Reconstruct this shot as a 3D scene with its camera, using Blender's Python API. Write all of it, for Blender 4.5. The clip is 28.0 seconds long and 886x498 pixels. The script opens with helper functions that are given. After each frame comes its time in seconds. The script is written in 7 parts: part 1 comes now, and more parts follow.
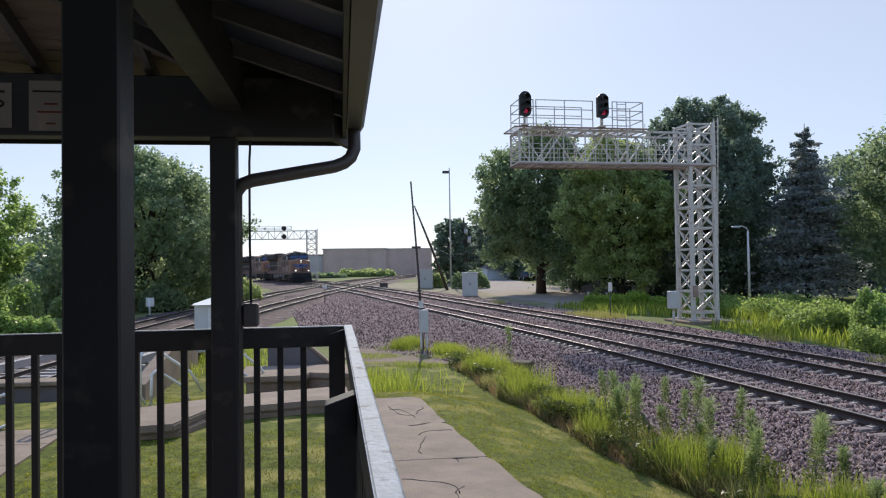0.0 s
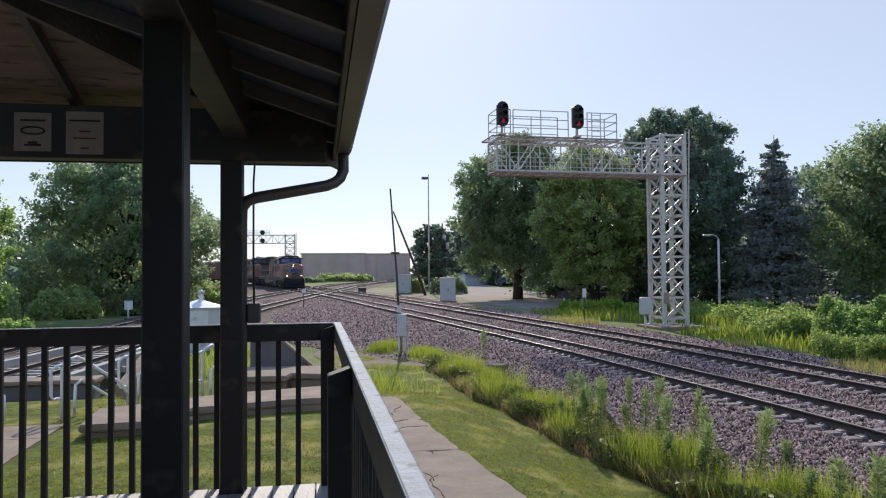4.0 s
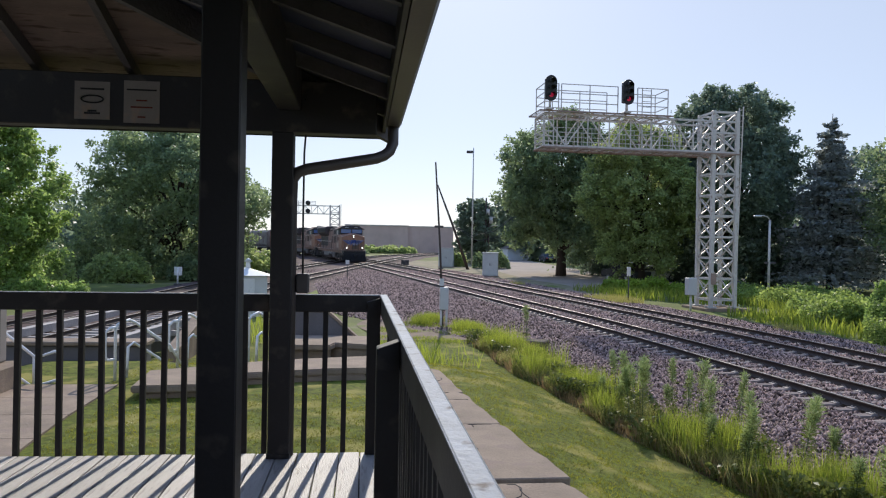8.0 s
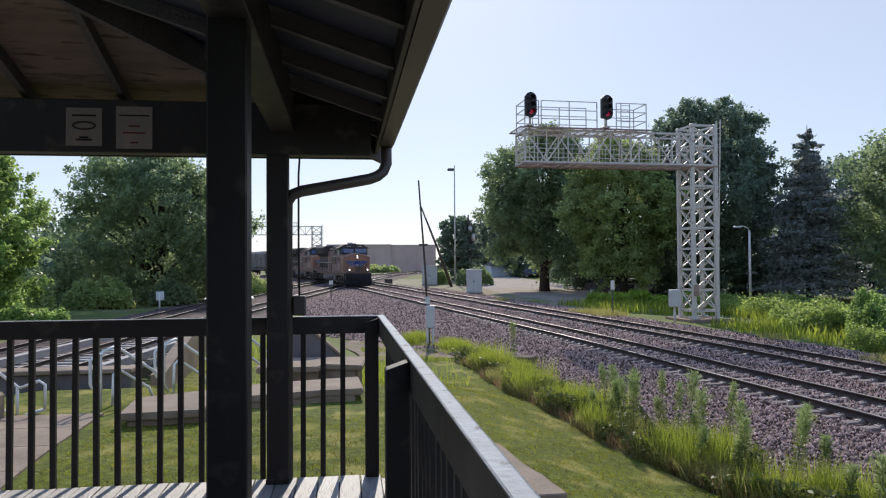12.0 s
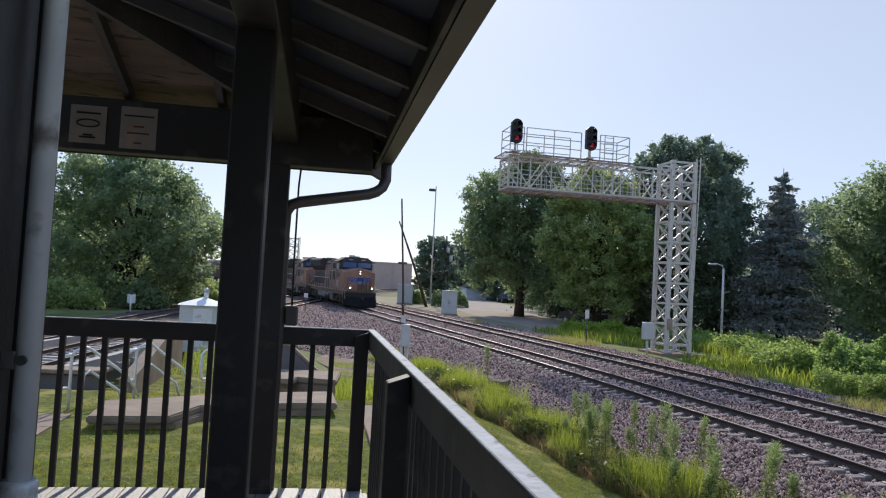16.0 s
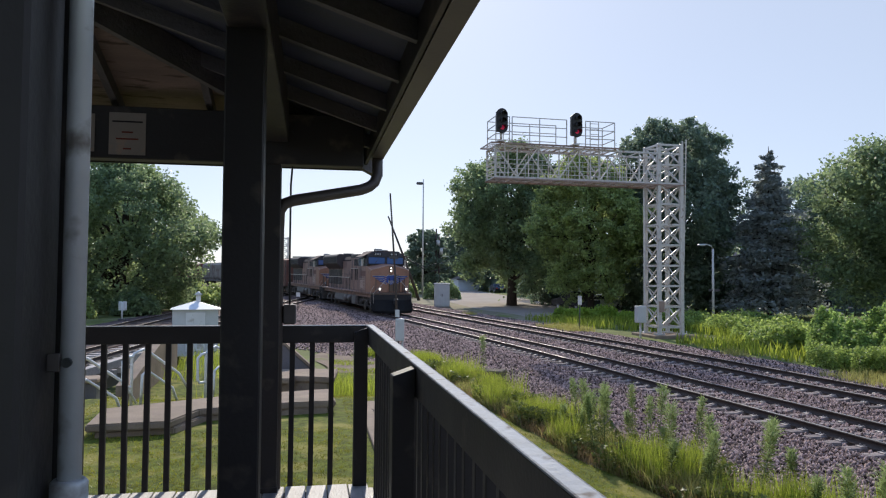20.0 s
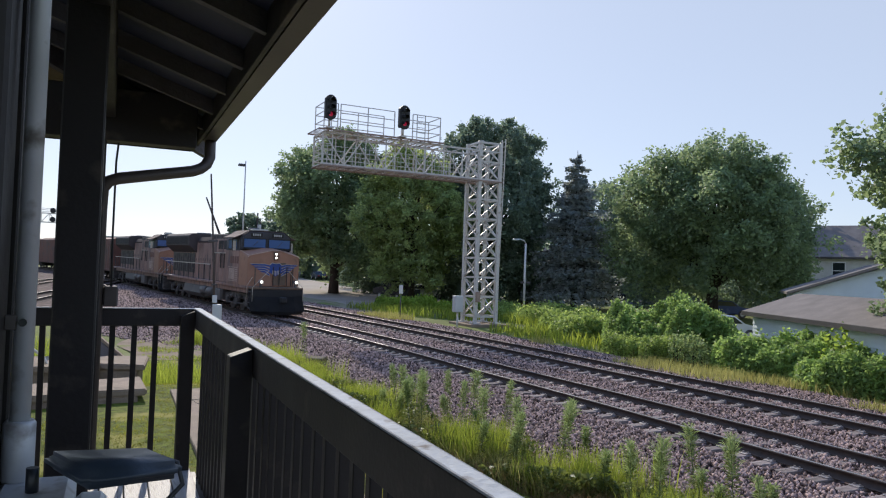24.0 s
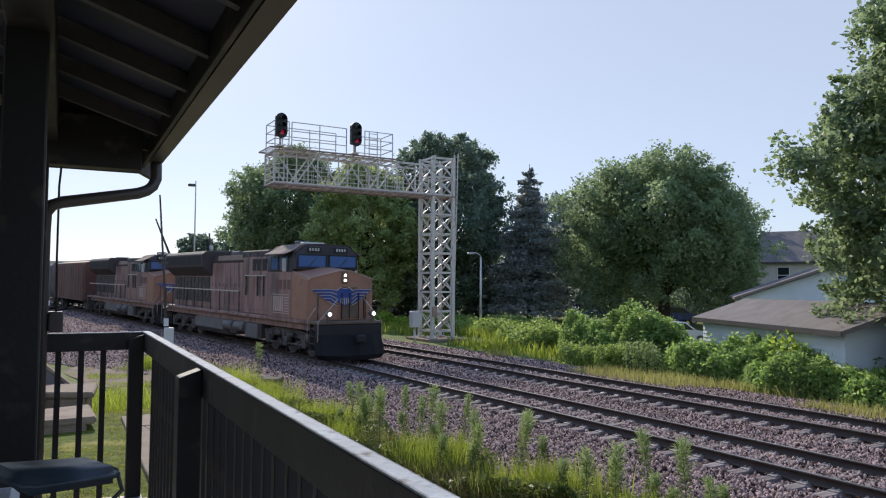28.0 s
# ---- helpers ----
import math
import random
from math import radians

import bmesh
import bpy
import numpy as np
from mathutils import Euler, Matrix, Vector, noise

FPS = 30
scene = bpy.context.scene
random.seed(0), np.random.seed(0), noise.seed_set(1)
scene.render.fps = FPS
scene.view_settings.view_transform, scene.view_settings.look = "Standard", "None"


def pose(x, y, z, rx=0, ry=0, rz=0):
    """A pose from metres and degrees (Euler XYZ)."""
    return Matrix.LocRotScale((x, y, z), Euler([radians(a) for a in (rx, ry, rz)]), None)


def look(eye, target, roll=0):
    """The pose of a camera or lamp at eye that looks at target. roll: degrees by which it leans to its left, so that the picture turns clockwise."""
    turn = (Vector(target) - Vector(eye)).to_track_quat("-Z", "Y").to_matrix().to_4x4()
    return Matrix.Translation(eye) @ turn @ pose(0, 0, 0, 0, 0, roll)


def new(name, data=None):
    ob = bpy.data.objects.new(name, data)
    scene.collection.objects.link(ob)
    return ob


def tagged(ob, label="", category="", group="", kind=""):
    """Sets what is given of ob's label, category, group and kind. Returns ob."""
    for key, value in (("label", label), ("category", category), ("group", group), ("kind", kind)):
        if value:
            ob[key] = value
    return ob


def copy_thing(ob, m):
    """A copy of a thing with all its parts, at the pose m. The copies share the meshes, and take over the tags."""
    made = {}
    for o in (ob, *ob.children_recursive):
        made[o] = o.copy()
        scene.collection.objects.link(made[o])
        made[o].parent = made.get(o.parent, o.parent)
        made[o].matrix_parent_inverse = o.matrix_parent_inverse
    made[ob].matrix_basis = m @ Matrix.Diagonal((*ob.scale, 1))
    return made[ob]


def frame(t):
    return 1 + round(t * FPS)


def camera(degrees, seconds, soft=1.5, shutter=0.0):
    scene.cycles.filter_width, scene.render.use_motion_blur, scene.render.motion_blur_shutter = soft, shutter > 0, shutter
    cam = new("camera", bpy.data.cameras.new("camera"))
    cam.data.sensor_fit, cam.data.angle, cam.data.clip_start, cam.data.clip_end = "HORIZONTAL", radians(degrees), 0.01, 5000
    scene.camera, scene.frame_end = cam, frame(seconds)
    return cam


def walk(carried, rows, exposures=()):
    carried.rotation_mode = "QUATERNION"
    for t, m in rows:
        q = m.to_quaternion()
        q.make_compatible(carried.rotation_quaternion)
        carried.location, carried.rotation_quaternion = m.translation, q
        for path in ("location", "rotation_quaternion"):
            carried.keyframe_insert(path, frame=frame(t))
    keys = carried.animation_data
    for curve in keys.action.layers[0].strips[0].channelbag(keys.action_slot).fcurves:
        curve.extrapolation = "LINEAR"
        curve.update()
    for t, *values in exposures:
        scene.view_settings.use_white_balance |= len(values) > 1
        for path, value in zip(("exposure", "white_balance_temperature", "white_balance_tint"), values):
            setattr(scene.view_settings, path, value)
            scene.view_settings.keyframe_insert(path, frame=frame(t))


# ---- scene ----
cam = camera(62.6, 28.0, 1.15)
PATH = [
    (0, (0.839, 0.635, 1.408), (1.114, 2.616, 1.459), -0.9),
    (0.5, (0.821, 0.353, 1.408), (1.118, 2.330, 1.456), -0.9),
    (1, (0.821, 0.368, 1.409), (1.109, 2.347, 1.446), -0.9),
    (1.5, (0.817, 0.260, 1.407), (1.139, 2.233, 1.461), -0.9),
    (2, (0.786, -0.301, 1.403), (1.121, 1.669, 1.464), -0.6),
    (2.5, (0.778, -0.373, 1.421), (1.287, 1.561, 1.478), -0.3),
    (3, (0.785, -0.415, 1.423), (1.241, 1.532, 1.466), -0.2),
    (3.5, (0.742, -0.334, 1.433), (1.074, 1.638, 1.467), 0.1),
    (4, (0.753, -0.117, 1.412), (1.086, 1.854, 1.477), -0.5),
    (4.5, (0.761, -0.447, 1.458), (0.902, 1.548, 1.492), 0.5),
    (6.5, (0.741, -0.111, 1.436), (0.953, 1.877, 1.411), 1.0),
    (7, (0.74, -0.109, 1.435), (0.958, 1.879, 1.401), 0.9),
    (7.5, (0.726, -0.117, 1.422), (0.951, 1.87, 1.386), 1.1),
    (8, (0.722, -0.1, 1.42), (0.939, 1.888, 1.413), 1.0),
    (8.5, (0.664, -0.139, 1.419), (0.91, 1.846, 1.382), 1.2),
    (9, (0.627, -0.129, 1.425), (0.876, 1.855, 1.404), 1.3),
    (9.5, (0.63, -0.118, 1.427), (0.882, 1.866, 1.414), 1.3),
    (10, (0.615, -0.089, 1.423), (0.855, 1.897, 1.429), 1.3),
    (10.5, (0.618, -0.092, 1.417), (0.869, 1.893, 1.433), 0.5),
    (11, (0.62, -0.097, 1.415), (0.87, 1.888, 1.423), -0.0),
    (11.5, (0.629, -0.096, 1.416), (0.881, 1.888, 1.433), 0.0),
    (12, (0.624, -0.095, 1.426), (0.889, 1.887, 1.468), -0.4),
    (12.5, (0.582, -0.131, 1.421), (0.875, 1.846, 1.471), 0.0),
    (14.5, (0.478, -0.109, 1.411), (0.821, 1.86, 1.504), 4.0),
    (15, (0.485, -0.126, 1.404), (0.833, 1.842, 1.496), 3.6),
    (15.5, (0.478, -0.115, 1.405), (0.823, 1.853, 1.498), 3.5),
    (16, (0.487, -0.131, 1.412), (0.814, 1.839, 1.511), 3.0),
    (16.5, (0.505, -0.113, 1.4), (0.804, 1.863, 1.472), 2.1),
    (17, (0.499, -0.109, 1.407), (0.763, 1.87, 1.518), 1.8),
    (17.5, (0.507, -0.183, 1.433), (0.775, 1.793, 1.589), 1.4),
    (18, (0.498, -0.16, 1.435), (0.793, 1.815, 1.547), 0.6),
    (18.5, (0.507, -0.16, 1.435), (0.815, 1.813, 1.54), -0.4),
    (19, (0.483, -0.119, 1.415), (0.796, 1.854, 1.521), 1.7),
    (19.5, (0.465, -0.121, 1.416), (0.796, 1.848, 1.533), 0.6),
    (20, (0.449, -0.141, 1.405), (0.804, 1.825, 1.485), 0.4),
    (20.5, (0.446, -0.197, 1.403), (0.781, 1.772, 1.494), 1.7),
    (22.5, (0.438, -0.331, 1.39), (0.908, 1.612, 1.45), 0.4),
    (23, (0.356, -0.365, 1.395), (1.169, 1.461, 1.477), 1.3),
    (23.5, (0.319, -0.275, 1.401), (1.134, 1.55, 1.464), 1.4),
    (24, (0.328, -0.325, 1.399), (1.145, 1.5, 1.457), 2.0),
    (24.5, (0.313, -0.311, 1.403), (1.143, 1.506, 1.507), 2.0),
    (25, (0.325, -0.301, 1.4), (1.146, 1.52, 1.497), 1.9),
    (25.5, (0.321, -0.305, 1.382), (1.144, 1.515, 1.5), 1.3),
    (26, (0.315, -0.269, 1.393), (1.118, 1.557, 1.535), 1.7),
    (26.5, (0.311, -0.324, 1.394), (1.138, 1.491, 1.543), 2.0),
    (27, (0.314, -0.3, 1.392), (1.134, 1.52, 1.521), 2.0),
    (27.5, (0.331, -0.353, 1.394), (1.199, 1.447, 1.484), 0.6),
    (28, (0.336, -0.414, 1.395), (1.26, 1.357, 1.497), 0.3),
]
walk(cam, [(t, look(eye, target, roll)) for t, eye, target, roll in PATH], [(0.0, 0.1, 5800, 12), (28.0, 0.1, 5800, 12)])

# ---- world, sun ----
SUN_AZ, SUN_EL = 6.0, 34.0
world = bpy.data.worlds.new("world")
scene.world = world
world.use_nodes = True
wn, wl = world.node_tree.nodes, world.node_tree.links
sky = wn.new("ShaderNodeTexSky")
sky.sky_type = 'NISHITA'
sky.sun_disc = False
sky.sun_elevation, sky.sun_rotation = radians(SUN_EL), radians(SUN_AZ)
sky.air_density, sky.dust_density, sky.ozone_density = 0.85, 0.5, 0.8
wn["Background"].inputs["Strength"].default_value = 0.099
# a bright summer haze evens the sky out
haze = wn.new("ShaderNodeMix")
haze.data_type = 'RGBA'
haze.inputs[0].default_value = 0.6
rise = wn.new("ShaderNodeMix")
rise.data_type = 'RGBA'
rise.inputs[6].default_value, rise.inputs[7].default_value = (7.45, 7.7, 8.0, 1), (3.6, 6.4, 12.5, 1)
up, sep, ramp = wn.new("ShaderNodeTexCoord"), wn.new("ShaderNodeSeparateXYZ"), wn.new("ShaderNodeMapRange")
ramp.inputs["From Min"].default_value, ramp.inputs["From Max"].default_value = 0.38, 0.9
wl.new(up.outputs["Generated"], sep.inputs[0])
wl.new(sep.outputs["Z"], ramp.inputs["Value"])
wl.new(ramp.outputs["Result"], rise.inputs[0])
wl.new(rise.outputs[2], haze.inputs[7])
wl.new(sky.outputs["Color"], haze.inputs[6])
wl.new(haze.outputs[2], wn["Background"].inputs["Color"])

sun = new("sun", bpy.data.lights.new("sun", 'SUN'))
sun.data.energy, sun.data.angle, sun.data.color = 4.3, radians(0.6), (1.0, 0.87, 0.66)
a, e = radians(SUN_AZ), radians(SUN_EL)
sun.matrix_world = look((30 * math.sin(a) * math.cos(e), 30 * math.cos(a) * math.cos(e), 30 * math.sin(e)), (0, 0, 0))


# ---- materials ----
def rgb(c, k=1.0):
    return (min(c[0] * k, 1), min(c[1] * k, 1), min(c[2] * k, 1), 1)


def mat(name, base, rough=0.6, metal=0.0, var=0.2, scale=2.0, bump=0.15, fine=40.0, other=None, patch=0.0, patch_scale=1.0,
        stretch=(1, 1, 1), per_object=0.0, glow=None, power=0.0, rough_var=0.12, spec=None):
    """A surface: base colour varied at two scales, patches of another colour, fine relief."""
    m = bpy.data.materials.new(name)
    m.use_nodes = True
    n, l = m.node_tree.nodes, m.node_tree.links
    b = n["Principled BSDF"]
    tc, mp = n.new("ShaderNodeTexCoord"), n.new("ShaderNodeMapping")
    mp.inputs["Scale"].default_value = stretch
    l.new(tc.outputs["Object"], mp.inputs["Vector"])

    def noise_at(s, detail=4.0):
        t = n.new("ShaderNodeTexNoise")
        t.inputs["Scale"].default_value, t.inputs["Detail"].default_value = s, detail
        l.new(mp.outputs["Vector"], t.inputs["Vector"])
        return t.outputs["Fac"]

    def mix(fac, c1, c2):
        t = n.new("ShaderNodeMix")
        t.data_type = 'RGBA'
        for src, sock in ((fac, t.inputs[0]), (c1, t.inputs[6]), (c2, t.inputs[7])):
            if isinstance(src, (float, tuple)):
                sock.default_value = src
            else:
                l.new(src, sock)
        return t.outputs[2]

    def ramp(fac, lo, hi):
        t = n.new("ShaderNodeMapRange")
        t.inputs["From Min"].default_value, t.inputs["From Max"].default_value = lo, hi
        l.new(fac, t.inputs["Value"])
        return t.outputs["Result"]

    big, small = noise_at(scale), noise_at(fine)
    col = mix(ramp(big, 0.3, 0.7), rgb(base, 1 - var), rgb(base, 1 + var))
    col = mix(ramp(small, 0.25, 0.75), col, mix(0.5, col, rgb(base, 1 - 1.2 * var)))
    if other:
        col = mix(ramp(noise_at(patch_scale, 6.0), 0.62 - patch * 0.35, 0.74 - patch * 0.35), col, rgb(other))
    if per_object:
        info = n.new("ShaderNodeObjectInfo")
        hsv = n.new("ShaderNodeHueSaturation")
        l.new(col, hsv.inputs["Color"])
        t = n.new("ShaderNodeMapRange")
        t.inputs["To Min"].default_value, t.inputs["To Max"].default_value = 1 - per_object, 1 + per_object
        l.new(info.outputs["Random"], t.inputs["Value"])
        l.new(t.outputs["Result"], hsv.inputs["Value"])
        col = hsv.outputs["Color"]
    l.new(col, b.inputs["Base Color"])
    b.inputs["Metallic"].default_value = metal
    b.inputs["Specular IOR Level"].default_value = spec if spec is not None else (0.5 if rough < 0.75 else 0.12)
    r = n.new("ShaderNodeMapRange")
    r.inputs["To Min"].default_value, r.inputs["To Max"].default_value = max(0.02, rough - rough_var), min(1.0, rough + rough_var)
    l.new(big, r.inputs["Value"])
    l.new(r.outputs["Result"], b.inputs["Roughness"])
    if bump:
        bp = n.new("ShaderNodeBump")
        bp.inputs["Strength"].default_value, bp.inputs["Distance"].default_value = bump, 0.02
        l.new(small, bp.inputs["Height"])
        l.new(bp.outputs["Normal"], b.inputs["Normal"])
    if glow:
        b.inputs["Emission Color"].default_value, b.inputs["Emission Strength"].default_value = rgb(glow), power
    return m


def leaf_mat(name, dark, light, through_share=0.4):
    """Foliage: colour differs leaf by leaf, and some light passes through."""
    m = bpy.data.materials.new(name)
    m.use_nodes = True
    n, l = m.node_tree.nodes, m.node_tree.links
    b, out = n["Principled BSDF"], n["Material Output"]
    geo, tc, nz = n.new("ShaderNodeNewGeometry"), n.new("ShaderNodeTexCoord"), n.new("ShaderNodeTexNoise")
    nz.inputs["Scale"].default_value = 0.5
    l.new(tc.outputs["Object"], nz.inputs["Vector"])
    add = n.new("ShaderNodeMath")
    add.operation = 'MULTIPLY_ADD'
    add.inputs[1].default_value, add.inputs[2].default_value = 0.6, 0.0
    l.new(geo.outputs["Random Per Island"], add.inputs[0])
    l.new(nz.outputs["Fac"], add.inputs[2])
    cr = n.new("ShaderNodeMapRange")
    cr.inputs["From Min"].default_value, cr.inputs["From Max"].default_value = 0.3, 1.1
    l.new(add.outputs[0], cr.inputs["Value"])
    mx = n.new("ShaderNodeMix")
    mx.data_type = 'RGBA'
    mx.inputs[6].default_value, mx.inputs[7].default_value = rgb(dark), rgb(light)
    l.new(cr.outputs["Result"], mx.inputs[0])
    l.new(mx.outputs[2], b.inputs["Base Color"])
    b.inputs["Roughness"].default_value = 0.48
    b.inputs["Specular IOR Level"].default_value = 0.3
    tr, ms = n.new("ShaderNodeBsdfTranslucent"), n.new("ShaderNodeMixShader")
    warm = n.new("ShaderNodeHueSaturation")
    warm.inputs["Hue"].default_value, warm.inputs["Saturation"].default_value, warm.inputs["Value"].default_value = 0.49, 1.0, 1.6
    l.new(mx.outputs[2], warm.inputs["Color"])
    l.new(warm.outputs["Color"], tr.inputs["Color"])
    ms.inputs[0].default_value = through_share
    l.new(b.outputs[0], ms.inputs[1])
    l.new(tr.outputs[0], ms.inputs[2])
    l.new(ms.outputs[0], out.inputs["Surface"])
    return m


def glass_mat(name, tint, rough=0.05):
    m = bpy.data.materials.new(name)
    m.use_nodes = True
    b = m.node_tree.nodes["Principled BSDF"]
    b.inputs["Base Color"].default_value, b.inputs["Roughness"].default_value = rgb(tint), rough
    b.inputs["Coat Weight"].default_value = 0.6
    return m


M_DARK = mat("dark brown stained timber", (0.021, 0.0185, 0.0195), 0.55, var=0.25, scale=4, bump=0.08, fine=60, other=(0.075, 0.06, 0.05), patch=0.12, patch_scale=5, stretch=(1, 1, 1))
# Worn cap paint; its pale blue is sky glare put in the colour.
M_RAILTOP = mat("worn rail top paint, skylight in its colour", (0.46, 0.49, 0.54), 0.75, var=0.2, scale=6, bump=0.3, fine=50, other=(0.16, 0.14, 0.13), patch=0.1, patch_scale=14)
M_DECK = mat("weathered grey deck board", (0.41, 0.39, 0.385), 0.55, var=0.22, scale=3, bump=0.35, fine=30, stretch=(6, 0.7, 6), per_object=0.14, other=(0.2, 0.18, 0.17), patch=0.1, patch_scale=5)
M_RAFTER = mat("brown rafter timber", (0.10, 0.092, 0.095), 0.65, var=0.3, scale=3, bump=0.3, fine=40)
# Navy stands for sky reflected in the dark paint of this slope.
M_SKYBOARD = mat("dark boarding with sky blue in its colour", (0.032, 0.037, 0.066), 0.6, var=0.3, scale=2, bump=0.2, fine=25, stretch=(1, 5, 1))
M_PLY = mat("brown plywood roof underside", (0.2, 0.145, 0.125), 0.7, var=0.3, scale=2, bump=0.3, fine=25, stretch=(1, 5, 1), other=(0.06, 0.04, 0.03), patch=0.2, patch_scale=4)
M_SHINGLE = mat("dark asphalt shingle", (0.05, 0.045, 0.045), 0.9, var=0.3, bump=0.5)
M_GUTTER = mat("brown painted gutter metal", (0.075, 0.065, 0.064), 0.45, var=0.15, bump=0.05)
M_CONDUIT = mat("galvanised steel conduit", (0.55, 0.58, 0.62), 0.4, metal=0.2, var=0.12, scale=8, bump=0.05, other=(0.2, 0.19, 0.18), patch=0.12, patch_scale=20)
M_PAPER = mat("aged white paper notice", (0.30, 0.27, 0.25), 0.8, var=0.08, scale=6, bump=0.1, other=(0.4, 0.3, 0.24), patch=0.15, patch_scale=8)
M_INK = mat("dark printed ink", (0.03, 0.03, 0.035), 0.8, bump=0)
M_INKRED = mat("dark red printed ink", (0.16, 0.05, 0.04), 0.8, bump=0)
M_BLACKPL = mat("black plastic", (0.016, 0.02, 0.026), 0.42, var=0.2, bump=0.1)
M_LID = mat("dark blue grey plastic lid", (0.035, 0.05, 0.07), 0.38, var=0.15, scale=30, bump=0.08, fine=300)
M_CONC = mat("old concrete", (0.29, 0.225, 0.165), 0.88, var=0.3, scale=1.5, bump=0.6, fine=30, other=(0.25, 0.19, 0.15), patch=0.25, patch_scale=2.5)
M_GROUND = mat("rough grass and earth", (0.15, 0.17, 0.05), 0.95, var=0.35, scale=0.35, bump=0.6, fine=12, other=(0.22, 0.19, 0.13), patch=0.1, patch_scale=0.25)
M_LAWN = mat("mown lawn", (0.11, 0.13, 0.016), 0.95, var=0.6, scale=9, bump=0.8, fine=28, other=(0.23, 0.205, 0.05), patch=0.3, patch_scale=1.3)
M_EARTH = mat("bare brown earth", (0.22, 0.165, 0.12), 0.95, var=0.3, scale=1.2, bump=0.6, fine=25, other=(0.15, 0.16, 0.05), patch=0.2, patch_scale=0.9)
M_DRYLAND = mat("dry grass and gravel verge", (0.27, 0.235, 0.15), 0.95, var=0.3, scale=0.6, bump=0.6, fine=14, other=(0.16, 0.19, 0.05), patch=0.2, patch_scale=0.4)
M_BALLAST = mat("pinkish brown ballast bed", (0.12, 0.082, 0.072), 0.95, var=0.6, scale=1.2, bump=1.0, fine=14, other=(0.17, 0.13, 0.13), patch=0.25, patch_scale=2)
M_TIE = mat("weathered timber tie", (0.12, 0.095, 0.08), 0.85, var=0.35, scale=2, bump=0.5, fine=30, stretch=(1, 6, 6), per_object=0.3)
M_TIE_TOP = mat("weathered grey timber tie", (0.26, 0.215, 0.195), 0.85, var=0.35, scale=4, bump=0.4, fine=25, stretch=(1, 5, 5), per_object=0.3, other=(0.14, 0.11, 0.1), patch=0.2, patch_scale=3)
M_RAIL = mat("rusty rail web", (0.055, 0.038, 0.032), 0.7, metal=0.2, var=0.3, scale=6, bump=0.3)
M_HEAD = mat("polished rail head", (0.40, 0.38, 0.37), 0.33, metal=0.9, var=0.1, bump=0.03)
M_PLATE = mat("tie plate steel", (0.34, 0.31, 0.30), 0.4, metal=0.6, var=0.3, bump=0.2)
M_BRTIE = mat("bleached grey bridge timber", (0.46, 0.42, 0.385), 0.85, var=0.25, scale=4, bump=0.4, stretch=(1, 5, 5), per_object=0.2)
M_GALV = mat("silver painted steel", (0.60, 0.57, 0.53), 0.5, metal=0.15, var=0.14, scale=3, bump=0.1, other=(0.33, 0.26, 0.2), patch=0.1, patch_scale=3)
M_WALKW = mat("weathered walkway steel", (0.34, 0.25, 0.2), 0.7, var=0.25, bump=0.2)
M_SIGBLK = mat("black signal housing", (0.012, 0.012, 0.013), 0.5, bump=0.05)
M_RED = mat("red signal lens", (0.5, 0.02, 0.02), 0.3, bump=0, glow=(1.0, 0.03, 0.14), power=0.16)
M_GRAVEL = mat("pale gravel road", (0.34, 0.285, 0.235), 0.95, var=0.15, scale=0.5, bump=0.5, fine=10, other=(0.3, 0.27, 0.22), patch=0.15, patch_scale=0.3)
M_ASPH = mat("grey asphalt street", (0.12, 0.12, 0.125), 0.85, var=0.2, scale=1, bump=0.3)
M_BARK = mat("tree bark", (0.07, 0.055, 0.045), 0.9, var=0.35, scale=3, bump=0.8, fine=15, stretch=(3, 3, 0.6))
M_POLE = mat("weathered utility pole", (0.10, 0.08, 0.07), 0.85, var=0.25, scale=4, bump=0.4, stretch=(4, 4, 0.5))
M_GREYBOX = mat("light grey cabinet paint", (0.55, 0.56, 0.55), 0.45, var=0.08, bump=0.03)
M_WHITE = mat("white painted wood", (0.72, 0.72, 0.70), 0.55, var=0.08, scale=2, bump=0.15, other=(0.45, 0.42, 0.38), patch=0.08, patch_scale=3)
M_SIDING = mat("pale blue white clapboard siding", (0.62, 0.68, 0.74), 0.6, var=0.06, scale=1.5, bump=0.1)
M_ROOFTAN = mat("grey brown asphalt shingle roof", (0.20, 0.175, 0.16), 0.9, var=0.2, scale=1.5, bump=0.4, fine=14)
M_BRICKW = mat("tan warehouse wall", (0.60, 0.47, 0.415), 0.8, var=0.12, scale=0.3, bump=0.2, fine=6)
M_HOUSE = mat("beige house siding", (0.36, 0.31, 0.27), 0.7, var=0.1, bump=0.1)
M_HOUSEW = mat("pale house siding", (0.55, 0.52, 0.48), 0.7, var=0.1, bump=0.1)
M_PANE = glass_mat("dark window glass", (0.02, 0.025, 0.03))


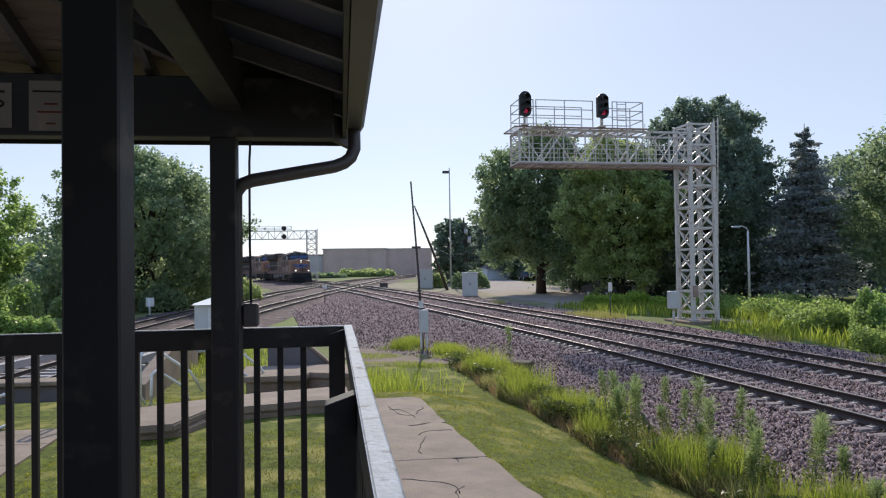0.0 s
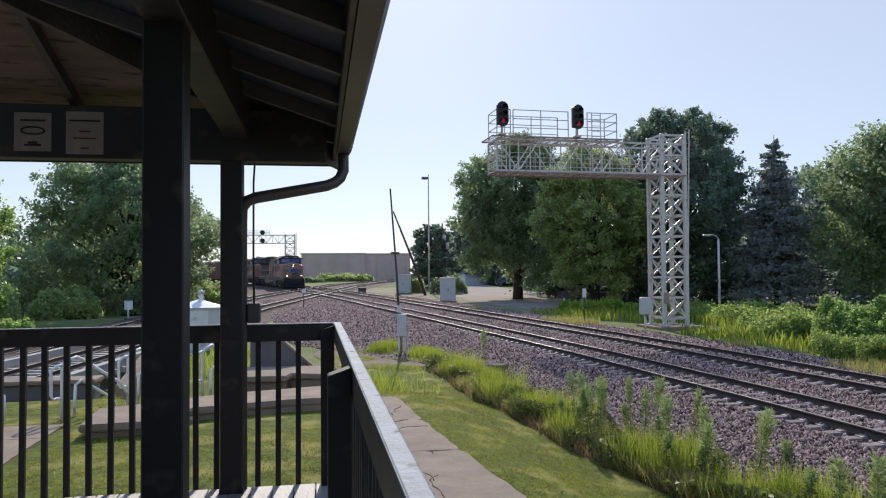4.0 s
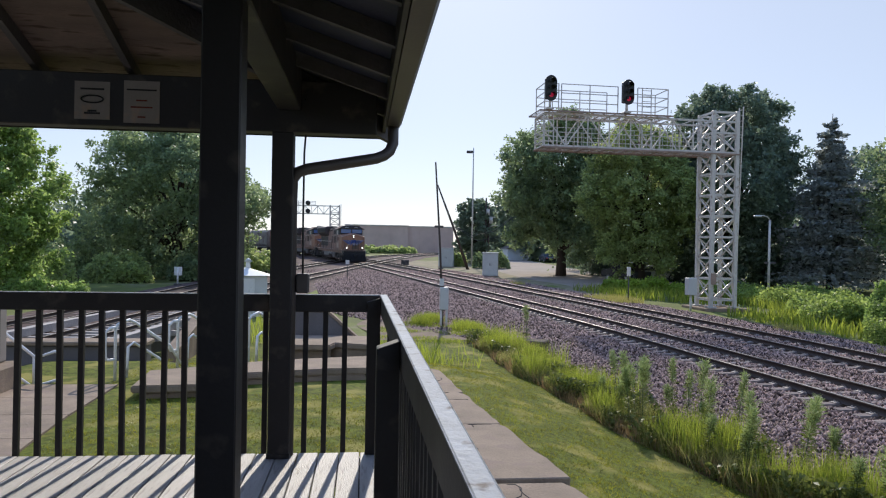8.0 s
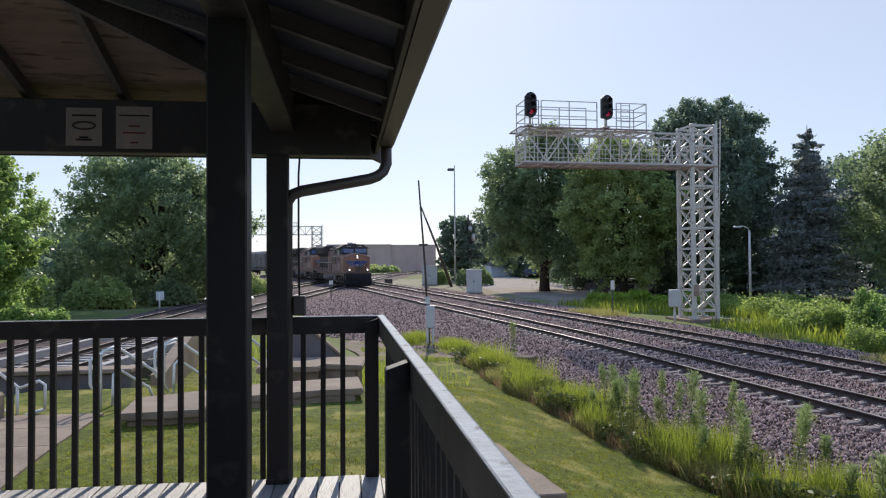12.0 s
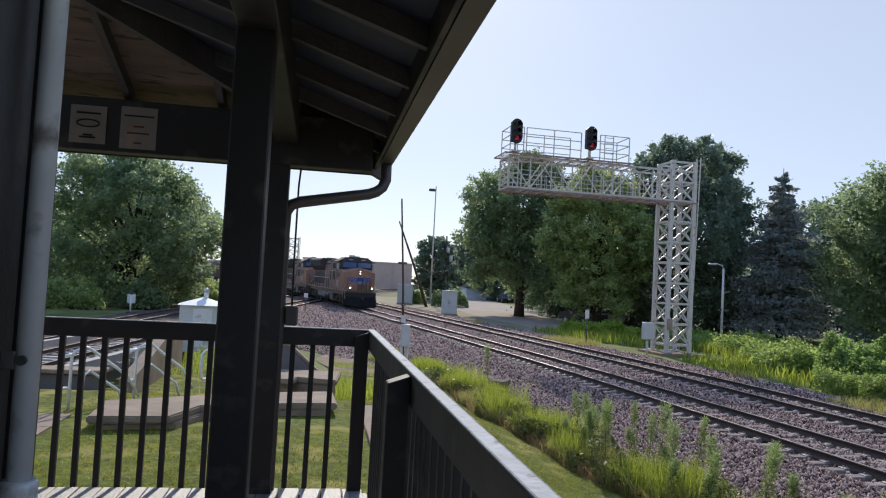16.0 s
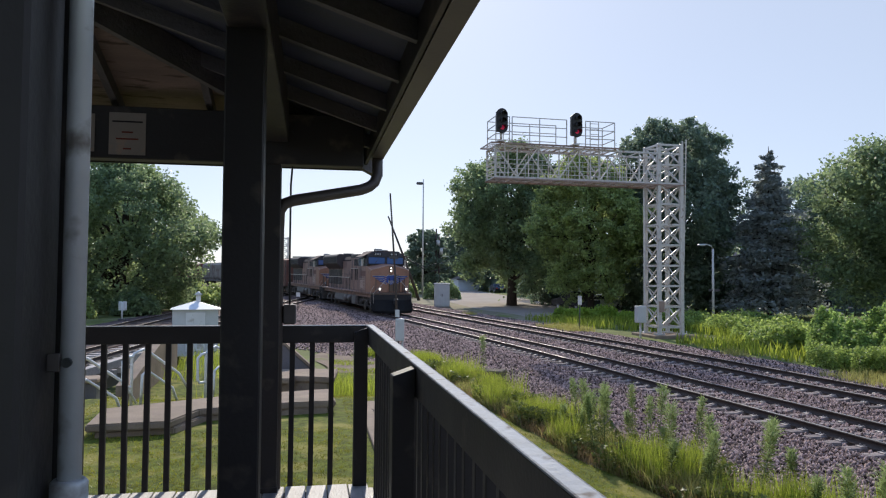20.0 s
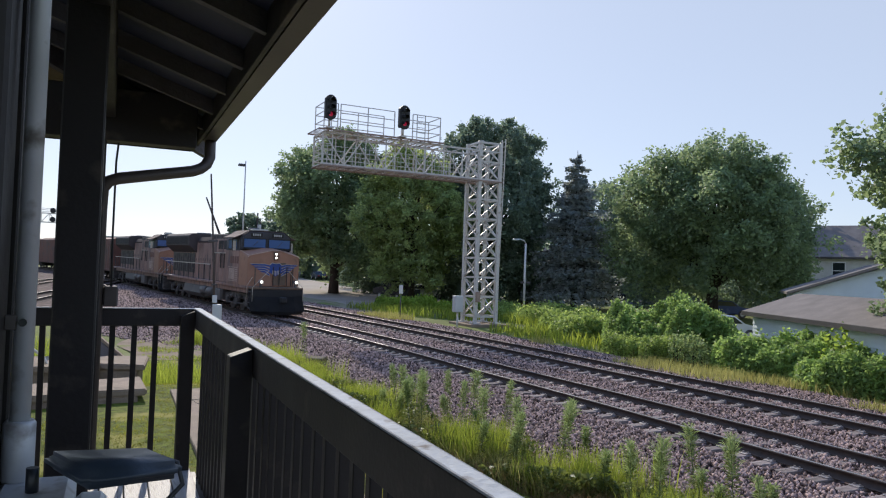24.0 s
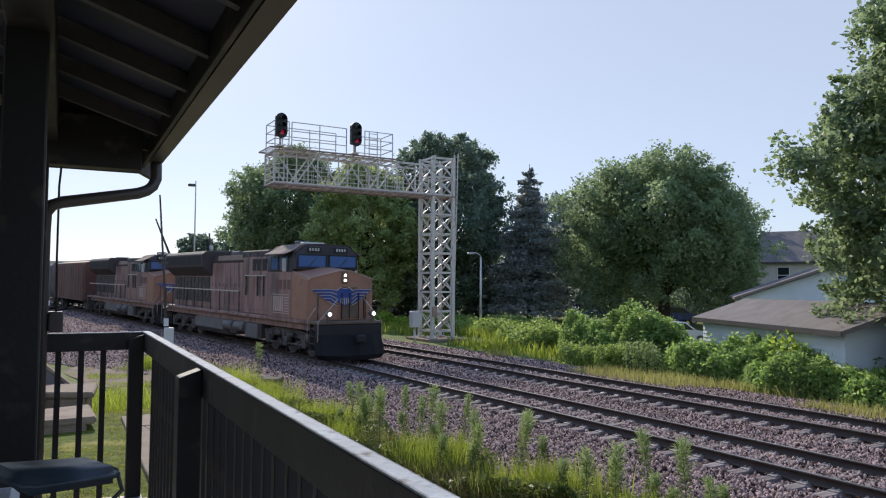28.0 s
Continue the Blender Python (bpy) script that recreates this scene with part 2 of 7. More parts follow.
def stone_mat(name, dark, light, rough=0.85):
    """Crushed stone: every stone has a shade of its own, with fine grain."""
    m = bpy.data.materials.new(name)
    m.use_nodes = True
    n, l = m.node_tree.nodes, m.node_tree.links
    b = n["Principled BSDF"]
    geo, tc, nz = n.new("ShaderNodeNewGeometry"), n.new("ShaderNodeTexCoord"), n.new("ShaderNodeTexNoise")
    nz.inputs["Scale"].default_value, nz.inputs["Detail"].default_value = 40.0, 4.0
    l.new(tc.outputs["Object"], nz.inputs["Vector"])
    add = n.new("ShaderNodeMath")
    add.operation = 'MULTIPLY_ADD'
    add.inputs[1].default_value = 0.4
    l.new(nz.outputs["Fac"], add.inputs[0])
    l.new(geo.outputs["Random Per Island"], add.inputs[2])
    cr = n.new("ShaderNodeMapRange")
    cr.inputs["From Min"].default_value, cr.inputs["From Max"].default_value = 0.25, 1.08
    l.new(add.outputs[0], cr.inputs["Value"])
    mx = n.new("ShaderNodeMix")
    mx.data_type = 'RGBA'
    mx.inputs[6].default_value, mx.inputs[7].default_value = rgb(dark), rgb(light)
    l.new(cr.outputs["Result"], mx.inputs[0])
    l.new(mx.outputs[2], b.inputs["Base Color"])
    b.inputs["Roughness"].default_value = rough
    b.inputs["Specular IOR Level"].default_value = 0.2
    return m


M_STONE = stone_mat("pinkish brown crushed stone", (0.03, 0.019, 0.017), (0.47, 0.335, 0.295))
# Maple, dark, light and spruce leaf colours are greyed or lifted as haze.
L_MAPLE = leaf_mat("maple foliage with haze in its colour", (0.115, 0.16, 0.10), (0.26, 0.335, 0.155), 0.5)
L_DARK = leaf_mat("dark foliage with haze in its colour", (0.095, 0.13, 0.105), (0.19, 0.25, 0.16), 0.48)
L_LIGHT = leaf_mat("light foliage", (0.16, 0.21, 0.09), (0.38, 0.45, 0.165), 0.55)
L_HEDGE = leaf_mat("bramble leaves", (0.08, 0.135, 0.04), (0.32, 0.45, 0.125), 0.5)
L_BRAMBLE = leaf_mat("young bramble leaves", (0.10, 0.155, 0.04), (0.30, 0.39, 0.10), 0.55)
L_BRIGHT = leaf_mat("bright yellow green leaves", (0.14, 0.22, 0.03), (0.30, 0.40, 0.06), 0.55)
L_SPRUCE = leaf_mat("blue spruce needles", (0.18, 0.2, 0.19), (0.31, 0.335, 0.305), 0.42)
L_GRASS = leaf_mat("tall grass", (0.075, 0.115, 0.015), (0.31, 0.37, 0.05), 0.5)
L_DRY = leaf_mat("dry yellow grass", (0.19, 0.195, 0.05), (0.37, 0.36, 0.12), 0.45)
L_BROWN = leaf_mat("dead brown grass", (0.13, 0.095, 0.045), (0.28, 0.2, 0.09), 0.4)
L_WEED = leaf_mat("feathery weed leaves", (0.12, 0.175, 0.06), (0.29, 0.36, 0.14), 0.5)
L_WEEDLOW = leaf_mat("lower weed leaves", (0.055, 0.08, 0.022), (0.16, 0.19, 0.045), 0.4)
L_LAWN = leaf_mat("lawn blades", (0.034, 0.046, 0.005), (0.31, 0.315, 0.03), 0.45)


# ---- mesh helpers ----
def link_mesh(name, me, parent=None, label="", material=None):
    ob = new(name, me)
    if material:
        me.materials.append(material)
    if parent:
        ob.parent = parent
    if label:
        tagged(ob, label)
    return ob


def part(name, bm, material, parent=None, label=""):
    """Links a bmesh as one mesh object under a thing or a part."""
    me = bpy.data.meshes.new(name)
    bm.to_mesh(me)
    bm.free()
    return link_mesh(name, me, parent, label, material)


def thing(name, m, label, category, group="", kind=""):
    ob = new(name)
    ob.matrix_world = m
    return tagged(ob, label, category, group, kind)


def add_box(bm, lo, hi, bevel=0.0, m=None):
    """A box from corner lo to corner hi, its edges rounded by bevel."""
    c = [(a + b) / 2 for a, b in zip(lo, hi)]
    s = [abs(b - a) for a, b in zip(lo, hi)]
    mm = Matrix.Translation(c) @ Matrix.Diagonal((*s, 1))
    geo = bmesh.ops.create_cube(bm, size=1, matrix=(m @ mm) if m else mm)
    if bevel:
        edges = {e for v in geo["verts"] for e in v.link_edges}
        bmesh.ops.bevel(bm, geom=list(edges), offset=bevel, segments=1, affect='EDGES')
    return bm


def add_bar(bm, p, q, w, h=None, sides=4):
    """A straight bar from p to q: square (sides 4) or round."""
    p, q = Vector(p), Vector(q)
    d = q - p
    if d.length < 1e-5:
        return bm
    h = h or w
    up = Vector((0, 0, 1)) if abs(d.normalized().z) < 0.95 else Vector((0, 1, 0))
    x = d.normalized().cross(up).normalized()
    y = x.cross(d.normalized()).normalized()
    rings = []
    for end in (p, q):
        ring = []
        for i in range(sides):
            an = 2 * math.pi * (i + 0.5) / sides
            k = 1 / math.cos(math.pi / sides) if sides == 4 else 1
            ring.append(bm.verts.new(end + x * (math.cos(an) * k * w / 2) + y * (math.sin(an) * k * h / 2)))
        rings.append(ring)
    for i in range(sides):
        j = (i + 1) % sides
        bm.faces.new((rings[0][i], rings[0][j], rings[1][j], rings[1][i]))
    bm.faces.new(rings[0][::-1])
    bm.faces.new(rings[1])
    return bm


def add_tube(bm, pts, r, sides=10, taper=None, caps=True):
    """A round tube along points."""
    pts = [Vector(p) for p in pts]
    rings = []
    last = None
    for k, p in enumerate(pts):
        d = (pts[min(k + 1, len(pts) - 1)] - pts[max(k - 1, 0)]).normalized()
        if last is None:
            last = d.cross(Vector((0, 0, 1)) if abs(d.z) < 0.9 else Vector((0, 1, 0))).normalized()
        x = (last - d * last.dot(d)).normalized()
        last = x
        y = d.cross(x)
        rr = r if taper is None else taper[k]
        rings.append([bm.verts.new(p + (x * math.cos(2 * math.pi * i / sides) + y * math.sin(2 * math.pi * i / sides)) * rr) for i in range(sides)])
    for a, b in zip(rings, rings[1:]):
        for i in range(sides):
            j = (i + 1) % sides
            f = bm.faces.new((a[i], a[j], b[j], b[i]))
            f.smooth = True
    if caps:
        bm.faces.new(rings[0][::-1])
        bm.faces.new(rings[-1])
    return bm


def add_cyl(bm, p, q, r, sides=16, r2=None):
    return add_tube(bm, [p, q], r, sides, taper=[r, r if r2 is None else r2])


def add_prism(bm, outline, y0, y1, bevel=0.0):
    """A profile in x, z drawn along y."""
    a = [bm.verts.new((x, y0, z)) for x, z in outline]
    b = [bm.verts.new((x, y1, z)) for x, z in outline]
    n = len(outline)
    fs = [bm.faces.new(a), bm.faces.new(b[::-1])]
    for i in range(n):
        fs.append(bm.faces.new((a[i], b[i], b[(i + 1) % n], a[(i + 1) % n])))
    if bevel:
        bmesh.ops.bevel(bm, geom=list({e for f in fs for e in f.edges}), offset=bevel, segments=1, affect='EDGES')
    bmesh.ops.recalc_face_normals(bm, faces=bm.faces[:])
    return bm


def box_part(name, lo, hi, material, parent=None, bevel=0.006, label=""):
    return part(name, add_box(bmesh.new(), lo, hi, bevel), material, parent, label)


def mesh_from(name, verts, faces, material, smooth=False):
    """A mesh from numpy verts (n, 3) and faces (m, k)."""
    me = bpy.data.meshes.new(name)
    verts, faces = np.asarray(verts, np.float32), np.asarray(faces, np.int32)
    me.vertices.add(len(verts))
    me.vertices.foreach_set("co", verts.ravel())
    k = faces.shape[1]
    me.loops.add(faces.size)
    me.loops.foreach_set("vertex_index", faces.ravel())
    me.polygons.add(len(faces))
    me.polygons.foreach_set("loop_start", np.arange(0, faces.size, k, dtype=np.int32))
    me.polygons.foreach_set("loop_total", np.full(len(faces), k, np.int32))
    me.update(calc_edges=True)
    if smooth:
        me.polygons.foreach_set("use_smooth", np.ones(len(faces), bool))
    me.materials.append(material)
    return me


RNG = np.random.default_rng(7)


def leaf_quads(centres, size, flat=0.0, stretch=1.0):
    """Leaf shaped quads at centres, turned every way; size is an array or a number."""
    n = len(centres)
    size = np.broadcast_to(size, n)[:, None]
    u = RNG.normal(size=(n, 3))
    u[:, 2] *= 1 - flat
    u /= np.linalg.norm(u, axis=1)[:, None]
    w = RNG.normal(size=(n, 3))
    v = np.cross(u, w)
    v /= np.linalg.norm(v, axis=1)[:, None]
    bend = np.cross(u, v) * 0.18
    a = centres - u * size * 0.6 * stretch
    b = centres + v * size * 0.42 + bend * size
    c = centres + u * size * 0.6 * stretch
    d = centres - v * size * 0.42 + bend * size
    verts = np.stack([a, b, c, d], 1).reshape(-1, 3)
    return verts, np.arange(4 * n).reshape(-1, 4)


# ---- the lie of the land ----
def land(y):
    """Height of the ground beside the main tracks."""
    return -2.0 + 0.0115 * np.clip(np.asarray(y, float) - 20, 0, 110)


def rail_z(y):
    return -1.70 + 0.0115 * np.clip(np.asarray(y, float) - 20, 0, 110)


CURVE_Y = np.arange(-80.0, 420.0, 0.5)
SLOPE = np.interp(CURVE_Y, [-80, 13, 33, 75, 110, 160, 420], [-0.045, -0.045, -0.16, -0.165, -0.23, -0.42, -0.5])
CURVE_X = np.cumsum(SLOPE) * 0.5
CURVE_X += 12.12 - np.interp(12.0, CURVE_Y, CURVE_X)
ARC = np.concatenate([[0], np.cumsum(np.hypot(np.diff(CURVE_X), np.diff(CURVE_Y)))])


def main_line(y, off=0.0):
    """A point of the near main track at y, moved off metres to its right."""
    x, s = np.interp(y, CURVE_Y, CURVE_X), np.interp(y, CURVE_Y, SLOPE)
    k = 1 / math.sqrt(1 + s * s)
    return np.array([x + off * k, y - off * k * s])


CROSS_B = ([-40, 10, 30, 45, 60, 76, 92, 130, 175, 300], [-13.8, -10.0, -8.0, -6.2, -3.9, -1.2, 1.5, 8.5, 18.0, 48.0])
CROSS_A = ([-40, 10, 30, 50, 80, 104, 130, 175, 300], [-18, -13.2, -11.3, -9.6, -6.3, -2.2, 3.0, 13.0, 43.0])


def lawn_z(x, y):
    """Ground height everywhere: a lawn stands a little over the railway land."""
    x, y = np.asarray(x, float), np.asarray(y, float)
    fall = np.where(x < -3.6, np.clip((17.8 - y) / 0.6, 0, 1), np.clip((21 - y) / 5, 0, 1))
    k = np.clip((5.8 - x) / 3.4, 0, 1) * fall * np.clip((x + 9) / 3, 0, 1)
    k = k * k * (3 - 2 * k)
    pit = np.clip((x + 9.9) / 0.8, 0, 1) * np.clip((-4.4 - x) / 0.6, 0, 1) * np.clip((y - 17.6) / 0.8, 0, 1) * np.clip((35.5 - y) / 3, 0, 1)
    return land(y) * (1 - k) + k * (-1.32) - 1.2 * pit


# ---- ground ----
def build_ground():
    xs = np.concatenate([np.linspace(-900, -70, 12), np.linspace(-60, -14, 16), np.arange(-13, 16, 0.5), np.linspace(17, 80, 30), np.linspace(95, 900, 12)])
    ys = np.concatenate([np.linspace(-400, -30, 8), np.linspace(-25, -1, 10), np.arange(0, 30, 0.5), np.linspace(31, 140, 50), np.linspace(160, 1500, 14)])
    gx, gy = np.meshgrid(xs, ys)
    gz = lawn_z(gx, gy) + 0.03 * np.sin(gx * 1.7) * np.cos(gy * 1.3) * (np.abs(gx) < 60)
    n, k = gx.shape
    idx = np.arange(n * k).reshape(n, k)
    f = np.stack([idx[:-1, :-1], idx[:-1, 1:], idx[1:, 1:], idx[1:, :-1]], -1).reshape(-1, 4)
    me = mesh_from("ground", np.stack([gx, gy, gz], -1).reshape(-1, 3), f, M_GROUND, True)
    tagged(link_mesh("ground", me), "rough grassy railway land with bare patches", "ground", kind="structure")


def sheet(name, edge_l, edge_r, ys, material, lift, label, z=None, cols=6, category="ground"):
    """A strip of ground between two edges x = f(y), laid just over the land."""
    pts, rows = [], []
    for y in ys:
        a, b = edge_l(y), edge_r(y)
        row = []
        for i in range(cols + 1):
            x = a + (b - a) * i / cols
            row.append(len(pts))
            pts.append((x, y, (float(lawn_z(x, y)) if z is None else z(x, y)) + lift))
        rows.append(row)
    f = [(r[i], r[i + 1], s[i + 1], s[i]) for r, s in zip(rows, rows[1:]) for i in range(cols)]
    return tagged(link_mesh(name, mesh_from(name, pts, f, material, True)), label, category, kind="structure")


def lawn_edge(y):
    e = np.interp(y, [-6, 6, 9.5, 10.8, 12.8, 15.2, 19.4, 23, 26.3, 28], [7.2, 6.6, 6.05, 5.85, 5.43, 5.07, 4.73, 4.56, 4.08, 3.4])
    return float(e) + 0.05 * math.sin(y * 0.9) + 0.04 * math.sin(y * 2.3)


def build_lawn():
    sheet("lawn", lambda y: -7.5 + 0.0 * y, lawn_edge, np.arange(-6, 26.6, 0.5), M_LAWN, 0.035, "short mown green lawn round the platform", cols=40)
    sheet("bare_earth", lambda y: 0.8 + 0.3 * math.sin(y), lambda y: lawn_edge(y) + 0.4, np.arange(25.5, 33, 0.5), M_EARTH, 0.045, "bare brown earth round the pole's foot", cols=8)
    sheet("dry_verge", lambda y: float(far_line(y, 3.4)[0]), lambda y: float(np.interp(y, [44, 58, 66, 80, 120], [19.5, 17.3, 16.0, 16.1, 20.2])), np.arange(44, 118, 2.0), M_DRYLAND, 0.022, "dry grass and gravel verge beside the far track", cols=8)


def strip_along(name, offsets, zs, ys, material, line):
    """A ribbon that follows a track: cross profile of offsets and heights over the rail level."""
    pts, rows = [], []
    for y in ys:
        row = []
        for o, dz in zip(offsets, zs):
            p = line(y, o)
            row.append(len(pts))
            pts.append((p[0], p[1], float(rail_z(y)) + dz))
        rows.append(row)
    n = len(offsets)
    f = [(r[i], r[i + 1], s[i + 1], s[i]) for r, s in zip(rows, rows[1:]) for i in range(n - 1)]
    return mesh_from(name, pts, f, material, True)


def cross_line(table):
    def line(y, off=0.0):
        x = float(np.interp(y, table[0], table[1]))
        s = float(np.interp(y + 2, table[0], table[1]) - np.interp(y - 2, table[0], table[1])) / 4
        k = 1 / math.sqrt(1 + s * s)
        return np.array([x + off * k, y - off * k * s])
    return line


LINE_A, LINE_B = cross_line(CROSS_A), cross_line(CROSS_B)


def far_line(y, off=0.0):
    return main_line(y, off + 4.3)


def build_ballast():
    ys = np.concatenate([np.arange(-40, 60, 1.0), np.arange(60, 400, 4.0)])
    me = strip_along("ballast_bed", [-7.2, -4.2, -2.2, -1.6, 1.6, 2.15, 2.7, 5.9, 6.6, 8.6], [-0.295, -0.265, -0.23, -0.225, -0.225, -0.225, -0.225, -0.225, -0.23, -0.29], ys, M_BALLAST, main_line)
    tagged(link_mesh("ballast_bed", me), "crushed pinkish grey ballast under the double track", "ballast", kind="structure")
    ys = np.concatenate([np.arange(-40, 100, 2.0), np.arange(100, 300, 5.0)])
    for nm, line in (("ballast_bed", LINE_A), ("ballast_bed", LINE_B)):
        if line is LINE_B:
            ys = ys[ys > 36]
        me = strip_along(nm, [-3.2, -1.6, 1.6, 3.2], [-0.29, -0.19, -0.19, -0.29], ys, M_BALLAST, line)
        tagged(link_mesh(nm, me), "grey ballast under the crossing track", "ballast", kind="structure")


RAIL_PROFILE = [(-0.07, -0.17), (-0.07, -0.155), (-0.012, -0.135), (-0.01, -0.045), (-0.036, -0.035), (-0.036, -0.008), (-0.024, 0.0), (0.024, 0.0), (0.036, -0.008), (0.036, -0.035), (0.01, -0.045), (0.012, -0.135), (0.07, -0.155), (0.07, -0.17)]


def rail_mesh(line, side, ys):
    pts, n = [], len(RAIL_PROFILE)
    for y in ys:
        for o, dz in RAIL_PROFILE:
            p = line(y, side + o)
            pts.append((p[0], p[1], float(rail_z(y)) + dz))
    f, mi = [], []
    for r in range(len(ys) - 1):
        for i in range(n - 1):
            f.append((r * n + i, r * n + i + 1, (r + 1) * n + i + 1, (r + 1) * n + i))
            mi.append(1 if i == 6 else 0)
    me = mesh_from("rail", pts, f, M_RAIL)
    me.materials.append(M_HEAD)
    me.polygons.foreach_set("material_index", np.array(mi, np.int32))
    return me


def build_track(line, label, y0, y1, tie_step, tie_mat, plates_to, seed, tie_from=None):
    rnd = random.Random(seed)
    track = thing("railway_track", Matrix(), label, "track", "railway tracks", "structure")
    ys = np.concatenate([np.arange(y0, min(y1, 60), 1.0), np.arange(60, y1, 3.0)])
    for side in (-0.755, 0.755):
        link_mesh("rail", rail_mesh(line, side, ys), track)
    tie = bpy.data.meshes.new("tie")
    bm = add_box(bmesh.new(), (-1.3, -0.115, -0.36), (1.3, 0.115, -0.175), 0.012)
    bm.to_mesh(tie)
    bm.free()
    tie.materials.append(tie_mat)
    plate = bpy.data.meshes.new("tie_plate")
    bm = bmesh.new()
    add_box(bm, (-0.19, -0.09, -0.176), (0.19, 0.09, -0.15), 0.003)
    for sx, sy in ((-0.1, -0.05), (0.1, 0.05), (-0.1, 0.05), (0.1, -0.05)):
        add_box(bm, (sx - 0.015, sy - 0.015, -0.16), (sx + 0.015, sy + 0.015, -0.125))
    bm.to_mesh(plate)
    bm.free()
    plate.materials.append(M_PLATE)
    y, n = (y0 if tie_from is None else tie_from), 0
    while y < y1 and n < 290:
        p, s = line(y), (line(y + 0.5) - line(y - 0.5))
        ob = new("tie", tie)
        ob.parent = track
        ob.matrix_basis = pose(p[0] + rnd.uniform(-0.05, 0.05), p[1], float(rail_z(y)), 0, 0, math.degrees(math.atan2(-s[0], s[1])) + rnd.uniform(-0.8, 0.8))
        if y0 < y < plates_to and y > 2:
            for side in (-0.755, 0.755):
                q = line(y, side)
                o2 = new("tie_plate", plate)
                o2.parent = track
                o2.matrix_basis = pose(q[0], q[1], float(rail_z(y)), 0, 0, math.degrees(math.atan2(-s[0], s[1])))
        y += tie_step * (1 if y < 70 else 2)
        n += 1
    return track




def build_stones():
    """Loose stones over the nearest ballast, as one mesh."""
    base = np.array([(0, 0, 0.6), (0.55, 0.1, 0.1), (0.1, 0.5, 0.15), (-0.5, 0.15, 0.05), (-0.1, -0.55, 0.1), (0, 0, -0.5)])
    tri = np.array([(0, 1, 2), (0, 2, 3), (0, 3, 4), (0, 4, 1), (5, 2, 1), (5, 3, 2), (5, 4, 3), (5, 1, 4)])
    prof_o, prof_z = [-7.2, -4.2, -2.2, -1.6, 1.6, 2.15, 2.7, 5.9, 6.6, 8.6], [-0.295, -0.265, -0.22, -0.20, -0.20, -0.22, -0.20, -0.20, -0.22, -0.29]
    n = 185000
    y = 3 + 77 * RNG.random(n) ** 2.1
    o = np.where(y > 26, RNG.uniform(-10.5 + 0.06 * np.clip(y - 35, 0, 60), 8.2, n), RNG.uniform(-6.9, 8.2, n))
    near, far = np.abs(o), np.abs(o - 4.3)
    rail = np.minimum(np.abs(near - 0.755), np.abs(far - 0.755))
    edge = np.minimum(near, far)
    keep = (rail > 0.1) & ~((edge > 0.7) & (edge < 1.3) & (RNG.random(n) < 0.45))
    y, o = y[keep], o[keep]
    ends = (np.minimum(np.abs(o), np.abs(o - 4.3)) > 0.7) & (np.minimum(np.abs(o), np.abs(o - 4.3)) < 1.35)
    x, s = np.interp(y, CURVE_Y, CURVE_X), np.interp(y, CURVE_Y, SLOPE)
    k = 1 / np.sqrt(1 + s * s)
    c = np.stack([x + o * k, y - o * k * s, rail_z(y) + np.interp(o, prof_o, prof_z) - 0.035 * ends], 1)
    c = c[c[:, 0] > np.interp(c[:, 1], [3, 6, 9.5, 12.8, 19.4, 26, 40, 80], [7.4, 7.1, 6.5, 5.9, 5.2, 4.4, -4.0, -6.0])]
    y = c[:, 1]
    n = len(c)
    size = RNG.uniform(0.042, 0.082, n) * (1 + np.clip(y - 18, 0, 40) * 0.022)
    ang = RNG.uniform(0, 6.28, n)
    ca, sa = np.cos(ang), np.sin(ang)
    v = base[None] * size[:, None, None] * RNG.uniform(0.7, 1.35, (n, 1, 3)) * RNG.uniform(0.8, 1.2, (n, 6, 3))
    vx, vy = v[..., 0] * ca[:, None] - v[..., 1] * sa[:, None], v[..., 0] * sa[:, None] + v[..., 1] * ca[:, None]
    vz = v[..., 2] * 1.25 + vx * RNG.normal(size=(n, 1)) * 0.4 + vy * RNG.normal(size=(n, 1)) * 0.4
    v = np.stack([vx, vy, vz], -1) + c[:, None]
    f = (tri[None] + 6 * np.arange(n)[:, None, None]).reshape(-1, 3)
    tagged(link_mesh("ballast_stones", mesh_from("ballast_stones", v.reshape(-1, 3), f, M_STONE)), "loose pinkish grey crushed stones on the track bed", "stones", kind="stuff")


def build_roads():
    sheet("gravel_road", lambda y: np.interp(y, [45, 58, 66, 80, 120, 160], [17.5, 17.0, 15.6, 15.8, 20, 27]), lambda y: np.interp(y, [45, 58, 66, 80, 120, 160], [20, 23, 27, 27, 29, 36]), np.arange(46, 160, 2.0), M_GRAVEL, 0.03, "pale gravel access road beside the tracks", cols=8, category="road")
    sheet("street", lambda y: 0.55 * (y - 60) + 24.5, lambda y: 0.55 * (y - 60) + 60, np.arange(62, 72, 1.0), M_ASPH, 0.05, "grey asphalt street under the trees", cols=8, category="road")


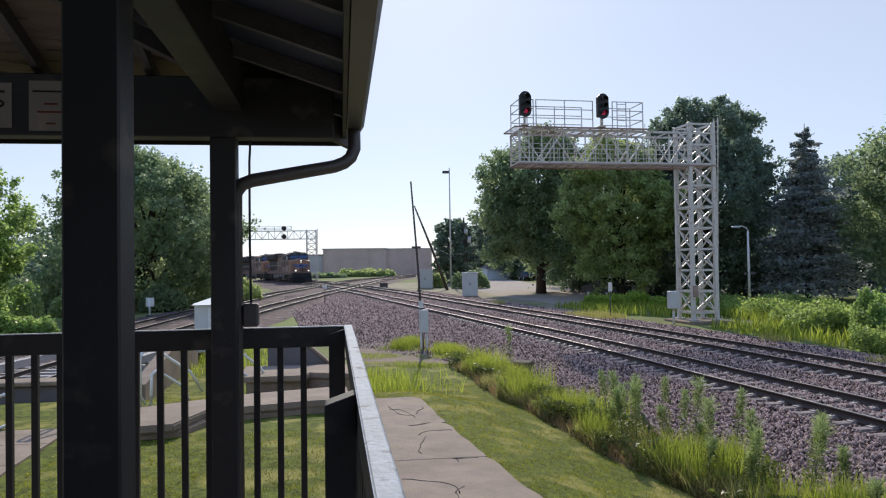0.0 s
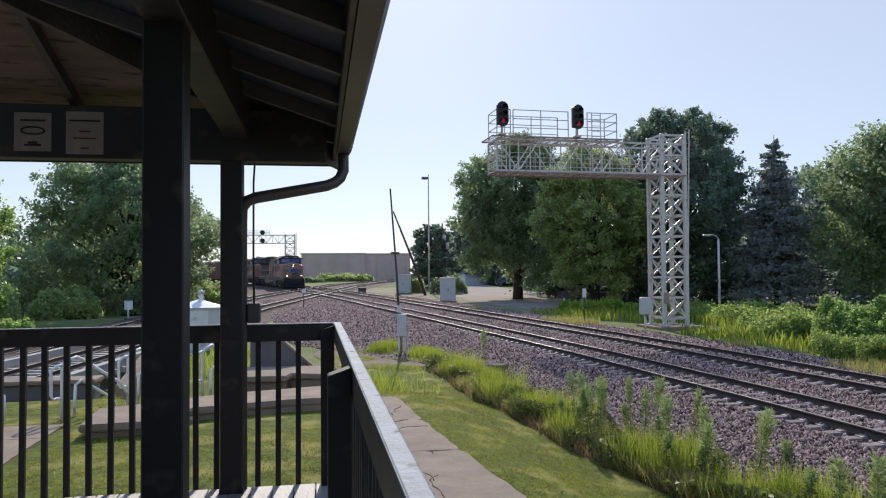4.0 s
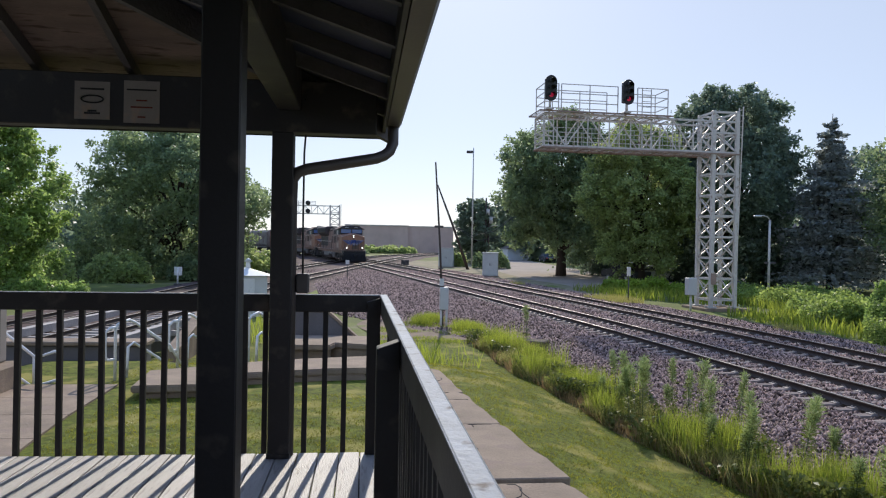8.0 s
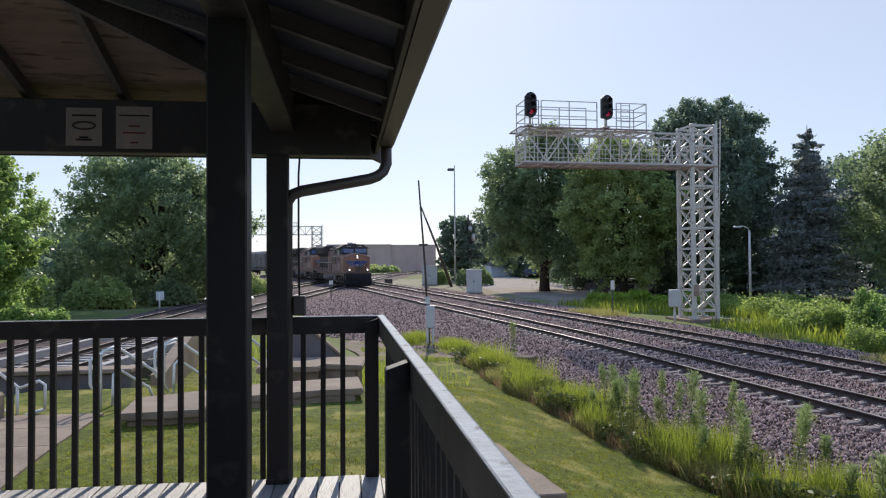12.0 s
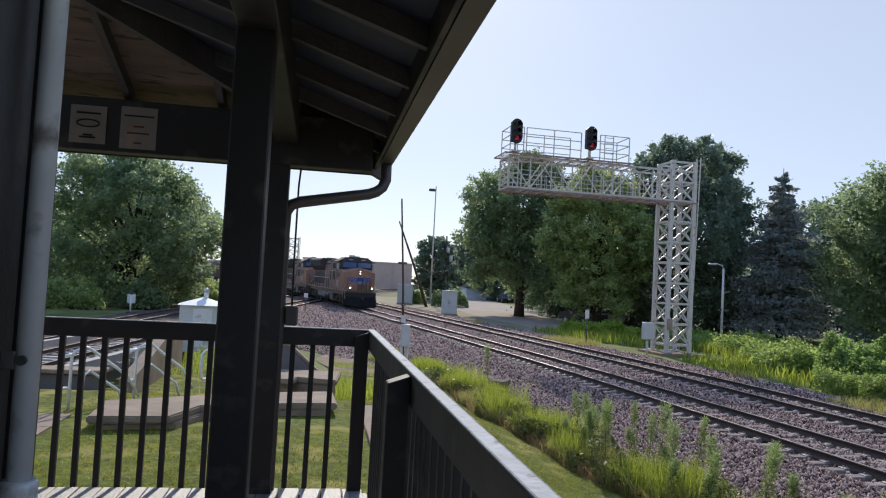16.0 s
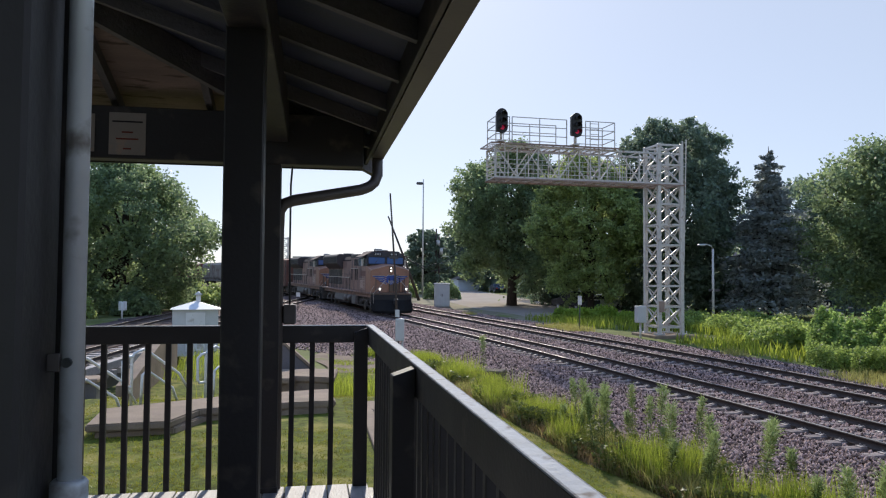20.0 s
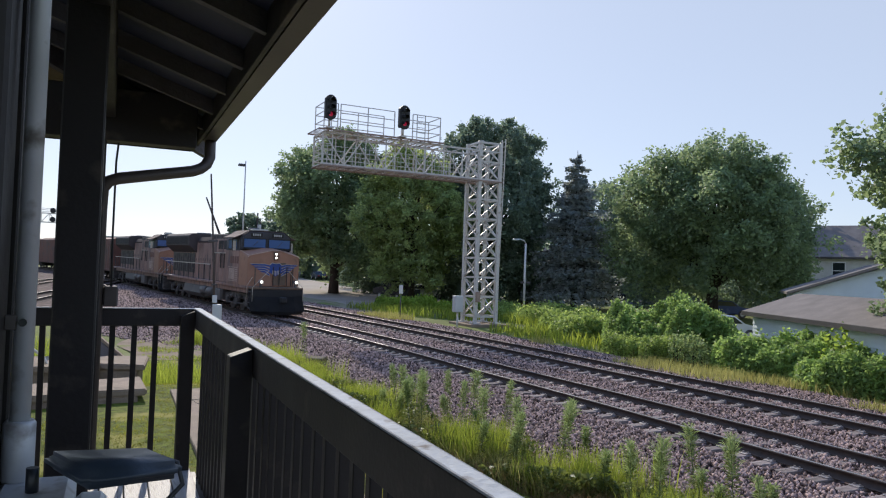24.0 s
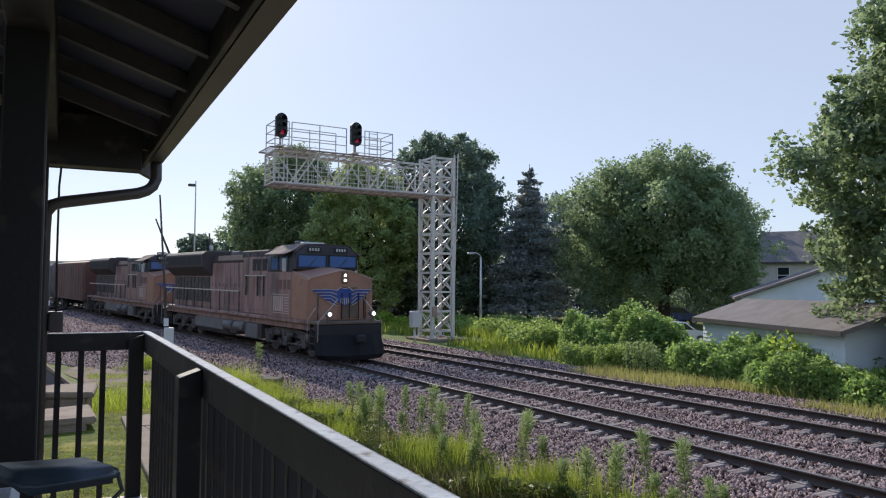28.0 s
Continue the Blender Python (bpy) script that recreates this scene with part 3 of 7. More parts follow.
# ---- the platform ----
def build_deck():
    deck = thing("deck", Matrix(), "raised platform of weathered grey boards", "deck", kind="structure")
    rnd = random.Random(3)
    board = bpy.data.meshes.new("plank")
    bm = add_box(bmesh.new(), (-0.068, -4.25, -0.038), (0.068, 4.25, 0.0), 0.004)
    bm.to_mesh(board)
    bm.free()
    board.materials.append(M_DECK)
    for i in range(40):
        ob = new("plank", board)
        ob.parent = deck
        ob.matrix_basis = pose(0.79 - 0.143 * i, 0.83 + rnd.uniform(-0.008, 0.008), -0.045 + rnd.uniform(-0.003, 0.002), 0, rnd.uniform(-0.3, 0.3), 0)
    part("rim_joist", add_box(bmesh.new(), (-5.0, 5.085, -0.29), (0.86, 5.125, -0.088), 0.004), M_DARK, deck)
    part("rim_joist", add_box(bmesh.new(), (0.865, -3.4, -0.29), (0.905, 5.125, -0.088), 0.004), M_DARK, deck)
    for x in (-4.6, -2.7, -0.9, 0.7):
        for y in (-2.5, 0.5, 2.6, 4.7):
            part("pier", add_box(bmesh.new(), (x - 0.07, y - 0.07, float(lawn_z(x, y)) - 0.1), (x + 0.07, y + 0.07, -0.09), 0.005), M_DARK, deck)


def top_rail(bm, lo, hi):
    return add_box(bm, lo, hi, 0.005)


def build_railing():
    far = thing("railing", Matrix(), "dark brown wooden railing with square balusters along the platform end", "railing", "platform railings", "structure")
    near = thing("railing", Matrix.Translation((0.849, 5.135, 1.068)) @ pose(0, 0, 0, 0.42, 0, 0.69) @ Matrix.Translation((-0.85, -5.12, -1.068)), "dark brown wooden railing along the track side, worn top edge paled with painted skylight", "railing", "platform railings", "structure")
    part("top_rail", top_rail(bmesh.new(), (-5.0, 5.075, 0.945), (0.845, 5.115, 1.062)), M_DARK, far)
    part("top_cap", top_rail(bmesh.new(), (-5.0, 5.072, 1.0625), (0.845, 5.118, 1.068)), M_RAILTOP, far, "worn top edge, pale with painted skylight")
    bal = bpy.data.meshes.new("baluster")
    bm = add_box(bmesh.new(), (-0.018, -0.018, -0.16), (0.018, 0.018, 1.03), 0.003)
    bm.to_mesh(bal)
    bm.free()
    bal.materials.append(M_DARK)
    rnd = random.Random(5)
    for i in range(41):
        x = 0.599 - 0.1378 * i
        if x < -4.6:
            break
        ob = new("baluster", bal)
        ob.parent = far
        ob.matrix_basis = pose(x, 5.136, 0, rnd.uniform(-0.15, 0.15), rnd.uniform(-0.25, 0.25), 0)
    part("top_rail", top_rail(bmesh.new(), (0.85, -3.4, 0.93), (0.892, 5.12, 1.062)), M_DARK, near)
    part("top_cap", top_rail(bmesh.new(), (0.846, -3.4, 1.0625), (0.896, 5.122, 1.068)), M_RAILTOP, near, "worn top edge with flaking paint, pale with painted skylight")
    for i in range(62):
        ob = new("baluster", bal)
        ob.parent = near
        ob.matrix_basis = pose(0.912, 4.94 - 0.1345 * i, -0.085, rnd.uniform(-0.15, 0.15), rnd.uniform(-0.15, 0.15), 0)
    for y in (5.06, 2.865, 0.62, -1.65):
        bm = bmesh.new()
        add_prism(bm, [(0.755, -0.3), (0.849, -0.3), (0.849, 1.052), (0.755, 1.02)], y - 0.047, y + 0.047, 0.003)
        part("rail_post", bm, M_DARK, near if y < 5 else far)


ROOF_SLOPE = 0.33
EAVE_X, EAVE_Y, EAVE_Z = 0.978, 5.78, 2.40


def roof_z(x, y):
    """Underside of the hip roof's boarding."""
    return min(EAVE_Z + (EAVE_X - x) * ROOF_SLOPE, EAVE_Z + (EAVE_Y - y) * ROOF_SLOPE)


def build_roof():
    roof = thing("porch_roof", Matrix(), "dark timber porch roof with open rafters and plywood underside", "roof", kind="structure")
    hip = (EAVE_X - 6.2, EAVE_Y - 6.2)
    hz = EAVE_Z + 6.2 * ROOF_SLOPE
    e = EAVE_Z

    def slab(name, pts, material, th, drop=0.0, label=""):
        bm = bmesh.new()
        lo = [bm.verts.new((x, y, z - drop)) for x, y, z in pts]
        hi = [bm.verts.new((x, y, z - drop + th)) for x, y, z in pts]
        n = len(pts)
        bm.faces.new(lo[::-1])
        bm.faces.new(hi)
        for i in range(n):
            bm.faces.new((lo[i], lo[(i + 1) % n], hi[(i + 1) % n], hi[i]))
        bmesh.ops.recalc_face_normals(bm, faces=bm.faces[:])
        return part(name, bm, material, roof, label)

    right = [(EAVE_X, EAVE_Y, e), (EAVE_X, -4, e), (hip[0], -4, hz), (hip[0], hip[1], hz)]
    front = [(EAVE_X, EAVE_Y, e), (hip[0], hip[1], hz), (-9, hip[1], hz), (-9, EAVE_Y, e)]
    slab("roof_boarding", right, M_SKYBOARD, 0.018, label="dark painted underside, sky blue put in its colour")
    slab("roof_boarding", front, M_PLY, 0.018, label="brown plywood underside")
    slab("shingles", right, M_SHINGLE, 0.03, -0.022, "dark asphalt shingles")
    slab("shingles", front, M_SHINGLE, 0.03, -0.022, "dark asphalt shingles")
    # rafters of the track side slope
    def rafter(p, q, w=0.045, h=0.09):
        bm = bmesh.new()
        p, q = Vector(p), Vector(q)
        d = q - p
        side = Vector((d.y, -d.x, 0)).normalized() * (w / 2)
        dn = Vector((0, 0, -h))
        vs = [bm.verts.new(v) for v in (p - side, p + side, p + side + dn, p - side + dn, q - side, q + side, q + side + dn, q - side + dn)]
        for f in ((0, 1, 2, 3), (7, 6, 5, 4), (0, 4, 5, 1), (1, 5, 6, 2), (2, 6, 7, 3), (3, 7, 4, 0)):
            bm.faces.new([vs[i] for i in f])
        bmesh.ops.recalc_face_normals(bm, faces=bm.faces[:])
        part("rafter", bm, M_RAFTER, roof)

    for i in range(15):
        y = EAVE_Y - 0.62 - 0.61 * i
        run = min(6.0, EAVE_Y - y)
        x1 = EAVE_X - run
        rafter((EAVE_X - 0.03, y, roof_z(EAVE_X - 0.03, y) - 0.002), (x1, y, EAVE_Z + run * ROOF_SLOPE - 0.002))
    for i in range(13):
        x = EAVE_X - 0.62 - 0.61 * i
        run = min(6.0, EAVE_X - x)
        rafter((x, EAVE_Y - 0.03, roof_z(x, EAVE_Y - 0.03) - 0.002), (x, EAVE_Y - run, EAVE_Z + run * ROOF_SLOPE - 0.002))
    rafter((EAVE_X - 0.04, EAVE_Y - 0.04, EAVE_Z - 0.002), (hip[0], hip[1], hz - 0.002), 0.045, 0.17)
    # beams on the posts
    box_part("beam", (0.128, -4, 2.33), (0.285, 4.94, 2.60), M_DARK, roof, 0.006)
    box_part("beam", (-9, 4.945, 2.18), (0.80, 5.08, 2.53), M_DARK, roof, 0.006)
    # gutter and its fascia
    box_part("fascia_board", (EAVE_X - 0.125, -4, 2.30), (EAVE_X - 0.1, EAVE_Y - 0.1, 2.46), M_DARK, roof, 0.003)
    box_part("fascia_board", (-9, EAVE_Y - 0.03, 2.27), (EAVE_X - 0.1, EAVE_Y - 0.005, 2.42), M_DARK, roof, 0.003)


def build_gutter():
    g = thing("gutter", Matrix(), "brown metal eaves gutter with a round downspout", "gutter", kind="structure")
    prof = [(EAVE_X - 0.097, 2.40), (EAVE_X - 0.097, 2.295), (EAVE_X - 0.01, 2.292), (EAVE_X + 0.012, 2.33), (EAVE_X + 0.02, 2.405), (EAVE_X + 0.012, 2.405), (EAVE_X + 0.004, 2.335), (EAVE_X - 0.014, 2.30), (EAVE_X - 0.09, 2.302), (EAVE_X - 0.09, 2.40)]
    bm = bmesh.new()
    a = [bm.verts.new((x, -4, z)) for x, z in prof]
    b = [bm.verts.new((x, 5.36, z)) for x, z in prof]
    for i in range(len(prof) - 1):
        bm.faces.new((a[i], b[i], b[i + 1], a[i + 1]))
    bm.faces.new(b)
    part("trough", bm, M_GUTTER, g)
    bm = bmesh.new()
    pts = [(0.925, 5.28, 2.32), (0.925, 5.28, 2.24), (0.925, 5.265, 2.17), (0.90, 5.25, 2.11), (0.86, 5.235, 2.075), (0.80, 5.22, 2.05), (0.32, 5.04, 1.94), (0.26, 5.03, 1.915), (0.225, 5.03, 1.86), (0.22, 5.05, 1.72), (0.22, 5.05, -0.3)]
    add_tube(bm, pts, 0.04, 14)
    part("downspout", bm, M_GUTTER, g)


def build_posts():
    for x, y in ((0.197, 2.62), (0.165, 4.945)):
        post = thing("porch_post", pose(x, y + 0.07, 0), "dark brown square timber porch post", "post", "porch posts", "structure")
        part("shaft", add_box(bmesh.new(), (-0.072, -0.07, -0.05), (0.072, 0.07, 2.62 if y < 4 else 2.18), 0.006), M_DARK, post)
        part("base_block", add_box(bmesh.new(), (-0.078, -0.078, -0.05), (0.078, 0.078, -0.01), 0.004), M_DARK, post)
    # wall end beside the camera
    jamb = thing("wall_corner", Matrix(), "dark painted wall end of the station shelter", "wall", kind="structure")
    box_part("corner_board", (0.11, 0.479, -0.05), (0.226, 0.565, 2.5), M_DARK, jamb, 0.004)
    box_part("corner_strip", (0.11, 0.566, -0.05), (0.2312, 0.62, 2.5), M_DARK, jamb, 0.002)
    box_part("wall_panel", (-5.0, 0.49, -0.05), (0.109, 0.555, 2.6), M_DARK, jamb, 0.002)


def build_conduit():
    c = thing("conduit", Matrix(), "galvanised steel conduit running down the wall end", "conduit", kind="structure")
    part("pipe", add_tube(bmesh.new(), [(0.244, 0.549, 1.19), (0.244, 0.549, 2.35)], 0.0098, 20), M_CONDUIT, c)
    part("coupling", add_tube(bmesh.new(), [(0.244, 0.549, 1.165), (0.244, 0.549, 1.168), (0.244, 0.549, 1.225), (0.244, 0.549, 1.228)], 0.0155, 20, taper=[0.014, 0.0155, 0.0155, 0.013]), M_CONDUIT, c)
    part("clamp", add_box(bmesh.new(), (0.2265, 0.537, 1.322), (0.2375, 0.5395, 1.338), 0.001), M_GUTTER, c)
    part("screw", add_cyl(bmesh.new(), (0.243, 0.5345, 1.33), (0.243, 0.5395, 1.33), 0.0042, 10), M_BLACKPL, c)
    b = thing("outlet_box", Matrix(), "grey weatherproof outlet box with its dark lid open", "outlet box")
    part("body", add_box(bmesh.new(), (0.2265, 0.44, 1.06), (0.30, 0.56, 1.166), 0.008), M_CONDUIT, b)
    q = [(0.268, 0.514), (0.310, 0.413), (0.399, 0.431), (0.369, 0.500)]
    bm = bmesh.new()
    lo, hi = [bm.verts.new((x, y, 1.186)) for x, y in q], [bm.verts.new((x, y, 1.204)) for x, y in q]
    bm.faces.new(lo)
    bm.faces.new(hi[::-1])
    for i in range(4):
        bm.faces.new((lo[i], hi[i], hi[(i + 1) % 4], lo[(i + 1) % 4]))
    bmesh.ops.recalc_face_normals(bm, faces=bm.faces[:])
    bmesh.ops.bevel(bm, geom=bm.edges[:], offset=0.007, segments=3, affect='EDGES')
    for f in bm.faces:
        f.smooth = True
    part("hinge", add_cyl(bmesh.new(), (0.262, 0.5, 1.16), (0.262, 0.5, 1.19), 0.006, 10), M_BLACKPL, b)
    part("lid", bm, M_LID, b, "dark plastic lid standing open")
    part("receptacle", add_box(bmesh.new(), (0.30, 0.45, 1.075), (0.33, 0.53, 1.155), 0.006), M_WHITE, b, "white receptacle face")
    part("cord", add_tube(bmesh.new(), [(0.375, 0.495, 1.195), (0.396, 0.492, 1.187), (0.402, 0.488, 1.165), (0.38, 0.48, 1.145), (0.33, 0.49, 1.125)], 0.0026, 8), M_BLACKPL, b)


def build_signs():
    s1 = thing("paper_notice", pose(-1.075, 4.942, 2.345), "white paper notice with large marks, pinned to the beam", "notice", "notices on the beam")
    box_part("sheet", (-0.112, -0.003, -0.125), (0.112, 0.0, 0.125), M_PAPER, s1, 0.0)
    for z, w in ((0.075, 0.075), (-0.07, 0.028), (-0.085, 0.05)):
        box_part("mark", (-w, -0.006, z - 0.006), (w, -0.003, z + 0.006), M_INK, s1, 0.0)
    bm = bmesh.new()
    add_tube(bm, [(0.07 * math.cos(i * 0.35), -0.005, 0.008 + 0.024 * math.sin(i * 0.35)) for i in range(19)], 0.005, 6)
    part("mark", bm, M_INK, s1)
    s2 = thing("paper_notice", pose(-0.76, 4.942, 2.345), "creased white paper notice with small print, pinned to the beam", "notice", "notices on the beam")
    box_part("sheet", (-0.115, -0.003, -0.14), (0.115, 0.0, 0.14), M_PAPER, s2, 0.0)
    for z, w, m in ((0.08, 0.095, M_INK), (0.01, 0.035, M_INKRED), (-0.035, 0.07, M_INKRED), (-0.1, 0.025, M_INKRED)):
        box_part("print_line", (-w, -0.006, z - 0.005), (w, -0.003, z + 0.005), m, s2, 0.0)
    jb = thing("junction_box", pose(0.30, 5.06, 1.155), "small dark junction box on the porch post", "junction box")
    part("body", add_box(bmesh.new(), (-0.04, -0.05, -0.075), (0.05, 0.03, 0.06), 0.01), M_GUTTER, jb)
    bm = bmesh.new()
    add_tube(bm, [(0.005, -0.01, 0.055), (0.0, 0.0, 0.4), (0.0, 0.01, 0.9), (0.02, -0.03, 1.15), (0.01, -0.12, 1.25)], 0.007, 8)
    part("cable", bm, M_BLACKPL, jb)


def build_walkway():
    rnd = random.Random(8)
    w = thing("walkway", Matrix(), "old cracked concrete walkway beside the platform", "walkway", kind="structure")
    ys = [-4, -1, 2.2, 5.0, 8.0, 10.6, 13.0, 15.6]
    for y0, y1 in zip(ys, ys[1:]):
        ym = (y0 + y1) / 2
        r0, r1 = np.interp([y0, y1], [0, 7.4, 11, 14.3, 16], [3.5, 3.2, 2.75, 2.45, 2.3])
        z = -1.22 + rnd.uniform(-0.02, 0.03)
        bm = bmesh.new()
        edge = [(r0 + (r1 - r0) * k + rnd.uniform(-0.05, 0.03) * (0.1 < k < 0.95), y0 + 0.02 + (y1 - y0 - 0.05) * k) for k in (0, 0.08, 0.17, 0.3, 0.42, 0.55, 0.7, 0.83, 0.93, 1)]
        cut = rnd.uniform(0.04, 0.12)
        edge[-1] = (edge[-1][0] - cut, edge[-1][1])
        inner = 1.0 if y1 < 3 else 1.45
        vs = [(inner, y0 + 0.02)] + edge + [(inner, y1 - 0.03)]
        nv = len(vs)
        lo, hi = [bm.verts.new((x, y, z - 0.2)) for x, y in vs], [bm.verts.new((x, y, z)) for x, y in vs]
        bm.faces.new(lo[::-1])
        bm.faces.new(hi)
        for i in range(nv):
            bm.faces.new((lo[i], lo[(i + 1) % nv], hi[(i + 1) % nv], hi[i]))
        bmesh.ops.bevel(bm, geom=bm.edges[:], offset=0.012, segments=1, affect='EDGES')
        sl = part("slab", bm, M_CONC, w)
        for c in range(3):
            cx, cy = rnd.uniform(1.9, r1 - 0.2), rnd.uniform(y0 + 0.2, y1 - 0.2)
            an = rnd.uniform(0, 3.1)
            pts = []
            for k in range(9):
                pts.append((min(cx, r1 - 0.02), min(max(cy, y0 + 0.06), y1 - 0.08), z + 0.001))
                an += rnd.uniform(-0.6, 0.6)
                cx, cy = cx + 0.13 * math.cos(an), cy + 0.13 * math.sin(an)
            part("crack", add_tube(bmesh.new(), pts, 0.004, 5, taper=[rnd.uniform(0.003, 0.009) for k in pts]), M_INK, sl, "dark crack")



# ---- signal bridge ----
def build_gantry(x, y, z, turn):
    g = thing("signal_bridge", pose(x, y, z, 0, 0, turn), "silver painted steel cantilever signal bridge over two tracks", "signal bridge")
    W, D, H = 1.38, 1.5, 10.7
    legs = [(0, 0), (W, 0), (W, D), (0, D)]
    for lx, ly in legs:
        part("mast_leg", add_box(bmesh.new(), (lx - 0.1, ly - 0.1, 0.1), (lx + 0.1, ly + 0.1, H), 0.012), M_GALV, g)
        part("base_plate", add_box(bmesh.new(), (lx - 0.24, ly - 0.24, 0.04), (lx + 0.24, ly + 0.24, 0.1), 0.008), M_GALV, g)
        for bx in (-0.18, 0.18):
            for by in (-0.18, 0.18):
                part("anchor_bolt", add_cyl(bmesh.new(), (lx + bx, ly + by, 0.04), (lx + bx, ly + by, 0.24), 0.022, 6), M_GALV, g)
    levels = [0.45 + 1.14 * k for k in range(8)] + [9.5, H - 0.08]
    for i in range(4):
        (ax, ay), (bx, by) = legs[i], legs[(i + 1) % 4]
        for k, za in enumerate(levels):
            part("mast_rung", add_bar(bmesh.new(), (ax, ay, za), (bx, by, za), 0.09, 0.11), M_GALV, g)
            if k + 1 < len(levels):
                zb = levels[k + 1]
                part("mast_brace", add_bar(bmesh.new(), (ax, ay, za), (bx, by, zb), 0.062), M_GALV, g)
                part("mast_brace", add_bar(bmesh.new(), (bx, by, za), (ax, ay, zb), 0.062), M_GALV, g)
    # ladder on the outer side, leaning away from the mast towards its top
    y0, y1 = D / 2 - 0.45, D / 2 - 0.05
    foot, head = Vector((W + 0.24, 0, 1.0)), Vector((W + 0.52, 0, H + 0.35))
    side = [Vector((0, y0, 0)), Vector((0, y1, 0))]
    lad = part("ladder", add_bar(bmesh.new(), foot + side[0], head + side[0], 0.05), M_GALV, g)
    part("ladder_rail", add_bar(bmesh.new(), foot + side[1], head + side[1], 0.05), M_GALV, lad)
    for i in range(33):
        c = foot.lerp(head, (i + 0.5) / 33)
        part("rung", add_bar(bmesh.new(), c + side[0], c + side[1], 0.025), M_GALV, lad)
    for zz in (2.7, 5.0, 7.3, 9.5):
        c = foot.lerp(head, (zz - 1.0) / (H - 0.65))
        part("ladder_bracket", add_bar(bmesh.new(), (W, y0, zz), (c.x, y0, zz), 0.04), M_GALV, lad)
    # arm: a box truss
    L, z0, z1 = 9.5, 8.45, 10.12
    n = 8
    for ly in (0, D):
        for zz in (z0, z1):
            part("arm_chord", add_bar(bmesh.new(), (-L, ly, zz), (W, ly, zz), 0.1), M_GALV, g)
        for i in range(n):
            xa, xb = -L + i * L / n, -L + (i + 1) * L / n
            part("arm_brace", add_bar(bmesh.new(), (xa, ly, z0 if i % 2 else z1), (xb, ly, z1 if i % 2 else z0), 0.058), M_GALV, g)
            part("arm_post", add_bar(bmesh.new(), (xa, ly, z0), (xa, ly, z1), 0.055), M_GALV, g)
        for k in range(1, 5):
            part("arm_rail", add_bar(bmesh.new(), (-L, ly, z0 + 0.24 * k), (-0.2, ly, z0 + 0.24 * k), 0.026), M_GALV, g)
    for i in range(n + 1):
        xx = -L + i * L / n
        for zz in (z0, z1):
            part("arm_cross_tie", add_bar(bmesh.new(), (xx, 0, zz), (xx, D, zz), 0.05), M_GALV, g)
    for i in range(20):
        xx = -L + 0.24 + i * 0.47
        for ly in (-0.02, D + 0.02):
            part("walkway_baluster", add_bar(bmesh.new(), (xx, ly, z0), (xx, ly, z0 + 1.0), 0.02), M_GALV, g)
    for nm, xa, xb, ya, yb, zz in (("lower_walkway", -L - 0.1, W + 0.15, -0.1, D + 0.1, z0 - 0.1), ("upper_walkway", -L - 0.35, -2.5, -0.3, D + 0.2, z1 + 0.08)):
        bm = bmesh.new()
        for ly in (ya, yb):
            add_box(bm, (xa, ly - 0.03, zz - 0.03), (xb, ly + 0.03, zz + 0.05), 0.0)
        k = ya + 0.16
        while k < yb - 0.06:
            add_box(bm, (xa, k, zz), (xb, k + 0.05, zz + 0.012), 0.0)
            k += 0.2
        for i in range(int((xb - xa) / 0.6) + 1):
            add_box(bm, (xa + 0.6 * i, ya + 0.031, zz + 0.014), (xa + 0.6 * i + 0.05, yb - 0.031, zz + 0.04), 0.0)
        part(nm, bm, M_WALKW, g, "rusty brown walkway grating")

    def guard(xa, xb, za, h, rows, ya=-0.02, yb=D + 0.02, step=1.5, ends=(True, True)):
        for ly in (ya, yb):
            for k in range(rows):
                zz = za + h * (k + 1) / rows
                part("guard_bar", add_bar(bmesh.new(), (xa, ly, zz), (xb, ly, zz), 0.04), M_GALV, g)
            m = max(1, round((xb - xa) / step))
            for i in range(m + 1):
                xx = xa + (xb - xa) * i / m
                part("guard_post", add_bar(bmesh.new(), (xx, ly, za), (xx, ly, za + h), 0.045), M_GALV, g)
        for xx, shut in zip((xa, xb), ends):
            for k in range(rows if shut else 0):
                zz = za + h * (k + 1) / rows
                part("guard_bar", add_bar(bmesh.new(), (xx, ya, zz), (xx, yb, zz), 0.04), M_GALV, g)

    zt = z1 + 0.14
    guard(-L, -L + 0.75, zt, 1.42, 3, ends=(True, False))
    guard(-8.6, -5.5, zt, 1.42, 3, ends=(False, False))
    guard(-4.4, -2.68, zt, 1.42, 3, ends=(False, True))
    guard(-L - 0.05, -L + 0.5, z0 - 0.06, z1 - z0, 6, ends=(True, False))
    for xx in (-4.15, -3.65):
        part("ladder_rail", add_bar(bmesh.new(), (xx, -0.06, z0), (xx, -0.06, zt + 1.42), 0.04), M_GALV, g)
    for i in range(11):
        part("rung", add_bar(bmesh.new(), (-4.15, -0.06, z0 + 0.2 + 0.29 * i), (-3.65, -0.06, z0 + 0.2 + 0.29 * i), 0.028), M_GALV, g)
    # signal heads on outriggers before the walkway
    for sx, lit in ((-9.3, True), (-5.1, False)):
        h = part("signal_head", bmesh.new(), M_SIGBLK, g, "black oval signal head showing red" if lit else "black oval signal head")
        bm = bmesh.new()
        add_prism(bm, [(0.32 * math.cos(t), 0.66 + 0.32 * (1 if math.sin(t) > 0 else -1) + 0.34 * math.sin(t)) for t in np.linspace(0, 2 * math.pi, 28, endpoint=False)], -0.04, 0.04, 0.01)
        bm.to_mesh(h.data)
        bm.free()
        h.matrix_local = pose(sx, -0.45, zt + 0.42, 0, 0, 4)
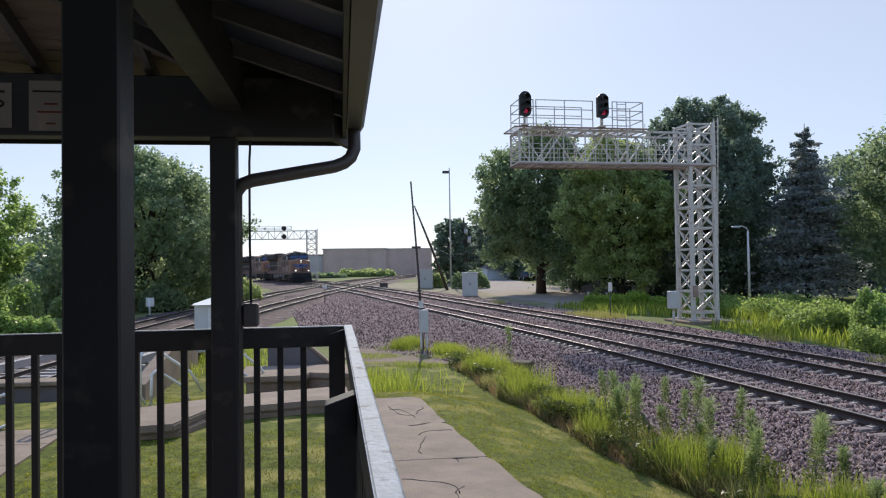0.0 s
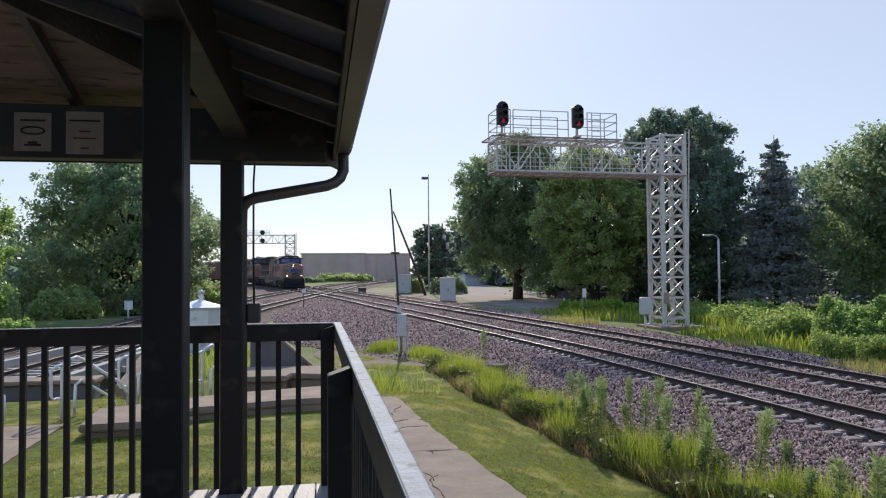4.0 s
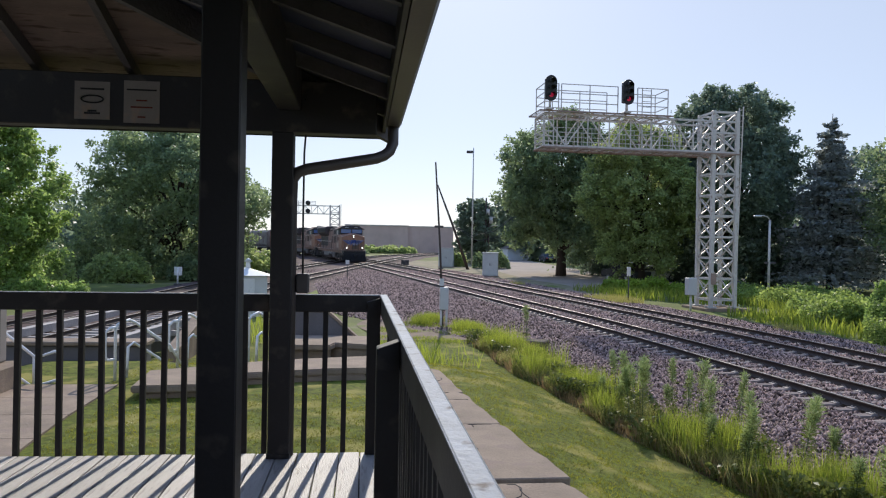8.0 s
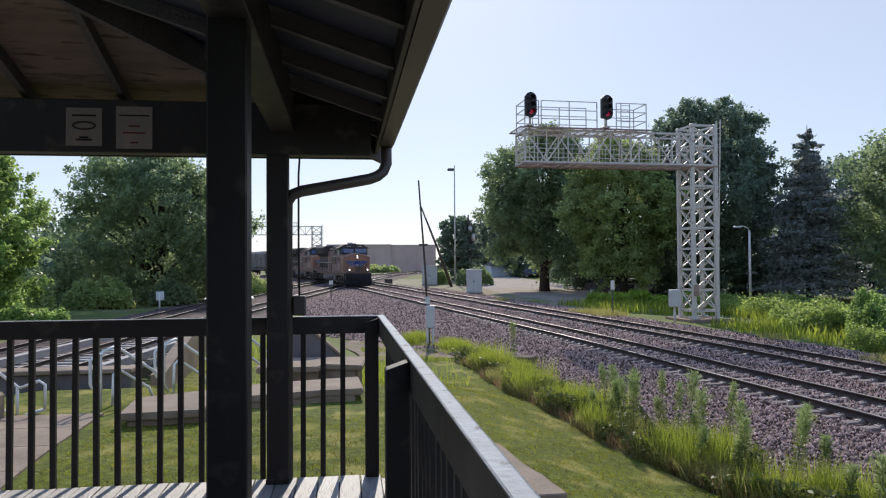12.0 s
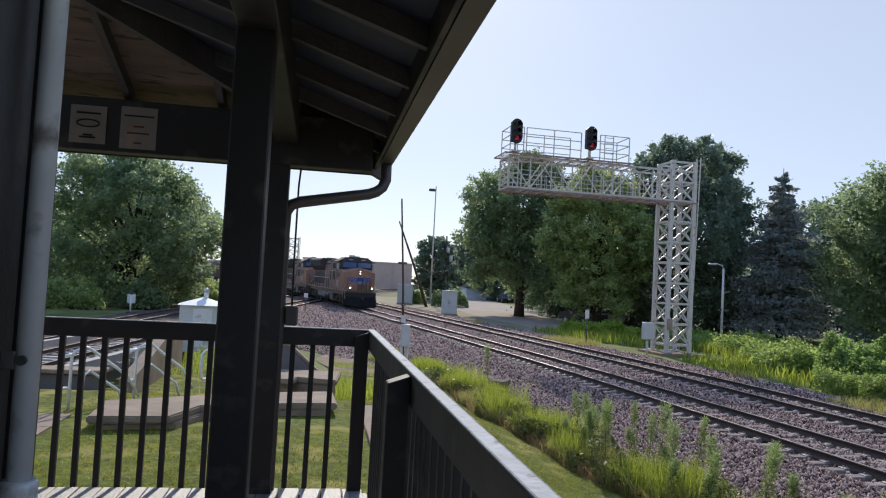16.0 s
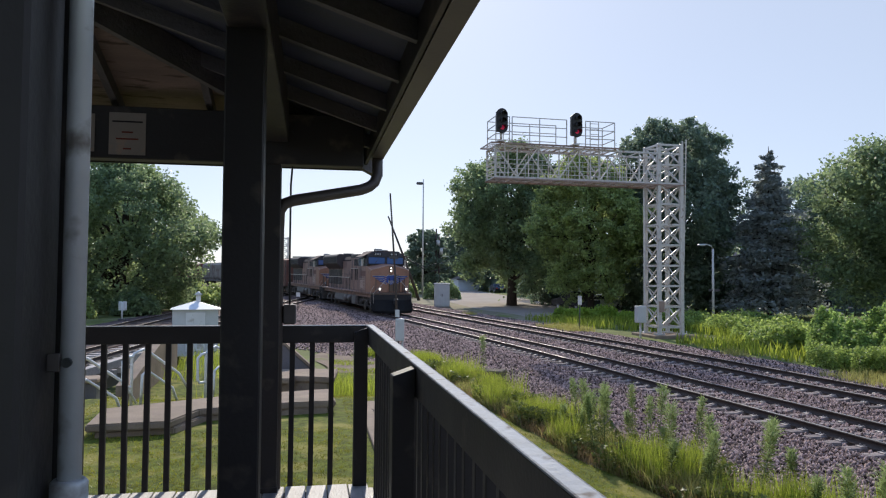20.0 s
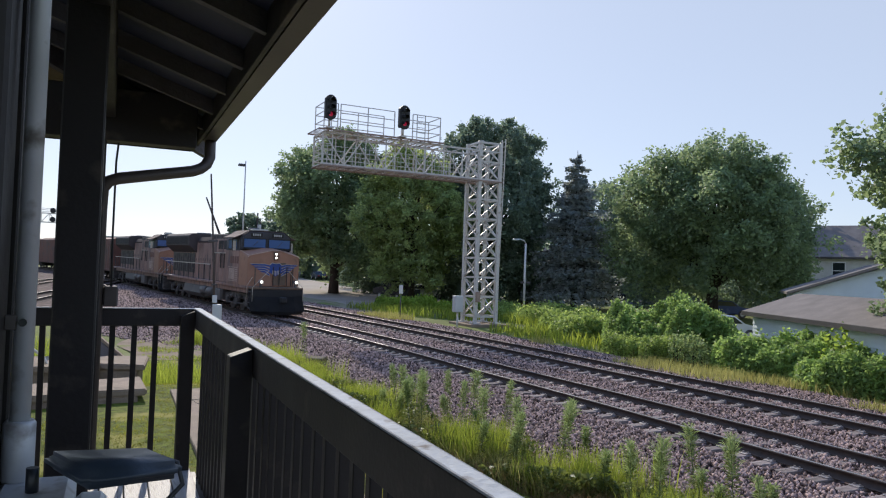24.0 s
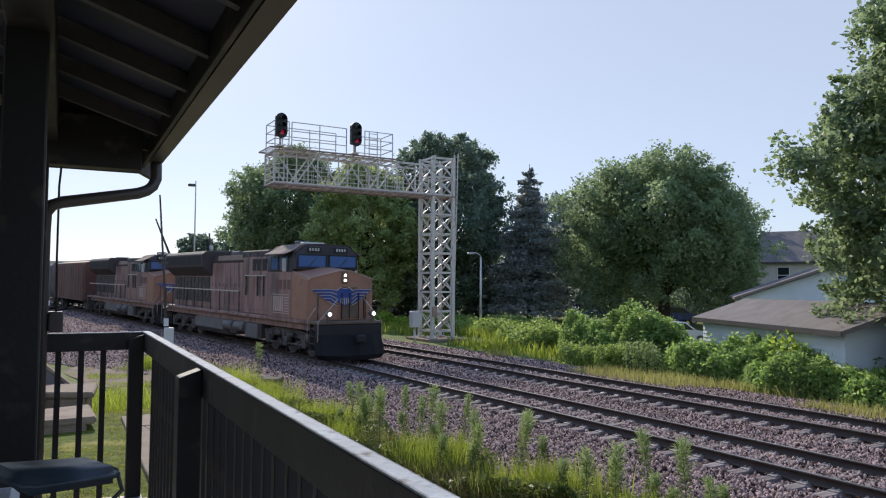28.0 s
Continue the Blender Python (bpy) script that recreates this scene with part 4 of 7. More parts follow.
        for k in range(3):
            zz = 0.3 + 0.36 * k
            bm = bmesh.new()
            ring = [Vector((0.15 * math.cos(t), -0.04, zz + 0.15 * math.sin(t))) for t in np.linspace(-0.3, math.pi + 0.3, 14)]
            out = [v + Vector((0, -0.3, -0.03)) for v in ring]
            for i in range(13):
                bm.faces.new([bm.verts.new(v) for v in (ring[i], ring[i + 1], out[i + 1], out[i])])
            bmesh.ops.remove_doubles(bm, verts=bm.verts[:], dist=0.001)
            bmesh.ops.solidify(bm, geom=bm.faces[:], thickness=0.01)
            part("hood", bm, M_SIGBLK, h)
            lens = add_cyl(bmesh.new(), (0, -0.055, zz), (0, -0.04, zz), 0.12, 18)
            part("lens", lens, M_RED if k == 0 else M_SIGBLK, h, "lit red lens" if k == 0 else "unlit lens")
        part("housing", add_box(bmesh.new(), (-0.22, 0.04, 0.12), (0.22, 0.4, 1.22), 0.05), M_SIGBLK, h)
        part("mount", add_cyl(bmesh.new(), (0, 0.15, -0.36), (0, 0.15, 0.15), 0.06, 12), M_GALV, h)
        part("outrigger", add_box(bmesh.new(), (-0.18, 0.0, -0.42), (0.18, 0.55, -0.34), 0.01), M_GALV, h)
    # footing and case
    f = thing("concrete_footing", pose(x, y, z, 0, 0, turn), "low concrete footing under the signal bridge", "footing", kind="structure")
    part("block", add_box(bmesh.new(), (-0.6, -0.6, -0.6), (W + 0.6, D + 0.6, 0.04), 0.03), M_CONC, f)
    c = thing("signal_case", pose(x - 1.2, y - 0.15, z + 0.0, 0, 0, turn), "small light grey signal case on a post beside the signal bridge", "signal case")
    part("case", add_box(bmesh.new(), (-0.26, -0.2, 0.72), (0.26, 0.2, 1.65), 0.03), M_GREYBOX, c)
    part("post", add_cyl(bmesh.new(), (0, 0, -0.4), (0, 0, 0.73), 0.06, 10), M_GALV, c)
    eb = part("meter_box", add_box(bmesh.new(), (-0.08, -0.22, 1.3), (0.2, -0.1, 1.9), 0.02), M_WALKW, g, "small brown box on the mast")
    return eb


def far_gantry(x, y, z):
    g = thing("signal_bridge", pose(x, y, z), "distant steel signal bridge over the tracks", "signal bridge")
    for lx in (0, 1.6):
        for ly in (0, 1.2):
            part("mast_leg", add_box(bmesh.new(), (lx - 0.1, ly - 0.1, 0), (lx + 0.1, ly + 0.1, 9.1), 0.0), M_GALV, g)
    for i in range(8):
        za, zb = 0.3 + 8.6 * i / 8, 0.3 + 8.6 * (i + 1) / 8
        part("mast_brace", add_bar(bmesh.new(), (0, 0, za), (1.6, 0, zb), 0.1), M_GALV, g)
        part("mast_brace", add_bar(bmesh.new(), (1.6, 0, za), (0, 0, zb), 0.1), M_GALV, g)
        part("mast_rung", add_bar(bmesh.new(), (0, 0, zb), (1.6, 0, zb), 0.1), M_GALV, g)
    part("ladder", add_bar(bmesh.new(), (1.85, 0.5, 0), (1.85, 0.5, 9.3), 0.1), M_GALV, g)
    for zz in (7.5, 8.9):
        part("arm_chord", add_bar(bmesh.new(), (-15, 0, zz), (1.6, 0, zz), 0.16), M_GALV, g)
    for i in range(14):
        xa, xb = -15 + i * 15 / 14, -15 + (i + 1) * 15 / 14
        part("arm_brace", add_bar(bmesh.new(), (xa, 0, 7.5 if i % 2 else 8.9), (xb, 0, 8.9 if i % 2 else 7.5), 0.1), M_GALV, g)
        part("arm_post", add_bar(bmesh.new(), (xa, 0, 7.5), (xa, 0, 8.9), 0.08), M_GALV, g)
    for zz in (9.15, 9.4, 9.65):
        part("guard_bar", add_bar(bmesh.new(), (-14, 0, zz), (-2.5, 0, zz), 0.07), M_GALV, g)
    for i in range(9):
        part("guard_post", add_bar(bmesh.new(), (-14 + i * 1.43, 0, 8.9), (-14 + i * 1.43, 0, 9.65), 0.07), M_GALV, g)
    for xx in (-3.8,):
        part("signal_head", add_cyl(bmesh.new(), (xx, -0.4, 9.35), (xx, 0.2, 9.35), 0.4, 16), M_SIGBLK, g)
        part("signal_head", add_cyl(bmesh.new(), (xx, -0.4, 7.95), (xx, 0.2, 7.95), 0.4, 16), M_SIGBLK, g)


# ---- trees and plants ----
def tree(x, y, z, height, crown, clumps, leaves, leaf, material, label, trunk_r=0.3, base=0.28, seed=1, name="tree", top=1.0):
    """A tapered trunk with limbs and a crown of many leafy shoots that point out and up from an uneven dome."""
    rnd = np.random.default_rng(seed)
    t = thing(name, pose(x, y, z), label, "tree", "trees")
    n = clumps * 7
    k = rnd.random(n) ** 0.9
    an = rnd.uniform(0, 2 * math.pi, n)
    dome = np.where(k > 0.42, np.sqrt(np.clip(1 - ((k - 0.42) / 0.60) ** 2, 0, 1)) ** top, 0.72 + 0.28 * k / 0.42)
    lobes = 1 + 0.10 * np.sin(3 * an + seed) + 0.08 * np.sin(5 * an + 2 * seed + 5 * k) + 0.08 * np.sin(11 * k + 2 * an + seed)
    # boughs stand out of the dome with hollows between them
    nb = 30
    bk, ba = rnd.random(nb) ** 0.9, rnd.uniform(0, 2 * math.pi, nb)
    gap = np.abs((an[:, None] - ba + math.pi) % (2 * math.pi) - math.pi) * (0.35 + dome[:, None])
    off = np.sqrt(gap ** 2 + (2.6 * (k[:, None] - bk)) ** 2).min(1)
    hollow = np.clip((off - 0.12) / 0.5, 0, 1)
    r = 0.9 * crown * dome * lobes * (1.06 - 0.34 * hollow) * rnd.uniform(0.10, 1.0, n) ** 0.38
    cut = 0.07 * height * (np.sin(4 * an + seed) + np.sin(7 * an + 3 * seed)) * (k < 0.3)
    c = np.stack([r * np.cos(an), r * np.sin(an), height * (base + (0.92 - base) * k) * (1.02 - 0.09 * hollow) + cut], 1)
    out = np.stack([np.cos(an) * dome, np.sin(an) * dome, 0.25 + 1.0 * k ** 2], 1) + rnd.normal(size=(n, 3)) * 0.45
    out /= np.linalg.norm(out, axis=1)[:, None]
    ln = crown * rnd.uniform(0.09, 0.24, n)
    per = rnd.multinomial(leaves, ln / ln.sum())
    i = np.repeat(np.arange(n), per)
    u = rnd.random(len(i)) ** 0.8
    spread = rnd.normal(size=(len(i), 3)) * (ln[i] * (0.42 - 0.3 * u))[:, None]
    pts = c[i] + out[i] * (ln[i] * u)[:, None] + spread * (1.0, 1.0, 0.8)
    pts = pts[pts[:, 2] > 0.1]
    v, f = leaf_quads(pts, leaf * rnd.uniform(0.6, 1.35, len(pts)), 0.2)
    link_mesh("crown", mesh_from("crown", v, f, material), t)
    bm = bmesh.new()
    path = [(0, 0, -0.4), (0.05, 0, height * 0.12), (0.15 * math.sin(seed), 0.1, height * 0.35), (0.25 * math.sin(seed * 2), 0.2, height * 0.72)]
    add_tube(bm, path, trunk_r, 10, taper=[trunk_r * 1.35, trunk_r, trunk_r * 0.75, trunk_r * 0.2])
    for j in range(0, n, max(1, n // 30)):
        p = Vector((0.08, 0.05, height * rnd.uniform(max(0.08, base * 0.7), 0.45)))
        e = Vector(c[j])
        mid = p.lerp(e, 0.5) + Vector((0, 0, 0.06 * height))
        add_tube(bm, [p, mid, e], 0.1, 6, taper=[trunk_r * 0.42, trunk_r * 0.25, trunk_r * 0.06])
    part("trunk", bm, M_BARK, t)
    return t


def spruce(x, y, z, height, width, seed, label):
    rnd = np.random.default_rng(seed)
    t = thing("spruce_tree", pose(x, y, z), label, "tree", "trees")
    part("trunk", add_tube(bmesh.new(), [(0, 0, -0.3), (0, 0, height * 0.5), (0, 0, height)], 0.25, 8, taper=[0.3, 0.18, 0.02]), M_BARK, t)
    pts = []
    bm = bmesh.new()
    lv = 34
    for i in range(lv):
        k = i / lv
        zz = height * (0.1 + 0.88 * k)
        r = width * min(0.8, (1 - k) ** 0.85) * rnd.uniform(0.6, 1.15) + 0.12
        nb = 7 if k < 0.75 else 5
        for j in range(nb):
            an = 2 * math.pi * (j + rnd.random()) / nb
            rr = r * rnd.uniform(0.65, 1.12)
            tip = np.array([math.cos(an) * rr, math.sin(an) * rr, zz - 0.1 * rr + rnd.uniform(-0.3, 0.5)])
            add_tube(bm, [(0, 0, zz), tuple(tip)], 0.03, 4, taper=[0.05, 0.012], caps=False)
            n = int(40 + 120 * (1 - k))
            u = rnd.random(n) ** 0.6
            p = np.array([0, 0, zz]) + u[:, None] * (tip - np.array([0, 0, zz]))
            side = np.array([-math.sin(an), math.cos(an), 0])
            p += side * (rnd.normal(size=n) * rr * 0.16 * (0.3 + u))[:, None]
            p[:, 2] -= np.abs(rnd.normal(size=n)) * 0.34 * (1.1 - 0.7 * k)
            pts.append(p)
    tagged(part("limb_frame", bm, M_BARK, t), kind="stuff")
    pts = np.concatenate(pts)
    v, f = leaf_quads(pts, 0.22 * rnd.uniform(0.6, 1.3, len(pts)), 0.5, 1.3)
    link_mesh("crown", mesh_from("crown", v, f, L_SPRUCE), t)


def shrub(name, x, y, z, sx, sy, h, n, leaf, material, label, seed, category="bush", kind="", group="", square=2.0):
    """A leafy mass with an uneven top over an oblong of ground."""
    rnd = np.random.default_rng(seed)
    u = rnd.uniform(-1, 1, (int(n * 1.6), 2))
    r = (np.abs(u) ** square).sum(1) ** (1 / square)
    u, r = u[r < 1][:n], r[r < 1][:n]
    n = len(u)
    px, py = u[:, 0] * sx, u[:, 1] * sy
    gx, gy = px + x, py + y
    lump = 0.22 * np.sin(gy * 0.9 + 1.3 * np.sin(gx)) + 0.1 * np.sin(gx * 2.3 + 1.1 * np.sin(gy * 1.7)) + 0.08 * np.sin(gy * 2.9 + gx) + 0.1 * np.sin(gx * 5.3 + gy * 4.1) + 0.08 * np.sin(gy * 7.7 - gx * 3)
    top = h * (1 - r ** 8) ** 0.6 * (0.86 + lump)
    pz = top * (1 - rnd.random(n) ** 2.2 * 0.85) + rnd.normal(size=n) * 0.11
    stray = rnd.random(n) < 0.03
    pz[stray] += rnd.random(stray.sum()) * 0.16 * h
    pz = np.maximum(pz, 0.04)
    v, f = leaf_quads(np.stack([px, py, pz], 1), leaf * rnd.uniform(0.6, 1.4, n), 0.25)
    bm = bmesh.new()
    for i in range(0, min(n, 400), 16):
        add_tube(bm, [(px[i], py[i], -0.1), (px[i] + 0.1, py[i], top[i] * 0.8)], 0.02, 5, taper=[0.02, 0.006], caps=False)
    ob = thing(name, pose(x, y, z), label, category, group, kind)
    link_mesh("foliage", mesh_from("foliage", v, f, material), ob)
    tagged(part("understem", bm, M_BARK, ob), kind="stuff")
    return ob


def blades(name, xy, h, w, material, label, lean=0.25, kind="stuff", category="grass", zoff=0.0):
    """Grass blades at places on the ground, as one mesh of bent blades."""
    n = len(xy)
    h = np.broadcast_to(h, n) * RNG.uniform(0.55, 1.2, n)
    z = lawn_z(xy[:, 0], xy[:, 1]) + zoff
    an = RNG.uniform(0, 6.283, n)
    side = np.stack([np.cos(an), np.sin(an), np.zeros(n)], 1) * (np.broadcast_to(w, n) * RNG.uniform(0.6, 1.3, n))[:, None]
    ln = RNG.normal(size=(n, 2)) * lean * h[:, None]
    b = np.concatenate([xy, z[:, None] - 0.03], 1)
    mid = b + np.concatenate([ln * 0.35, (h * 0.55)[:, None]], 1)
    tip = b + np.concatenate([ln, h[:, None]], 1)
    v = np.stack([b - side, b + side, mid + side * 0.8, mid - side * 0.8, tip], 1).reshape(-1, 3)
    i = 5 * np.arange(n)[:, None]
    f = np.concatenate([i + np.array([0, 1, 2, 3]), i + np.array([3, 2, 4, 4])], 0)
    f3 = np.concatenate([i + np.array([0, 1, 2]), i + np.array([0, 2, 3]), i + np.array([3, 2, 4])], 0)
    return tagged(link_mesh(name, mesh_from(name, v, f3, material)), label, category, kind=kind)


# ---- train ----
# One dusty paint twice: body colour holds side shade, nose colour holds skylight.
M_YEL_SHADED = mat("dusty armour yellow paint, side shade in its colour", (0.32, 0.195, 0.158), 0.6, var=0.45, scale=1.2, bump=0.08, fine=20, other=(0.12, 0.085, 0.08), patch=0.3, patch_scale=1.4, stretch=(1.6, 1.6, 0.3))
M_YEL_SKYLIT = mat("armour yellow paint, skylight on the nose in its colour", (0.34, 0.18, 0.115), 0.55, var=0.15, scale=1.2, bump=0.08, fine=20, other=(0.24, 0.13, 0.08), patch=0.15, patch_scale=2.0)
M_HARB = mat("dusty grey locomotive paint", (0.13, 0.12, 0.125), 0.6, var=0.2, scale=1.5, bump=0.08, fine=20)
M_TRUCK = mat("grimy dark running gear", (0.075, 0.068, 0.065), 0.7, var=0.4, scale=3, bump=0.3, fine=20, other=(0.14, 0.115, 0.10), patch=0.25, patch_scale=3)
M_TANK = mat("dusty fuel tank", (0.14, 0.13, 0.125), 0.6, var=0.3, scale=2, bump=0.1)
# Glass colour is lightened to stand for a reflection.
M_CABGLASS = glass_mat("blue cab glass paled by painted reflection", (0.09, 0.155, 0.34), 0.08)
M_BLUE = mat("dark blue emblem paint", (0.035, 0.075, 0.29), 0.5, bump=0)
M_REDP = mat("red emblem paint", (0.35, 0.04, 0.04), 0.5, bump=0)
M_LOUV = mat("dusty tan louvre paint", (0.5, 0.38, 0.31), 0.65, var=0.2, bump=0.05)
M_HOODTOP = mat("dusty brown hood roof", (0.075, 0.058, 0.056), 0.95, var=0.25, scale=1.2, bump=0.08)
M_PILOT = mat("grimy black pilot paint", (0.02, 0.019, 0.02), 0.7, var=0.4, scale=2, bump=0.2, fine=15)
# Near black because shadow on the radiator wings is put in the colour.
M_RADIATOR = mat("radiator paint with shadow in its colour", (0.06, 0.047, 0.046), 0.7, var=0.35, scale=1.5, bump=0.1)
M_NUMMARK = mat("faded brown number paint", (0.19, 0.095, 0.075), 0.7, var=0.2, bump=0)
M_CABTOP = mat("charcoal cab paint", (0.045, 0.045, 0.055), 0.5, var=0.3, scale=1.5, bump=0.06)
M_EDGE = mat("pale edge paint", (0.5, 0.37, 0.29), 0.6, var=0.3, scale=3, bump=0.05)
M_LOUVDK = mat("grimy olive door paint", (0.16, 0.11, 0.075), 0.6, var=0.3, scale=2, bump=0.08)
# Tan sun shade, made paler by sky reflection put in the colour.
M_SHADE = mat("tan shade paint, sky sheen in its colour", (0.24, 0.185, 0.155), 0.9, var=0.3, scale=3, bump=0.05)
M_LAMP = mat("lit locomotive lamp", (1, 0.95, 0.85), 0.3, bump=0, glow=(1.0, 0.9, 0.72), power=3.0)
M_HAND = mat("pale handrail paint", (0.55, 0.5, 0.42), 0.5, var=0.15, bump=0)
M_CARBR = mat("dusty brown boxcar paint", (0.17, 0.075, 0.055), 0.7, var=0.25, scale=0.8, bump=0.1, other=(0.10, 0.07, 0.06), patch=0.2, patch_scale=1.0)
M_CARGR = mat("weathered grey hopper paint", (0.22, 0.205, 0.19), 0.7, var=0.25, scale=0.8, bump=0.1, other=(0.13, 0.09, 0.075), patch=0.25, patch_scale=1.0)
M_NUMB = mat("lit number panel", (0.5, 0.5, 0.48), 0.5, bump=0)


def wheelset(parent, y, r, name="wheel"):
    for sx in (-1, 1):
        w = part(name, add_cyl(bmesh.new(), (sx * 0.69, 0, 0), (sx * 0.83, 0, 0), r, 24), M_TRUCK, parent)
        w.location = (0, y, r)
        part("hub", add_cyl(bmesh.new(), (sx * 0.83, 0, 0), (sx * 0.95, 0, 0), 0.13, 12), M_TRUCK, w)
    part("axle", add_cyl(bmesh.new(), (-0.7, y, r), (0.7, y, r), 0.09, 10), M_TRUCK, parent)


def loco_truck(parent, y):
    t = part("truck", bmesh.new(), M_TRUCK, parent, "grimy three axle truck")
    bm = bmesh.new()
    for sx in (-1, 1):
        add_prism_yz(bm, [(-2.4, 0.62), (-2.25, 0.95), (-1.2, 1.08), (1.2, 1.08), (2.25, 0.95), (2.4, 0.62), (1.9, 0.58), (1.3, 0.72), (-1.3, 0.72), (-1.9, 0.58)], sx * 0.97, sx * 1.1)
        for k in (-1.85, 0, 1.85):
            add_box(bm, (sx * 1.1 - 0.14, k - 0.22, 0.34), (sx * 1.1 + 0.12, k + 0.22, 0.74), 0.04)
            for o in (-0.33, 0.33):
                add_cyl(bm, (sx * 1.1, k + o, 0.55), (sx * 1.1, k + o, 0.95), 0.09, 10)
        add_cyl(bm, (sx * 1.18, -0.9, 0.85), (sx * 1.18, -0.4, 0.85), 0.09, 10)
        add_cyl(bm, (sx * 1.18, 0.5, 0.85), (sx * 1.18, 1.0, 0.85), 0.09, 10)
        add_bar(bm, (sx * 1.16, -2.2, 0.5), (sx * 1.16, 2.2, 0.42), 0.07)
        for k in (-0.93, 0.93):
            add_box(bm, (sx * 1.0 - 0.05, k - 0.18, 0.25), (sx * 1.0 + 0.1, k + 0.18, 0.6), 0.03)
    add_box(bm, (-0.9, -1.2, 0.7), (0.9, 1.2, 1.1), 0.05)
    bm.to_mesh(t.data)
    bm.free()
    t.location = (0, y, 0)
    for k in (-1.85, 0, 1.85):
        wheelset(t, k, 0.53)


def add_prism_yz(bm, outline, x0, x1):
    """A profile in y, z drawn along x."""
    a = [bm.verts.new((x0, y, z)) for y, z in outline]
    b = [bm.verts.new((x1, y, z)) for y, z in outline]
    n = len(outline)
    fs = [bm.faces.new(a), bm.faces.new(b[::-1])]
    for i in range(n):
        fs.append(bm.faces.new((a[i], b[i], b[(i + 1) % n], a[(i + 1) % n])))
    bmesh.ops.recalc_face_normals(bm, faces=fs)
    return bm


def build_loco(label, lights):
    """A six axle diesel, front towards -y, its origin at rail level amidships."""
    L = thing("locomotive", Matrix(), label, "locomotive", "locomotives")
    F = -10.9
    part("frame", add_box(add_box(bmesh.new(), (-1.35, F + 0.5, 1.15), (1.35, 10.8, 1.42), 0.02), (-1.53, F + 0.9, 1.42), (1.53, 10.6, 1.58), 0.02), M_YEL_SHADED, L, "dusty yellow side sill, shade put in its colour")
    part("underframe", add_box(bmesh.new(), (-0.85, -9.6, 0.7), (0.85, 9.6, 1.16), 0.02), M_PILOT, L)
    for k in range(9):
        part("equipment_rack", add_box(bmesh.new(), (-1.32, -4.7 + 1.05 * k, 0.5 + 0.12 * (k % 3)), (-0.9, -3.9 + 1.05 * k, 1.16), 0.03), M_TRUCK, L)
    loco_truck(L, -7.1)
    loco_truck(L, 7.1)
    tank = bmesh.new()
    add_prism(tank, [(-1.35, 1.15), (-1.42, 0.6), (-1.1, 0.32), (1.1, 0.32), (1.42, 0.6), (1.35, 1.15)], 0.0, 4.5, 0.03)
    part("fuel_tank", tank, M_TANK, L)
    for sx in (-1, 1):
        for y in (-2.35, -0.85):
            part("air_tank", add_cyl(bmesh.new(), (sx * 1.3, y - 0.62, 0.9), (sx * 1.3, y + 0.62, 0.9), 0.27, 16), M_TANK, L)
        part("equipment_box", add_box(bmesh.new(), (min(sx, sx * 1.47), -4.6, 0.45), (max(sx, sx * 1.47), -3.15, 1.13), 0.03), M_TANK, L)
    # long hood
    part("engine_hood", add_prism(bmesh.new(), [(-0.93, 1.58), (-0.93, 4.15), (-0.72, 4.42), (0.72, 4.42), (0.93, 4.15), (0.93, 1.58)], -3.0, 10.1, 0.02), M_YEL_SHADED, L, "dusty yellow engine hood, shade put in its colour")
    part("hood_roof", add_prism(bmesh.new(), [(-0.94, 4.05), (-0.94, 4.17), (-0.73, 4.45), (0.73, 4.45), (0.94, 4.17), (0.94, 4.05)], -5.2, 10.12, 0.01), M_HOODTOP, L, "dusty brown hood roof")
    # radiator wings
    part("radiator", add_prism(bmesh.new(), [(-0.95, 3.35), (-1.52, 3.85), (-1.52, 4.55), (-1.3, 4.72), (1.3, 4.72), (1.52, 4.55), (1.52, 3.85), (0.95, 3.35)], 3.1, 10.15, 0.03), M_RADIATOR, L, "flared radiator section, shadow put in its colour")
    for sx in (-1, 1):
        for k in range(17):
            part("radiator_screen", add_box(bmesh.new(), (sx * 1.525 - 0.01, 3.4 + 0.39 * k, 3.95), (sx * 1.525 + 0.01, 3.7 + 0.39 * k, 4.45), 0.0), M_PILOT, L)
    # blower and brake housings behind the cab
    part("equipment_blister", add_box(bmesh.new(), (-1.42, -5.7, 1.58), (0.95, -2.6, 4.3), 0.05), M_YEL_SHADED, L, "dusty yellow equipment housing, shade put in its colour")
    part("brake_grid", add_box(bmesh.new(), (-1.40, -5.6, 4.22), (1.40, -2.4, 4.58), 0.06), M_RADIATOR, L, "dark dynamic brake housing, shadow put in its colour")
    for y in (-5.3, -4.3, -3.3):
        part("brake_vent", add_box(bmesh.new(), (-1.415, y, 4.27), (-1.395, y + 0.7, 4.52), 0.0), M_TRUCK, L)
    part("exhaust_pipe", add_box(bmesh.new(), (-0.4, 0.6, 4.4), (0.4, 1.8, 4.7), 0.04), M_HARB, L)
    for y in (5.0, 7.6):
        part("roof_fan", add_cyl(bmesh.new(), (0, y, 4.7), (0, y, 4.82), 0.5, 20), M_HARB, L)
    # hood doors on both sides
    for sx in (-1, 1):
        for k in range(10):
            y = -2.4 + k * 0.56
            dr = part("hood_door", add_box(bmesh.new(), (sx * 0.93 - 0.012, y, 1.85), (sx * 0.93 + 0.012, y + 0.5, 3.9), 0.006), M_YEL_SHADED, L)
            part("latch", add_box(bmesh.new(), (sx * 0.945 - 0.015, y + 0.42, 2.8), (sx * 0.945 + 0.015, y + 0.46, 2.95), 0.0), M_TRUCK, dr)
